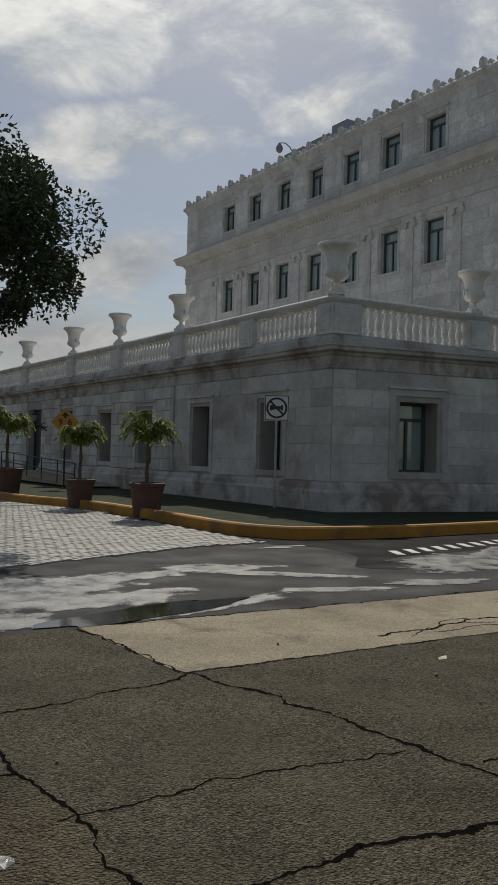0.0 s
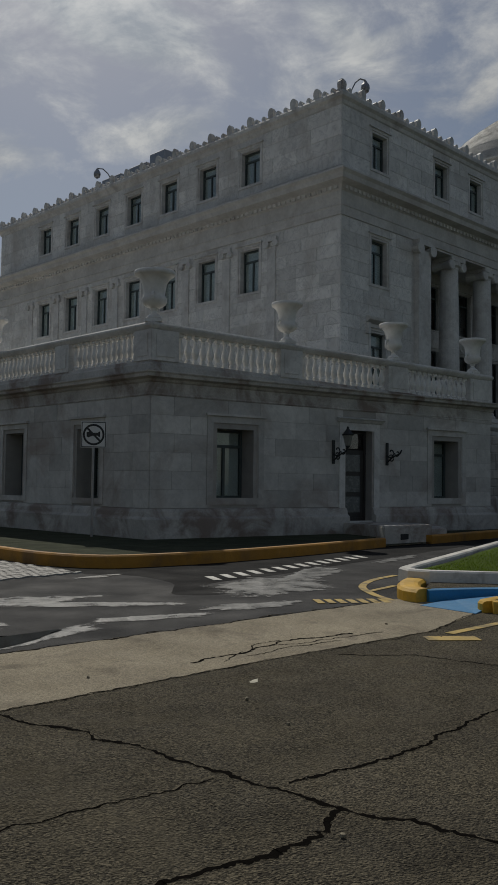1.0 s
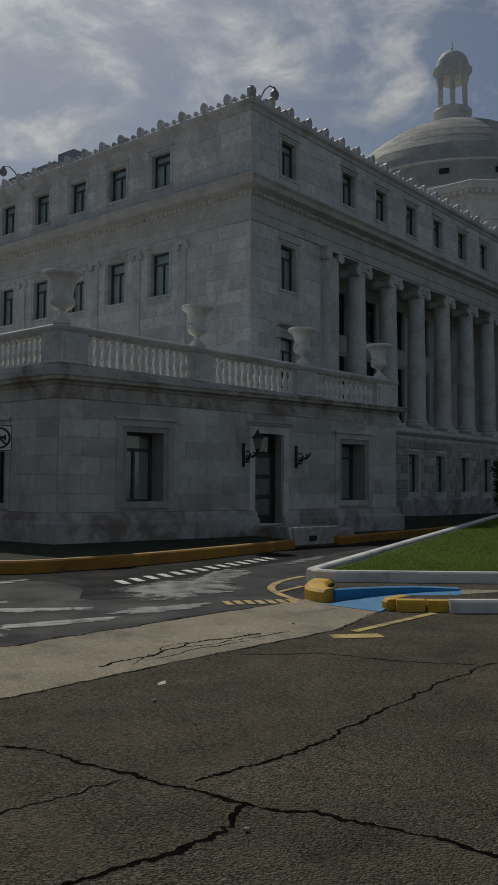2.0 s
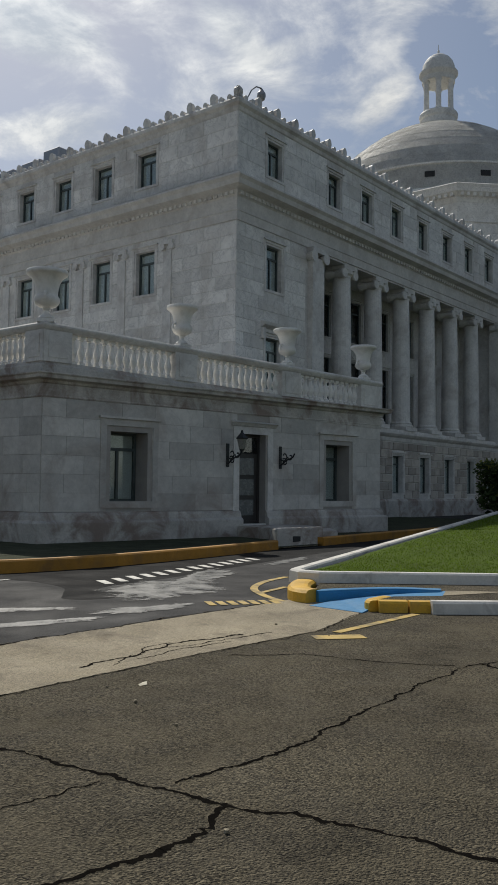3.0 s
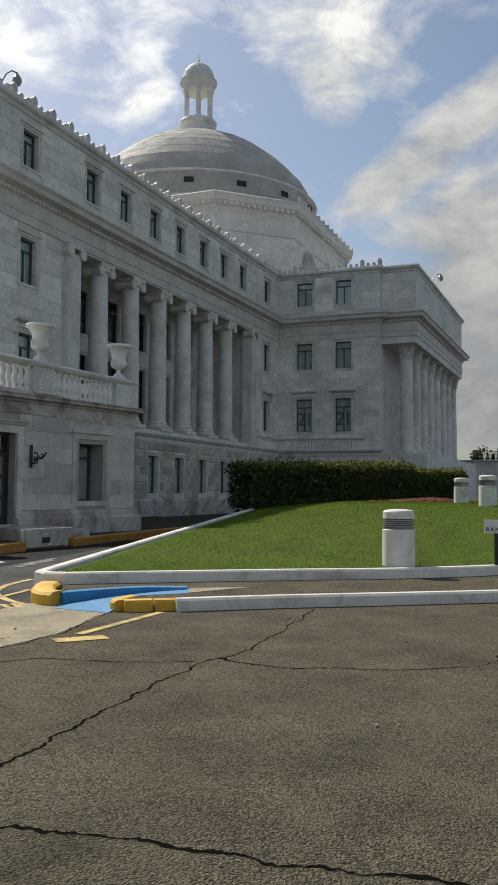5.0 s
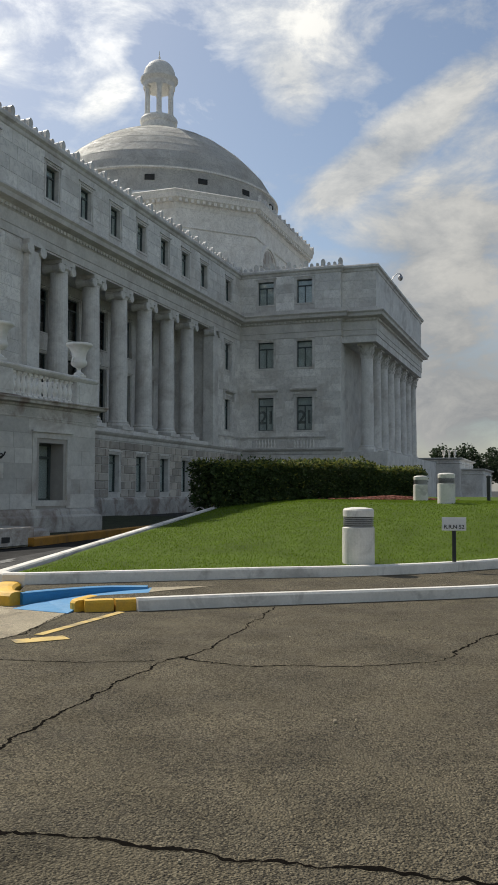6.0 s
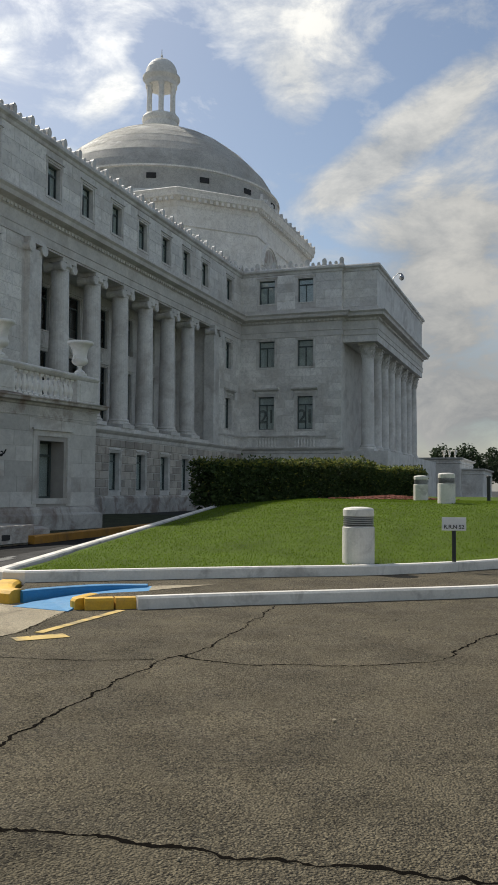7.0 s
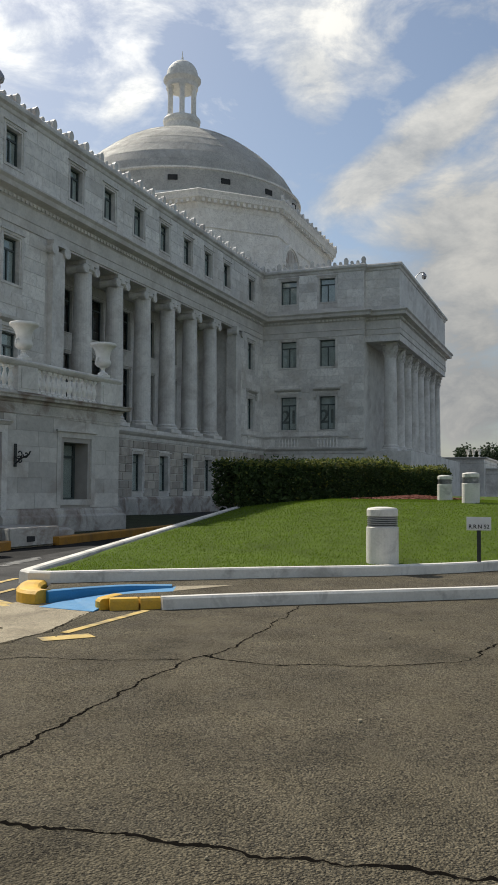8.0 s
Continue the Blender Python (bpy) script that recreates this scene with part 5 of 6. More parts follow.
for v in bm.verts:
    v.co = Vector((v.co.x * wrap_rng.uniform(0.6, 1.2), v.co.y * wrap_rng.uniform(0.7, 1.3), max(0.0, v.co.z) * wrap_rng.uniform(0.1, 0.5)))
wrapper = tagged(part("plastic_wrapper", bm, WRAPPER), "crumpled clear plastic wrapper on the pavement", "litter")
wrapper.location = (-13.72, -15.46, 0.006)
rng = random.Random(4)
for k in range(26):
    x, y = rng.uniform(-13.5, -3.5), rng.uniform(-18, -12.2)
    s = rng.uniform(0.006, 0.018)
    bm = bmesh.new()
    bmesh.ops.create_icosphere(bm, subdivisions=1, radius=s)
    for v in bm.verts:
        v.co *= rng.uniform(0.6, 1.2)
    ob = part("pebble", bm, CONCRETE)
    ob.location = (x, y, 0.008 + s * 0.5)
    tagged(ob, "small loose stone chip on the pavement", "pebble", "stone chips on the pavement")

# ---------------------------------------------------------------- entrance: landing, door, lamps
def slab(plan, z1, label, category, name):
    bm = bmesh.new()
    lo = [bm.verts.new((x, y, 0.0)) for x, y in plan]
    hi = [bm.verts.new((x, y, z1)) for x, y in plan]
    bm.faces.new(hi)
    for i in range(4):
        bm.faces.new((lo[i], lo[(i + 1) % 4], hi[(i + 1) % 4], hi[i]))
    bmesh.ops.bevel(bm, geom=[e for e in bm.edges if any(v.co.z > z1 - 0.01 for v in e.verts)], offset=0.035, segments=2, affect="EDGES")
    return tagged(part(name, bm, STAINED), label, category)


slab([(6.75, -1.36), (6.2, -3.3), (8.6, -3.75), (9.0, -1.74)], 0.4, "stained marble landing in front of the door", "landing", "door_landing")
slab([(6.18, -3.32), (5.0, -4.55), (7.2, -4.9), (8.58, -3.77)], 0.36, "low stained step down from the landing", "step", "landing_step")
block = slab([(3.85, -5.1), (4.3, -4.5), (6.3, -4.85), (5.95, -5.2)], 0.52, "worn pale concrete block closing the kerb by the door", "concrete block", "kerb_block")
bm = bmesh.new()
bevel_box(bm, 4.55, 5.15, -5.15, -5.1, 0.14, 0.3, 0.01)
part("drain_opening", bm, DARK_ROOM, block, "dark drain slot in the block")
mt, _ = place(T_CORNER, T_END)
d0, d1 = FRONT_HOLES[1][0], FRONT_HOLES[1][1]
bm = bmesh.new()
ring_frame(bm, d0, d1, 0.43, 3.38, 0.09, 0.3, 0.42, mt)
door = part("door_frame", bm, DOOR_WOOD, annex, "dark painted door frame")
bm = bmesh.new()
box(bm, d0 + 0.09, d1 - 0.09, 0.33, 0.38, 0.52, 2.75, mt)
leaf = part("door_leaf", bm, DOOR_WOOD, door, "dark panelled door leaf")
DOOR_PANEL = material("grey_door_panel", (0.13, 0.14, 0.14), 0.25, 0.25, 3.0, 0.1)
for z0, z1 in ((0.7, 1.22), (1.36, 1.9), (2.04, 2.6)):
    bm = bmesh.new()
    bevel_box(bm, d0 + 0.24, d1 - 0.24, 0.312, 0.33, z0, z1, 0.006)
    bm.transform(mt)
    part("door_panel", bm, DOOR_PANEL, leaf, "grey reflecting door panel")
bm = bmesh.new()
box(bm, d0 + 0.09, d1 - 0.09, 0.345, 0.353, 2.8, 3.29, mt)
part("fanlight", bm, GLASS, door, "glass fanlight over the door")
bm = bmesh.new()
box(bm, d0 + 0.09, d1 - 0.09, 0.45, 0.5, 0.43, 3.29, mt)
part("back_panel", bm, DARK_ROOM, door)
bm = bmesh.new()
ring_frame(bm, d0 - 0.3, d1 + 0.3, 0.2, 3.62, 0.24, -0.05, 0.02, mt)
part("surround", bm, MARBLE, annex, "moulded marble door surround")
bm = bmesh.new()
sweep(bm, [(mt @ Vector((d0 - 0.4, 0, 0)))[:2], (mt @ Vector((d1 + 0.4, 0, 0)))[:2]], [(0.0, 3.625), (0.08, 3.63), (0.14, 3.7), (0.2, 3.74), (0.0, 3.8)])
part("door_hood", bm, MARBLE, annex)


def tube(bm, pts, r, segs=6):
    """A round bar along a path."""
    pts = [Vector(p) for p in pts]
    rings = []
    for i, p in enumerate(pts):
        d = (pts[min(i + 1, len(pts) - 1)] - pts[max(i - 1, 0)]).normalized()
        q = d.to_track_quat("Z", "Y")
        rr = r[i] if isinstance(r, (list, tuple)) else r
        rings.append([bm.verts.new(p + q @ Vector((rr * math.cos(2 * math.pi * k / segs), rr * math.sin(2 * math.pi * k / segs), 0))) for k in range(segs)])
    for a, b in zip(rings, rings[1:]):
        for k in range(segs):
            bm.faces.new((a[k], a[(k + 1) % segs], b[(k + 1) % segs], b[k]))
    bm.faces.new(rings[0][::-1])
    bm.faces.new(rings[-1])


def spiral(cx, cz, r0, r1, a0, a1, n=14):
    return [(0, -(cx + (r0 + (r1 - r0) * i / n) * math.cos(a0 + (a1 - a0) * i / n)), cz + (r0 + (r1 - r0) * i / n) * math.sin(a0 + (a1 - a0) * i / n)) for i in range(n + 1)]


def wall_bracket(m, with_lamp, label):
    top = new("wall_lantern")
    top.matrix_basis = m
    tagged(top, label, "wall lantern", "wall lanterns of the annex")
    bm = bmesh.new()
    bevel_box(bm, -0.06, 0.06, -0.04, 0.0, -0.38, 0.38, 0.01)
    part("back_plate", bm, IRON, top)
    for pts in (spiral(0.2, 0.05, 0.2, 0.04, 3.4, 9.0), spiral(0.22, -0.16, 0.14, 0.03, 2.2, -4.5), spiral(0.5, 0.02, 0.13, 0.03, 3.1, 8.6)):
        bm = bmesh.new()
        tube(bm, pts, 0.022)
        part("scroll", bm, IRON, top, "curled wrought-iron scroll")
    bm = bmesh.new()
    tube(bm, [(0, 0, -0.3), (0, -0.3, -0.1), (0, -0.62, 0.0), (0, -0.7, 0.12)], 0.026)
    part("arm", bm, IRON, top)
    if with_lamp:
        bm = bmesh.new()
        lathe(bm, [(0.03, 0.1), (0.07, 0.14), (0.09, 0.18)], 6, (0, -0.7, 0))
        part("lantern_base", bm, IRON, top)
        bm = bmesh.new()
        lathe(bm, [(0.19, 0.5), (0.2, 0.53), (0.1, 0.64), (0.05, 0.7), (0.03, 0.78)], 6, (0, -0.7, 0))
        part("lantern_cap", bm, IRON, top)
        bm = bmesh.new()
        lathe(bm, [(0.09, 0.18), (0.165, 0.5)], 6, (0, -0.7, 0))
        part("lantern_glass", bm, LAMP_GLASS, top, "cloudy lantern glass")
    return top


wall_bracket(mt @ Matrix.Translation((6.6, -0.02, 2.65)), True, "black wrought-iron wall lantern beside the door")
wall_bracket(mt @ Matrix.Translation((8.95, -0.02, 2.65)), False, "black wrought-iron lantern bracket with its lamp missing")
ml, _ = place(T_BACK, T_CORNER)
for y in (22.9, 26.8):
    wall_bracket(ml @ Matrix.Translation((left_u(y), -0.02, 2.75)), True, "black wrought-iron wall lantern beside the side door")
a, b, c, d = LEFT_HOLES[5]
bm = bmesh.new()
ring_frame(bm, a, b, c, d, 0.12, 0.3, 0.42, ml)
side = part("door_frame", bm, DOOR_WOOD, annex, "dark painted side door frame")
bm = bmesh.new()
box(bm, a + 0.12, b - 0.12, 0.34, 0.39, c + 0.1, d - 0.12, ml)
part("door_leaf", bm, DOOR_WOOD, side)
# side ramp with its handrail
bm = bmesh.new()
v = [bm.verts.new(p) for p in ((-2.2, 23.5, 0.12), (-0.25, 23.5, 0.12), (-0.25, 23.5, 0.5), (-2.2, 23.5, 0.5), (-2.2, 13.5, 0.12), (-0.25, 13.5, 0.12), (-0.25, 13.5, 0.14), (-2.2, 13.5, 0.14))]
for f in ((0, 1, 2, 3), (4, 7, 6, 5), (3, 2, 6, 7), (0, 4, 5, 1), (0, 3, 7, 4), (1, 5, 6, 2)):
    bm.faces.new([v[i] for i in f])
tagged(part("access_ramp", bm, CONCRETE), "pale concrete access ramp to the side door", "ramp")
rail = thing("ramp_handrail", "dark tubular steel handrail along the access ramp", "handrail")
for z in (0.45, 0.9):
    bm = bmesh.new()
    tube(bm, [(-2.15, 23.4, 0.5 + z), (-2.15, 13.6, 0.14 + z)], 0.025)
    part("rail", bm, IRON, rail)
for k in range(6):
    y = 23.4 - k * 1.96
    zb = 0.14 + 0.036 * (y - 13.5)
    bm = bmesh.new()
    tube(bm, [(-2.15, y, zb - 0.02), (-2.15, y, zb + 0.9)], 0.025)
    part("post", bm, IRON, rail)


# ---------------------------------------------------------------- signs
def letters(text, size, mat, parent, m, label):
    cu = bpy.data.curves.new("lettering", "FONT")
    cu.body, cu.size, cu.extrude, cu.align_x, cu.align_y = text, size, 0.002, "CENTER", "CENTER"
    cu.offset = size * 0.02
    tmp = bpy.data.objects.new("lettering", cu)
    me = bpy.data.meshes.new_from_object(tmp)
    bpy.data.objects.remove(tmp)
    me.materials.clear()
    me.materials.append(mat)
    ob = new("lettering", me)
    ob.parent, ob.matrix_basis = parent, m
    ob["label"] = label
    return ob


UPRIGHT = Matrix.Rotation(math.pi / 2, 4, "X")
no_horn = thing("road_sign", "white square no-horn sign on a grey steel post", "road sign", (-1.33, 0.77, 0.12), -32)
bm = bmesh.new()
tube(bm, [(0, 0.03, 0), (0, 0.03, 3.1)], 0.035, 8)
part("post", bm, METAL, no_horn)
bm = bmesh.new()
bevel_box(bm, -0.34, 0.34, -0.012, 0.0, 2.4, 3.12, 0.004)
part("panel", bm, SIGN_WHITE, no_horn, "white sign panel")
bm = bmesh.new()
ring_frame(bm, -0.325, 0.325, 2.415, 3.105, 0.022, -0.016, -0.012, Matrix())
part("border", bm, SIGN_BLACK, no_horn, "thin black border")


def ring_bm(r0, r1, y0, y1, cz, n=36):
    bm = bmesh.new()
    rings = [[bm.verts.new((r * math.cos(2 * math.pi * i / n), y, cz + r * math.sin(2 * math.pi * i / n))) for i in range(n)] for r, y in ((r0, y0), (r1, y0), (r1, y1), (r0, y1))]
    for a, b in zip(rings, rings[1:] + rings[:1]):
        for i in range(n):
            bm.faces.new((a[i], a[(i + 1) % n], b[(i + 1) % n], b[i]))
    return bm


part("ring", ring_bm(0.235, 0.29, -0.017, -0.012, 2.76), SIGN_BLACK, no_horn, "dark ring of the symbol")
bm = bmesh.new()
box(bm, -0.25, 0.25, -0.0185, -0.0165, -0.026, 0.026, Matrix.Translation((0, 0, 2.76)) @ Matrix.Rotation(radians(45), 4, "Y"))
part("slash", bm, SIGN_BLACK, no_horn, "diagonal bar")
bm = bmesh.new()
vs = [bm.verts.new((x, -0.0163, 2.76 + z)) for x, z in ((-0.19, -0.05), (-0.15, -0.08), (-0.02, -0.03), (0.1, -0.03), (0.17, -0.08), (0.17, 0.1), (0.1, 0.05), (-0.05, 0.05), (-0.1, 0.09), (-0.19, 0.06))]
bm.faces.new(vs)
part("symbol", bm, SIGN_BLACK, no_horn, "black horn symbol")

clear = thing("road_sign", "yellow diamond height-limit sign on a dark post", "road sign", (-2.71, 13.31, 0.1), -25)
bm = bmesh.new()
tube(bm, [(0, 0.03, 0), (0, 0.03, 2.6)], 0.035, 8)
part("post", bm, IRON, clear)
bm = bmesh.new()
box(bm, -0.39, 0.39, -0.012, 0.0, -0.39, 0.39, Matrix.Translation((0, 0, 2.55)) @ Matrix.Rotation(radians(45), 4, "Y"))
part("panel", bm, SIGN_YELLOW, clear, "yellow diamond panel")
for s in (1, -1):
    bm = bmesh.new()
    vs = [bm.verts.new((x, -0.015, 2.55 + s * z)) for x, z in ((-0.05, 0.16), (0.05, 0.16), (0.05, 0.24), (0.15, 0.24), (0, 0.4), (-0.15, 0.24), (-0.05, 0.24))]
    bm.faces.new(vs)
    part("arrow", bm, SIGN_BLACK, clear, "black arrow")
letters("9  6", 0.34, SIGN_BLACK, clear, Matrix.Translation((0, -0.016, 2.54)) @ UPRIGHT, "black numerals")

rrn = thing("post_sign", "small white sign lettered R.R.N 52 on a steel post", "sign", (1.33, -17.15, lawn_z(1.33, -17.15) - 0.03), -78)
bm = bmesh.new()
bevel_box(bm, -0.035, 0.035, 0.0, 0.02, 0.0, 0.82, 0.004)
part("post", bm, IRON, rrn)
bm = bmesh.new()
bevel_box(bm, -0.215, 0.215, -0.01, -0.001, 0.62, 0.86, 0.003)
part("panel", bm, SIGN_WHITE, rrn)
letters("R.R.N 52", 0.098, SIGN_BLACK, rrn, Matrix.Translation((0, -0.0125, 0.685)) @ UPRIGHT, "black lettering")


NUMERAL = material("grey_numeral", (0.2, 0.225, 0.22), 0.7, 0.1, 3.0, 0.0)
for a, b in ((2.75, 4.1), (-0.5, 0.8)):
    for ch, y in (("2", a + 0.74 * (b - a)), ("1", a + 0.26 * (b - a))):
        letters(ch, 1.5, NUMERAL, capitol, Matrix.Translation((WX + 0.345, y, 7.4)) @ Matrix.Rotation(-math.pi / 2, 4, "Z") @ UPRIGHT, "large grey numeral behind the glass")

# ---------------------------------------------------------------- plants
def leaf_quads(bm, p, n_dir, size, rng, narrow=0.5):
    """One folded leaf of four triangles."""
    up = Vector((rng.gauss(0, 1), rng.gauss(0, 1), rng.gauss(0, 1) * 0.7))
    d = (n_dir * 0.6 + up).normalized()
    s = d.cross(Vector((rng.gauss(0, 1), rng.gauss(0, 1), rng.gauss(0, 1)))).normalized() * size * narrow * 0.5
    n2 = d.cross(s).normalized() * size * 0.12
    a, m, t = bm.verts.new(p), bm.verts.new(p + d * size * 0.55 + n2), bm.verts.new(p + d * size)
    l, r = bm.verts.new(p + d * size * 0.5 + s), bm.verts.new(p + d * size * 0.5 - s)
    bm.faces.new((a, l, m))
    bm.faces.new((l, t, m))
    bm.faces.new((a, m, r))
    bm.faces.new((m, t, r))


def potted_palm(at, scale, seed, label):
    rng = random.Random(seed)
    top = thing("potted_palm", label, "potted palm", at, rng.uniform(0, 360), "potted palms along the forecourt")
    top.scale = (scale, scale, scale)
    bm = bmesh.new()
    lathe(bm, [(0.27, 0.0), (0.285, 0.02), (0.365, 0.64), (0.385, 0.65), (0.39, 0.72), (0.36, 0.73), (0.34, 0.64)], 24)
    part("pot", bm, TERRACOTTA, top, "dark clay plant pot", smooth=False)
    bm = bmesh.new()
    tube(bm, [(0, 0, 0.6), (0.02, 0.01, 0.95), (0.0, 0.02, 1.3), (0.01, 0.0, 1.62)], [0.06, 0.045, 0.05, 0.035], 8)
    part("trunk", bm, BARK, top)
    for k in range(22):
        a = 2 * math.pi * k / 22 + rng.uniform(-0.2, 0.2)
        rise, reach = rng.uniform(0.3, 0.85), rng.uniform(0.48, 0.72)
        bm = bmesh.new()
        out = Vector((math.cos(a), math.sin(a), 0))
        side = Vector((-out.y, out.x, 0))
        spine = [Vector((0, 0, 1.55)) + out * (reach * t) + Vector((0, 0, rise * math.sin(min(1, t * 1.15) * 2.3) * 0.9 - 0.42 * t ** 3 * (1 - rise * 0.6))) for t in [i / 10 for i in range(11)]]
        tube(bm, spine, [0.014 * (1 - i / 12) for i in range(11)], 4)
        for i in range(2, 11):
            for s in (-1, 1):
                for h in (0.0, 0.5):
                    p = spine[i - 1].lerp(spine[i], h)
                    length = 0.3 * math.sin(math.pi * (0.25 + 0.7 * i / 11)) * rng.uniform(0.85, 1.1)
                    d = (side * s + out * 0.75 + Vector((0, 0, rng.uniform(-0.35, 0.15)))).normalized()
                    w = d.cross(Vector((0, 0, 1))).normalized() * 0.026
                    q = [bm.verts.new(v) for v in (p - w, p + d * length * 0.5 - w + Vector((0, 0, 0.012)), p + d * length - Vector((0, 0, 0.06)), p + d * length * 0.5 + w + Vector((0, 0, 0.012)), p + w)]
                    bm.faces.new((q[0], q[1], q[3], q[4]))
                    bm.faces.new((q[1], q[2], q[3]))
        part("frond", bm, PALM_LEAF, top, "arching feathery palm frond")
    return top


potted_palm((-5.59, 0.01, 0.02), 1.12, 11, "small green palm in a dark clay pot")
potted_palm((-5.93, 3.47, 0.02), 1.06, 12, "low green palm in a dark clay pot")
potted_palm((-6.37, 8.60, 0.0), 1.3, 13, "bushy dark palm in a dark clay pot")


def tree(at, seed, label, height, crown_z, radius, squash, clumps, leaves, size, trunk_r=0.16):
    rng = random.Random(seed)
    top = thing("tree", label, "tree", at)
    tips, bm = [], bmesh.new()
    tube(bm, [(0, 0, -0.05), (0.05, 0.02, crown_z * 0.3), (-0.04, 0.06, crown_z * 0.62), (0, 0, crown_z)], [trunk_r * 1.3, trunk_r, trunk_r * 0.85, trunk_r * 0.6], 10)
    for k in range(clumps):
        v = Vector((rng.gauss(0, 1), rng.gauss(0, 1), rng.gauss(0, 1))).normalized() * rng.uniform(0.45, 1.0) ** 0.5
        tip = Vector((v.x * radius, v.y * radius, crown_z + height * 0.28 + v.z * radius * squash))
        tips.append(tip)
        if k % 2 == 0:
            start = Vector((0, 0, crown_z * rng.uniform(0.6, 1.0)))
            mid = start.lerp(tip, 0.5) + Vector((rng.uniform(-.2, .2), rng.uniform(-.2, .2), rng.uniform(0, .3)))
            tube(bm, [start, mid, tip], [trunk_r * 0.4, trunk_r * 0.2, 0.015], 5)
    part("trunk", bm, BARK, top, "branching grey-brown trunk")
    bm = bmesh.new()
    for tip in tips:
        spread = radius * rng.uniform(0.1, 0.3)
        for _ in range(leaves):
            o = Vector((rng.gauss(0, 1), rng.gauss(0, 1), rng.gauss(0, 0.75)))
            o = o.normalized() * min(o.length, 1.2)
            leaf_quads(bm, tip + o * spread * 0.75, o.normalized(), size * rng.uniform(0.7, 1.25), rng, 0.5)
    crown = part("crown", bm, TREE_LEAF, top, "dense dark green foliage")
    return top


tree((-11.15, -2.4, 0.0), 21, "dark-leaved shade tree on the forecourt", 3.2, 4.5, 2.8, 0.64, 56, 520, 0.115)
for k, (x, y, s, z) in enumerate(((118, -16, 1.0, 1.0), (128, -20, 1.1, 1.0), (136, -14, 0.9, 1.0), (150, -24, 1.2, 1.0), (142, -30, 1.0, 1.0), (160, -40, 1.2, 1.0))):
    tree((x, y, 0), 40 + k, "distant rounded green tree", 4.5 * s, 3.0, 4.2 * s, 0.7, 40, 40, 0.6, 0.25)


def hedge(p0, p1, thick, tall, seed):
    rng = random.Random(seed)
    top = thing("hedge", "dense clipped green hedge with yellow-green tips", "hedge")
    d = Vector(p1) - Vector(p0)
    length = Vector((d.x, d.y)).length
    u = Vector((d.x, d.y, 0)).normalized()
    v = Vector((-u.y, u.x, 0))
    bm = bmesh.new()
    for k in range(int(length / 0.7)):
        base = Vector(p0) + d * ((k + 0.5) * 0.7 / length)
        for _ in range(3):
            tip = base + u * rng.uniform(-.5, .5) + v * rng.uniform(-thick / 2.4, thick / 2.4) + Vector((0, 0, tall * rng.uniform(0.5, 0.9)))
            tube(bm, [base + v * rng.uniform(-.3, .3) - Vector((0, 0, 0.1)), base.lerp(tip, 0.5) + u * rng.uniform(-.15, .15), tip], [0.03, 0.02, 0.006], 5)
    part("branchwork", bm, BARK, top)
    green, tips = bmesh.new(), bmesh.new()
    for _ in range(int(1120 * length)):
        a, b, h = rng.uniform(0, 1), rng.uniform(-1, 1), rng.uniform(0.02, 1) ** 0.75
        p = Vector(p0) + d * a
        bump = 0.26 * noise.fractal(Vector((a * length * 1.1, h * 2.0, seed)), 0.9, 2.0, 3)
        face = rng.random()
        if face < 0.5:
            q = p - v * (thick / 2 + bump - rng.uniform(0, 0.22)) + Vector((0, 0, h * tall))
            out = -v
        elif face < 0.85:
            q = p + v * b * thick / 2 + Vector((0, 0, tall + bump * 1.2 - rng.uniform(0, 0.2)))
            out = Vector((0, 0, 1))
        else:
            end = rng.choice((0, 0, 1))
            q = Vector(p0) + d * end + u * (bump - 0.1) * (1 if end else -1) + v * b * thick / 2 + Vector((0, 0, h * tall))
            out = u * (1 if end else -1)
        young = q.z > p.z + tall * 0.88 and rng.random() < 0.55 or rng.random() < 0.06
        leaf_quads(tips if young else green, q, out, rng.uniform(0.1, 0.19), rng, 0.55)
    for _ in range(int(420 * length)):
        q = Vector(p0) + d * rng.random() + v * rng.uniform(-0.42, 0.42) * thick + Vector((0, 0, rng.uniform(0.0, 0.93) * tall))
        leaf_quads(green, q, Vector((rng.gauss(0, 1), rng.gauss(0, 1), 0)).normalized(), rng.uniform(0.2, 0.32), rng, 0.8)
    part("foliage", green, HEDGE_LEAF, top, "dark glossy hedge leaves")
    part("young_foliage", tips, HEDGE_TIP, top, "yellow-green young hedge leaves")
    return top


hedge((16.4, -5.9, 0.8), (27.6, -9.75, 1.1), 1.6, 1.85, 61)
hedge((27.5, -9.8, 1.1), (32.6, -11.5, 1.15), 1.4, 1.55, 62)
bm = bmesh.new()
bed = blob((22.0, -12.2), 2.2, 1.3, -45, 71, 0, wild=0.2)
mid_v = bm.verts.new((22.0, -12.2, lawn_z(22.0, -12.2) + 0.17))
rim_v = [bm.verts.new((x, y, lawn_z(x, y) + 0.03)) for x, y in bed]
for i in range(len(rim_v)):
    bm.faces.new((rim_v[i], rim_v[(i + 1) % len(rim_v)], mid_v))
planting_bed = tagged(part("planting_bed", bm, MULCH), "red bark mulch bed in front of the hedge", "planting bed", kind="structure")
chip_rng, bm = random.Random(72), bmesh.new()
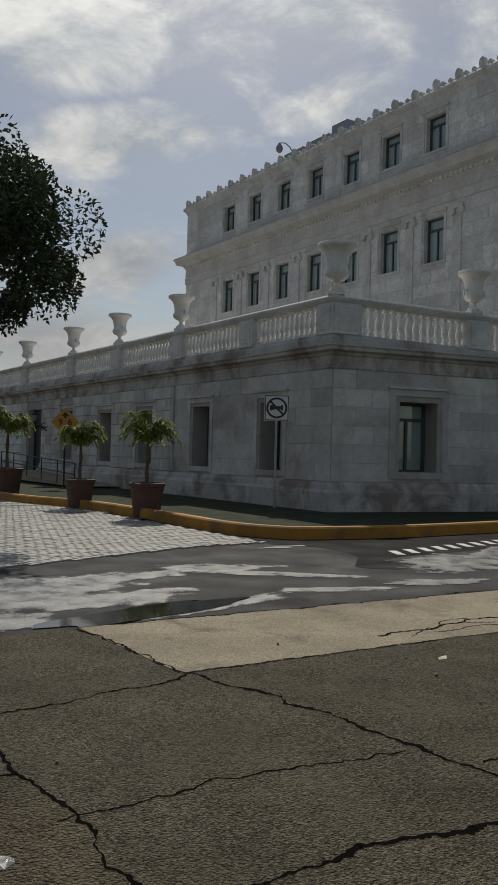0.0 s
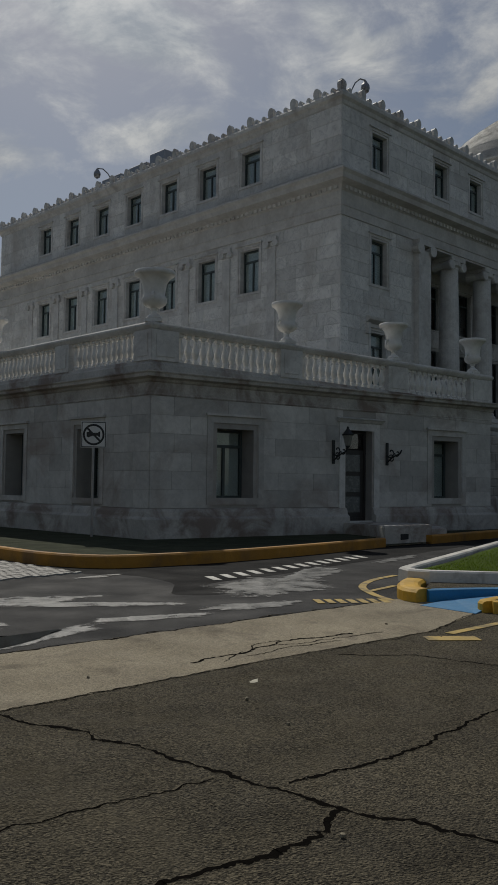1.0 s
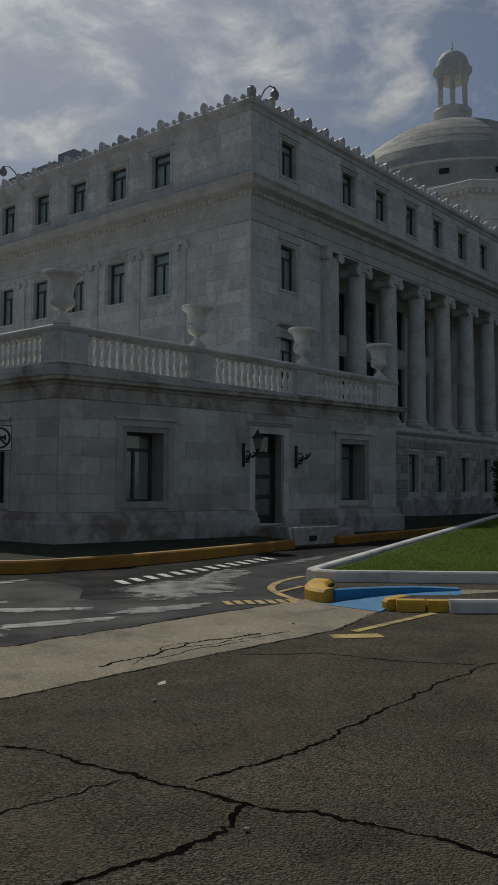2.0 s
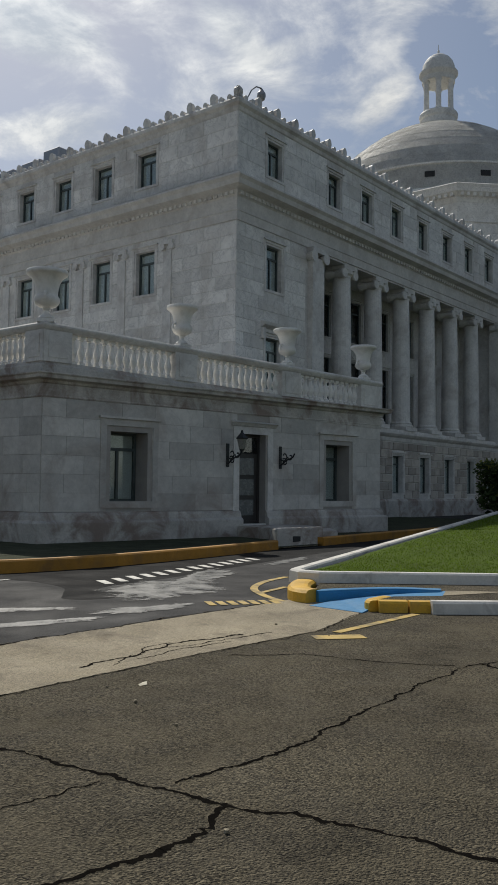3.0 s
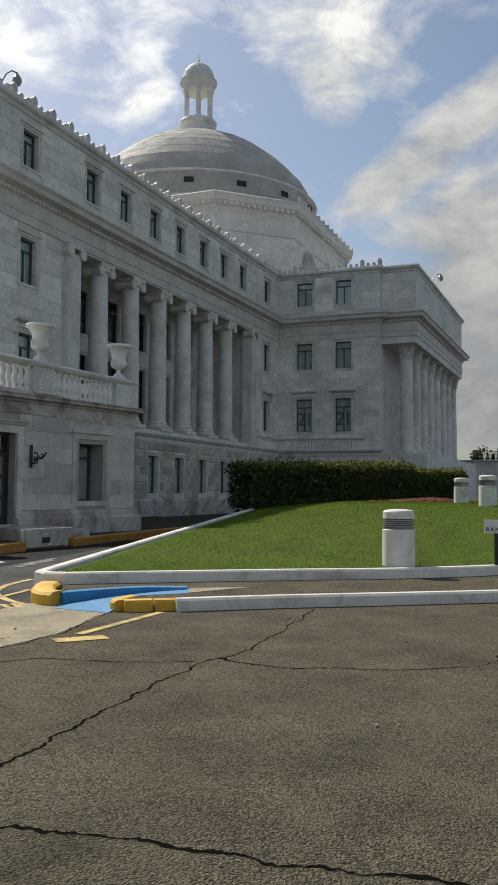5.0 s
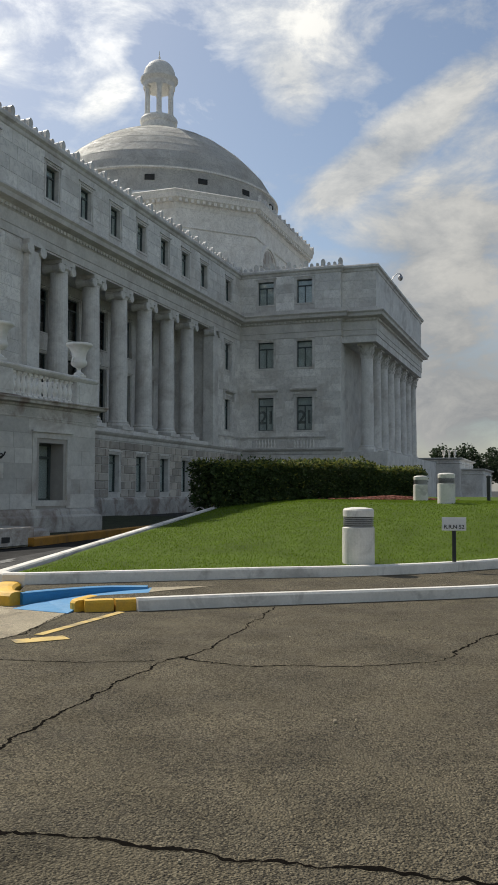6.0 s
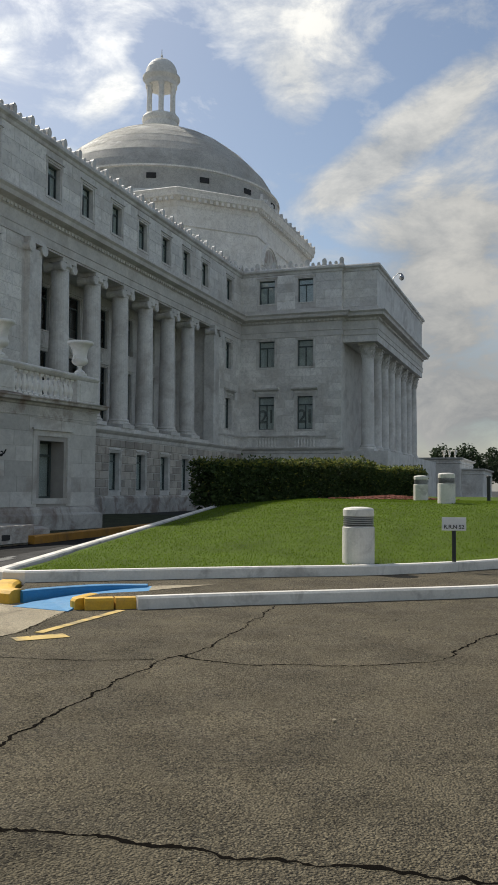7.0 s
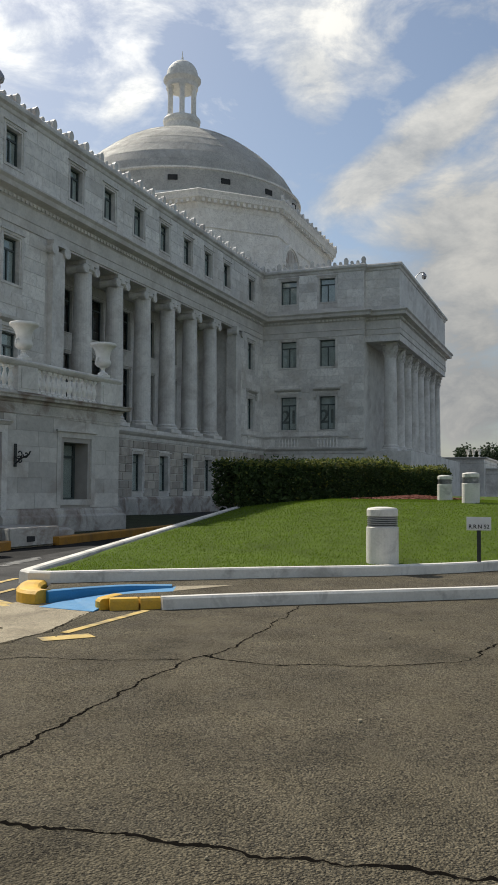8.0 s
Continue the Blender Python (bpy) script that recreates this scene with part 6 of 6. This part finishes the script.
for _ in range(1500):
    x, y = 22.0 + chip_rng.gauss(0, 1.0), -12.2 + chip_rng.gauss(0, 1.0)
    k = 1 - min(1.0, math.hypot(x - 22.0, y + 12.2) / 2.0)
    q = Matrix.Translation((x, y, lawn_z(x, y) + 0.04 + 0.14 * k)) @ Matrix.Rotation(chip_rng.uniform(0, 6.3), 4, "Z") @ Matrix.Rotation(chip_rng.uniform(-0.9, 0.9), 4, "X")
    box(bm, -0.05, 0.05, -0.02, 0.02, -0.008, 0.012, q)
tagged(part("bark_chips", bm, MULCH_CHIP, planting_bed, "loose red bark chips"), kind="stuff")


# ---------------------------------------------------------------- far terrace wall, roof floodlights
far_wall = thing("forecourt_wall", "pale stone terrace wall beside the portico", "wall")
for x0, x1, y0, y1, z1 in ((84.0, 100.0, -8.5, 2.0, 5.3), (86.0, 100.0, -10.8, -8.51, 4.1)):
    bm = bmesh.new()
    sweep(bm, [(x0, y1), (x0, y0), (x1, y0), (x1, y1)], [(0.25, -0.1), (0.25, 0.5), (0.12, 0.6), (0.0, 0.65), (0.0, z1 - 0.7), (0.08, z1 - 0.62), (0.0, z1 - 0.5), (0.0, z1 - 0.25), (0.3, z1 - 0.12), (0.32, z1), (-0.6, z1)])
    box(bm, x0 + 0.3, x1 - 0.3, y0 + 0.3, y1, z1 - 0.2, z1 - 0.02)
    part("wall_block", bm, MARBLE, far_wall)
for y in (-6.67, -7.29, -7.92):
    copy_thing(first_urn, pose(84.7, y, 5.3) @ Matrix.Diagonal((0.42, 0.42, 0.6, 1)))


def far_tree(at, radius, tall, seed):
    rng = random.Random(seed)
    top = thing("tree", "broad dark green tree beyond the terrace wall", "tree", at, 0, "trees beyond the wall")
    bm = bmesh.new()
    tube(bm, [(0, 0, -0.1), (0.1, 0.1, tall * 0.35), (0.0, 0.2, tall * 0.6)], [0.3, 0.22, 0.12], 8)
    for k in range(7):
        a = k * 0.9 + rng.random()
        tube(bm, [(0.05, 0.1, tall * 0.38), (radius * 0.4 * math.cos(a), radius * 0.4 * math.sin(a), tall * 0.6), (radius * 0.75 * math.cos(a), radius * 0.75 * math.sin(a), tall * rng.uniform(0.62, 0.85))], [0.14, 0.08, 0.03], 6)
    part("trunk", bm, BARK, top)
    bm = bmesh.new()
    clumps = [(Vector((rng.uniform(-1, 1) * radius * 0.75, rng.uniform(-1, 1) * radius * 0.75, tall * rng.uniform(0.45, 0.86))), radius * rng.uniform(0.25, 0.42)) for _ in range(22)]
    for c, r in clumps:
        for _ in range(170):
            d = Vector((rng.gauss(0, 1), rng.gauss(0, 1), rng.gauss(0, 0.8))).normalized()
            leaf_quads(bm, c + d * r * rng.uniform(0.6, 1.08), d, rng.uniform(0.35, 0.6), rng, 0.7)
    part("crown", bm, TREE_LEAF, top, "uneven crown of small dark leaves")
    return top


far_tree((132.0, -2.2, 0.0), 3.6, 9.4, 5)
far_tree((136.0, -7.6, 0.0), 4.2, 9.0, 6)
far_tree((138.0, -12.2, 0.0), 4.0, 8.2, 7)


def floodlight(at, turn, label):
    top = thing("roof_floodlight", label, "floodlight", at, turn)
    bm = bmesh.new()
    tube(bm, [(0, 0, 0), (0.05, 0, 0.5), (0.3, 0, 0.95), (0.6, 0, 1.22), (0.95, 0, 1.25)], 0.035, 8)
    part("pole", bm, METAL, top)
    bm = bmesh.new()
    lathe(bm, [(0.06, 1.22), (0.12, 1.12), (0.2, 1.0), (0.22, 0.86), (0.17, 0.7), (0.06, 0.62)], 14, (0.95, 0, 0))
    part("lamp_head", bm, METAL, top, "grey bell-shaped lamp head")
    return top


fl = floodlight((16.05, 5.95, ZP - 0.02), -8, "grey floodlight on a curved pole at the roof corner")
copy_thing(fl, pose(15.5, 24.0, ZP - 0.02, 0, 0, 140))
copy_thing(fl, pose(60.0, PY + 0.4, ZP - 0.02, 0, 0, -60))
for k, (y0, y1, h) in enumerate(((19.2, 20.6, 1.25), (20.9, 22.6, 0.95), (23.4, 25.4, 0.9), (25.6, 27.4, 0.7))):
    bm = bmesh.new()
    bevel_box(bm, 15.65, 17.2, y0, y1, ZP - 0.4, ZP + h, 0.06)
    part("roof_plant", bm, METAL, capitol, "low grey plant box on the roof")
# balcony rails below the lower windows of the wing
bm = bmesh.new()
sweep(bm, [(46.2, BY), (WX, BY), (WX, WY + 1.2)], [(0.0, 5.72), (0.1, 5.74), (0.14, 5.82), (0.14, 5.88), (0.0, 5.9)])
part("balcony_rail", bm, MARBLE, capitol, "thin marble balcony rail")
for y0, y1 in ((2.5, 4.3), (-0.75, 1.05)):
    for k in range(7):
        shared("baluster", BALUSTER, capitol, Matrix.Translation((WX - 0.05, y0 + (y1 - y0) * (k + 0.5) / 7, 4.96)) @ Matrix.Diagonal((0.8, 0.8, 0.92, 1)))

for k in range(7):
    shared("baluster", BALUSTER, capitol, Matrix.Translation((47.75 + 1.7 * (k + 0.5) / 7, BY - 0.05, 4.96)) @ Matrix.Diagonal((0.8, 0.8, 0.92, 1)))
# lunette in the front of the dome base
bm = bmesh.new()
n_arc = 24
arc = [radians(180 * i / n_arc) for i in range(n_arc + 1)]
for a0, a1 in zip(arc, arc[1:]):
    vs = [[bm.verts.new((61.4 + r * math.cos(t), y, 22.1 + r * math.sin(t))) for r, y in ((2.15, CY - A - 0.02), (2.15, CY - A - 0.16), (2.45, CY - A - 0.2), (2.6, CY - A - 0.02))] for t in (a0, a1)]
    for q in range(3):
        bm.faces.new((vs[0][q], vs[0][q + 1], vs[1][q + 1], vs[1][q]))
part("lunette_arch", bm, DOME_STONE, dome_base, "moulded half-round arch")
bm = bmesh.new()
bm.faces.new([bm.verts.new((61.4 + 2.0 * math.cos(t), CY - A - 0.03, 22.1 + 2.0 * math.sin(t))) for t in arc])
part("lunette_panel", bm, STAINED, dome_base, "dark stained half-round panel")

# ---------------------------------------------------------------- ashlar facing of the main building
stone_rng = random.Random(17)
bm = bmesh.new()
L0, L1 = (BX, FAR_Y), (BX, BY)


def grow(holes, k=0.2):
    return [(a - k, b + k, c - k * 0.4, d + k + 0.08) for a, b, c, d in holes]


facing(bm, L0, L1, courses(L0, L1, ZL - 0.4, 13.8, 0.62, 1.5, grow(left_holes), stone_rng), 0.02, 0.005, 0.016)
facing(bm, L0, L1, courses(L0, L1, 16.12, 18.95, 0.7, 1.6, grow(left_holes), stone_rng), 0.02, 0.005, 0.016)
F0, F1 = (BX, BY), (WX, BY)
gap = [(20.6 - BX, 46.0 - BX, ZL, ZA + 0.1)]
facing(bm, F0, F1, courses(F0, F1, ZL + 0.01, 13.8, 0.62, 1.4, grow(ends) + gap, stone_rng), 0.02, 0.005, 0.016)
facing(bm, F0, F1, courses(F0, F1, 16.12, 18.95, 0.7, 1.7, grow(front_holes), stone_rng), 0.02, 0.005, 0.016)
facing(bm, (WX, BY), (WX, WY), courses((WX, BY), (WX, WY), ZL + 0.01, 13.8, 0.62, 1.3, grow(wing_holes), stone_rng), 0.02, 0.005, 0.016)
facing(bm, (WX, BY), (WX, WY), courses((WX, BY), (WX, WY), 16.12, 18.95, 0.7, 1.4, grow(wing_holes), stone_rng), 0.02, 0.005, 0.016)
facing(bm, (PX, WY), (PX, PY), courses((PX, WY), (PX, PY), 16.12, 18.95, 0.7, 1.4, (), stone_rng), 0.02, 0.005, 0.016)
ob = part("marble_facing", bm, MARBLE_FACING, capitol, "large veined marble facing slabs")
tagged(ob, kind="stuff")
bm = bmesh.new()
facing(bm, G0, G1, courses(G0, G1, 1.1, ZL - 0.56, 0.48, 0.95, grow(low, 0.12), stone_rng), 0.06, 0.012, 0.03)
ob = part("rusticated_facing", bm, MARBLE_RUST, capitol, "rough bevelled grey stone blocks")
tagged(ob, kind="stuff")
# drum and dome base facing
bm = bmesh.new()
for i in (0, 1, 2, 3):
    p0, p1 = octo[i], octo[(i + 1) % 8]
    facing(bm, p0, p1, courses(p0, p1, ZP, 24.25, 0.8, 1.8, (), stone_rng), 0.02, 0.006, 0.02)
tagged(part("dome_base_facing", bm, DOME_STONE, capitol, "weathered marble courses of the dome base"), kind="stuff")

# ---------------------------------------------------------------- forecourt pavers
pv, pf = [], []
pr = random.Random(8)
W, D = 0.22, 0.11
turn = Matrix.Rotation(radians(28), 2)


def in_plaza(x, y):
    if y > 14 or x < -13.2:
        return False
    edge = -6.2 if y < 3 else -6.2 - (y - 3) * 0.2
    if x > edge - 0.02:
        return False
    if y < -5.6:
        return y > -5.9 - max(0.0, -7.7 - x) * 0.37 - 0.3 + 0.1 * (x + 7.7) * (x > -7.7)
    return True


bm = bmesh.new()
pu = [bm.verts.new((a, b, 0)) for a, b in ((0.006, 0.006), (W - 0.006, 0.006), (W - 0.006, D - 0.006), (0.006, D - 0.006))]
pt = [bm.verts.new((a, b, 1)) for a, b in ((0.012, 0.012), (W - 0.012, 0.012), (W - 0.012, D - 0.012), (0.012, D - 0.012))]
bm.faces.new(pt)
for k in range(4):
    bm.faces.new((pu[k], pu[(k + 1) % 4], pt[(k + 1) % 4], pt[k]))
PAVER_UNIT = bpy.data.meshes.new("paver")
bm.to_mesh(PAVER_UNIT)
bm.free()
PAVER_UNIT.materials.append(PAVER_NEAR)
near_count = 0
for r in range(-150, 150):
    for c in range(-90, 90):
        u, v = (c + 0.5 * (r % 2)) * W, r * D
        q = turn @ Vector((u, v)) + Vector((-9, 2))
        if not in_plaza(q.x, q.y):
            continue
        h = 0.018 + pr.uniform(0, 0.007)
        if q.y < -4.2 and -9.5 < q.x and near_count < 300:
            near_count += 1
            shared("paver", PAVER_UNIT, plaza, Matrix.Translation((q.x, q.y, 0.003)) @ Matrix.Rotation(radians(28), 4, "Z") @ Matrix.Diagonal((1, 1, h, 1)))
            continue
        base = len(pv)
        corners = ((u + 0.006, v + 0.006), (u + W - 0.006, v + 0.006), (u + W - 0.006, v + D - 0.006), (u + 0.006, v + D - 0.006))
        for z, inset in ((0.003, 0.0), (h, 0.006)):
            for k, (a, b) in enumerate(corners):
                w = turn @ Vector((a + inset * (1 if k in (0, 3) else -1), b + inset * (1 if k < 2 else -1))) + Vector((-9, 2))
                pv.append((w.x, w.y, z + pr.uniform(-0.002, 0.002) * (z > 0.01)))
        pf += [(base + 4, base + 5, base + 6, base + 7)] + [(base + k, base + (k + 1) % 4, base + 4 + (k + 1) % 4, base + 4 + k) for k in range(4)]
me = bpy.data.meshes.new("pavers")
me.from_pydata(pv, [], pf)
me.materials.append(PAVER)
tagged(new("pavers", me), "small pale grey concrete pavers laid in running bond", "pavers", kind="stuff")

# ---------------------------------------------------------------- grass blades
gv, gf = [], []
gr = random.Random(5)
count = 0
while count < 70000:
    x = -3.1 + 24 * gr.random() ** 1.7
    y = gr.uniform(-22, -5.5)
    top_y = EDGE_A[1] + (x - EDGE_A[0]) * (EDGE_B[1] - EDGE_A[1]) / (EDGE_B[0] - EDGE_A[0]) - 0.22
    if y > top_y:
        count += 0.05
        continue
    lo = None
    for (xa, ya), (xb, yb) in zip(LAWN_FRONT, LAWN_FRONT[1:]):
        if xa <= x <= xb:
            lo = ya + (yb - ya) * (x - xa) / (xb - xa) + 0.2
            break
    if lo is None or y < lo:
        count += 0.05
        continue
    count += 1
    z = lawn_z(x, y)
    a, h, w = gr.uniform(0, 6.283), gr.uniform(0.016, 0.036), gr.uniform(0.006, 0.012) * (1 + max(0, x) * 0.06)
    lean = gr.uniform(0.0, 0.04)
    b = len(gv)
    ca, sa_ = math.cos(a), math.sin(a)
    gv += [(x - ca * w, y - sa_ * w, z - 0.005), (x + ca * w, y + sa_ * w, z - 0.005), (x + lean * sa_ + 0.002, y + lean * ca, z + h)]
    gf.append((b, b + 1, b + 2))
me = bpy.data.meshes.new("lawn_grass")
me.from_pydata(gv, [], gf)
me.materials.append(GRASS)
tagged(new("lawn_grass", me), "short dense bright green mown grass", "grass", kind="stuff")

# ---------------------------------------------------------------- marble blocks of the annex
UNIT = unit_block()
UNIT.materials.append(MARBLE_BLOCK)


def block_wall(p0, p1, blocks, proud, joint):
    m, _ = place(p0, p1)
    for a, b, c, d in blocks:
        if b - a < 0.05:
            continue
        shared("stone_block", UNIT, annex, m @ Matrix.Translation((a + joint, -0.001, c + joint)) @ Matrix.Diagonal((b - a - 2 * joint, proud, d - c - 2 * joint, 1)))


br = random.Random(23)
block_wall(T_CORNER, T_END, courses(T_CORNER, T_END, 0.885, ZT, 0.5, 1.45, [(a - 0.14, b + 0.14, c - 0.1, d + 0.2) for a, b, c, d in FRONT_HOLES], br), 0.02, 0.004)
LA, LB = (0.0, 9.3), (0.0, 0.0)
block_wall(LA, LB, courses(LA, LB, 0.885, ZT, 0.5, 1.35, [(a - left_u(9.3) - 0.14, b - left_u(9.3) + 0.14, c - 0.1, d + 0.2) for a, b, c, d in LEFT_HOLES], br), 0.02, 0.004)
LA, LB = (0.0, 27.0), (0.0, 9.5)
block_wall(LA, LB, courses(LA, LB, 0.885, ZT, 0.42, 0.8, [(a - left_u(27) - 0.14, b - left_u(27) + 0.14, c - 0.1, d + 0.2) for a, b, c, d in LEFT_HOLES], br), 0.06, 0.012)
bm = bmesh.new()
facing(bm, T_BACK, (0.0, 27.0), courses(T_BACK, (0.0, 27.0), 0.885, ZT, 0.42, 0.8, (), br), 0.06, 0.012, 0.01)
tagged(part("stone_facing", bm, MARBLE_FACING, annex, "far stone blocks of the side wall"), kind="stuff")
bm = bmesh.new()
box(bm, -0.1, 0.0, 9.28, 9.52, 0.88, ZT)
part("wall_strip", bm, STAINED, annex, "narrow dark-stained marble strip")
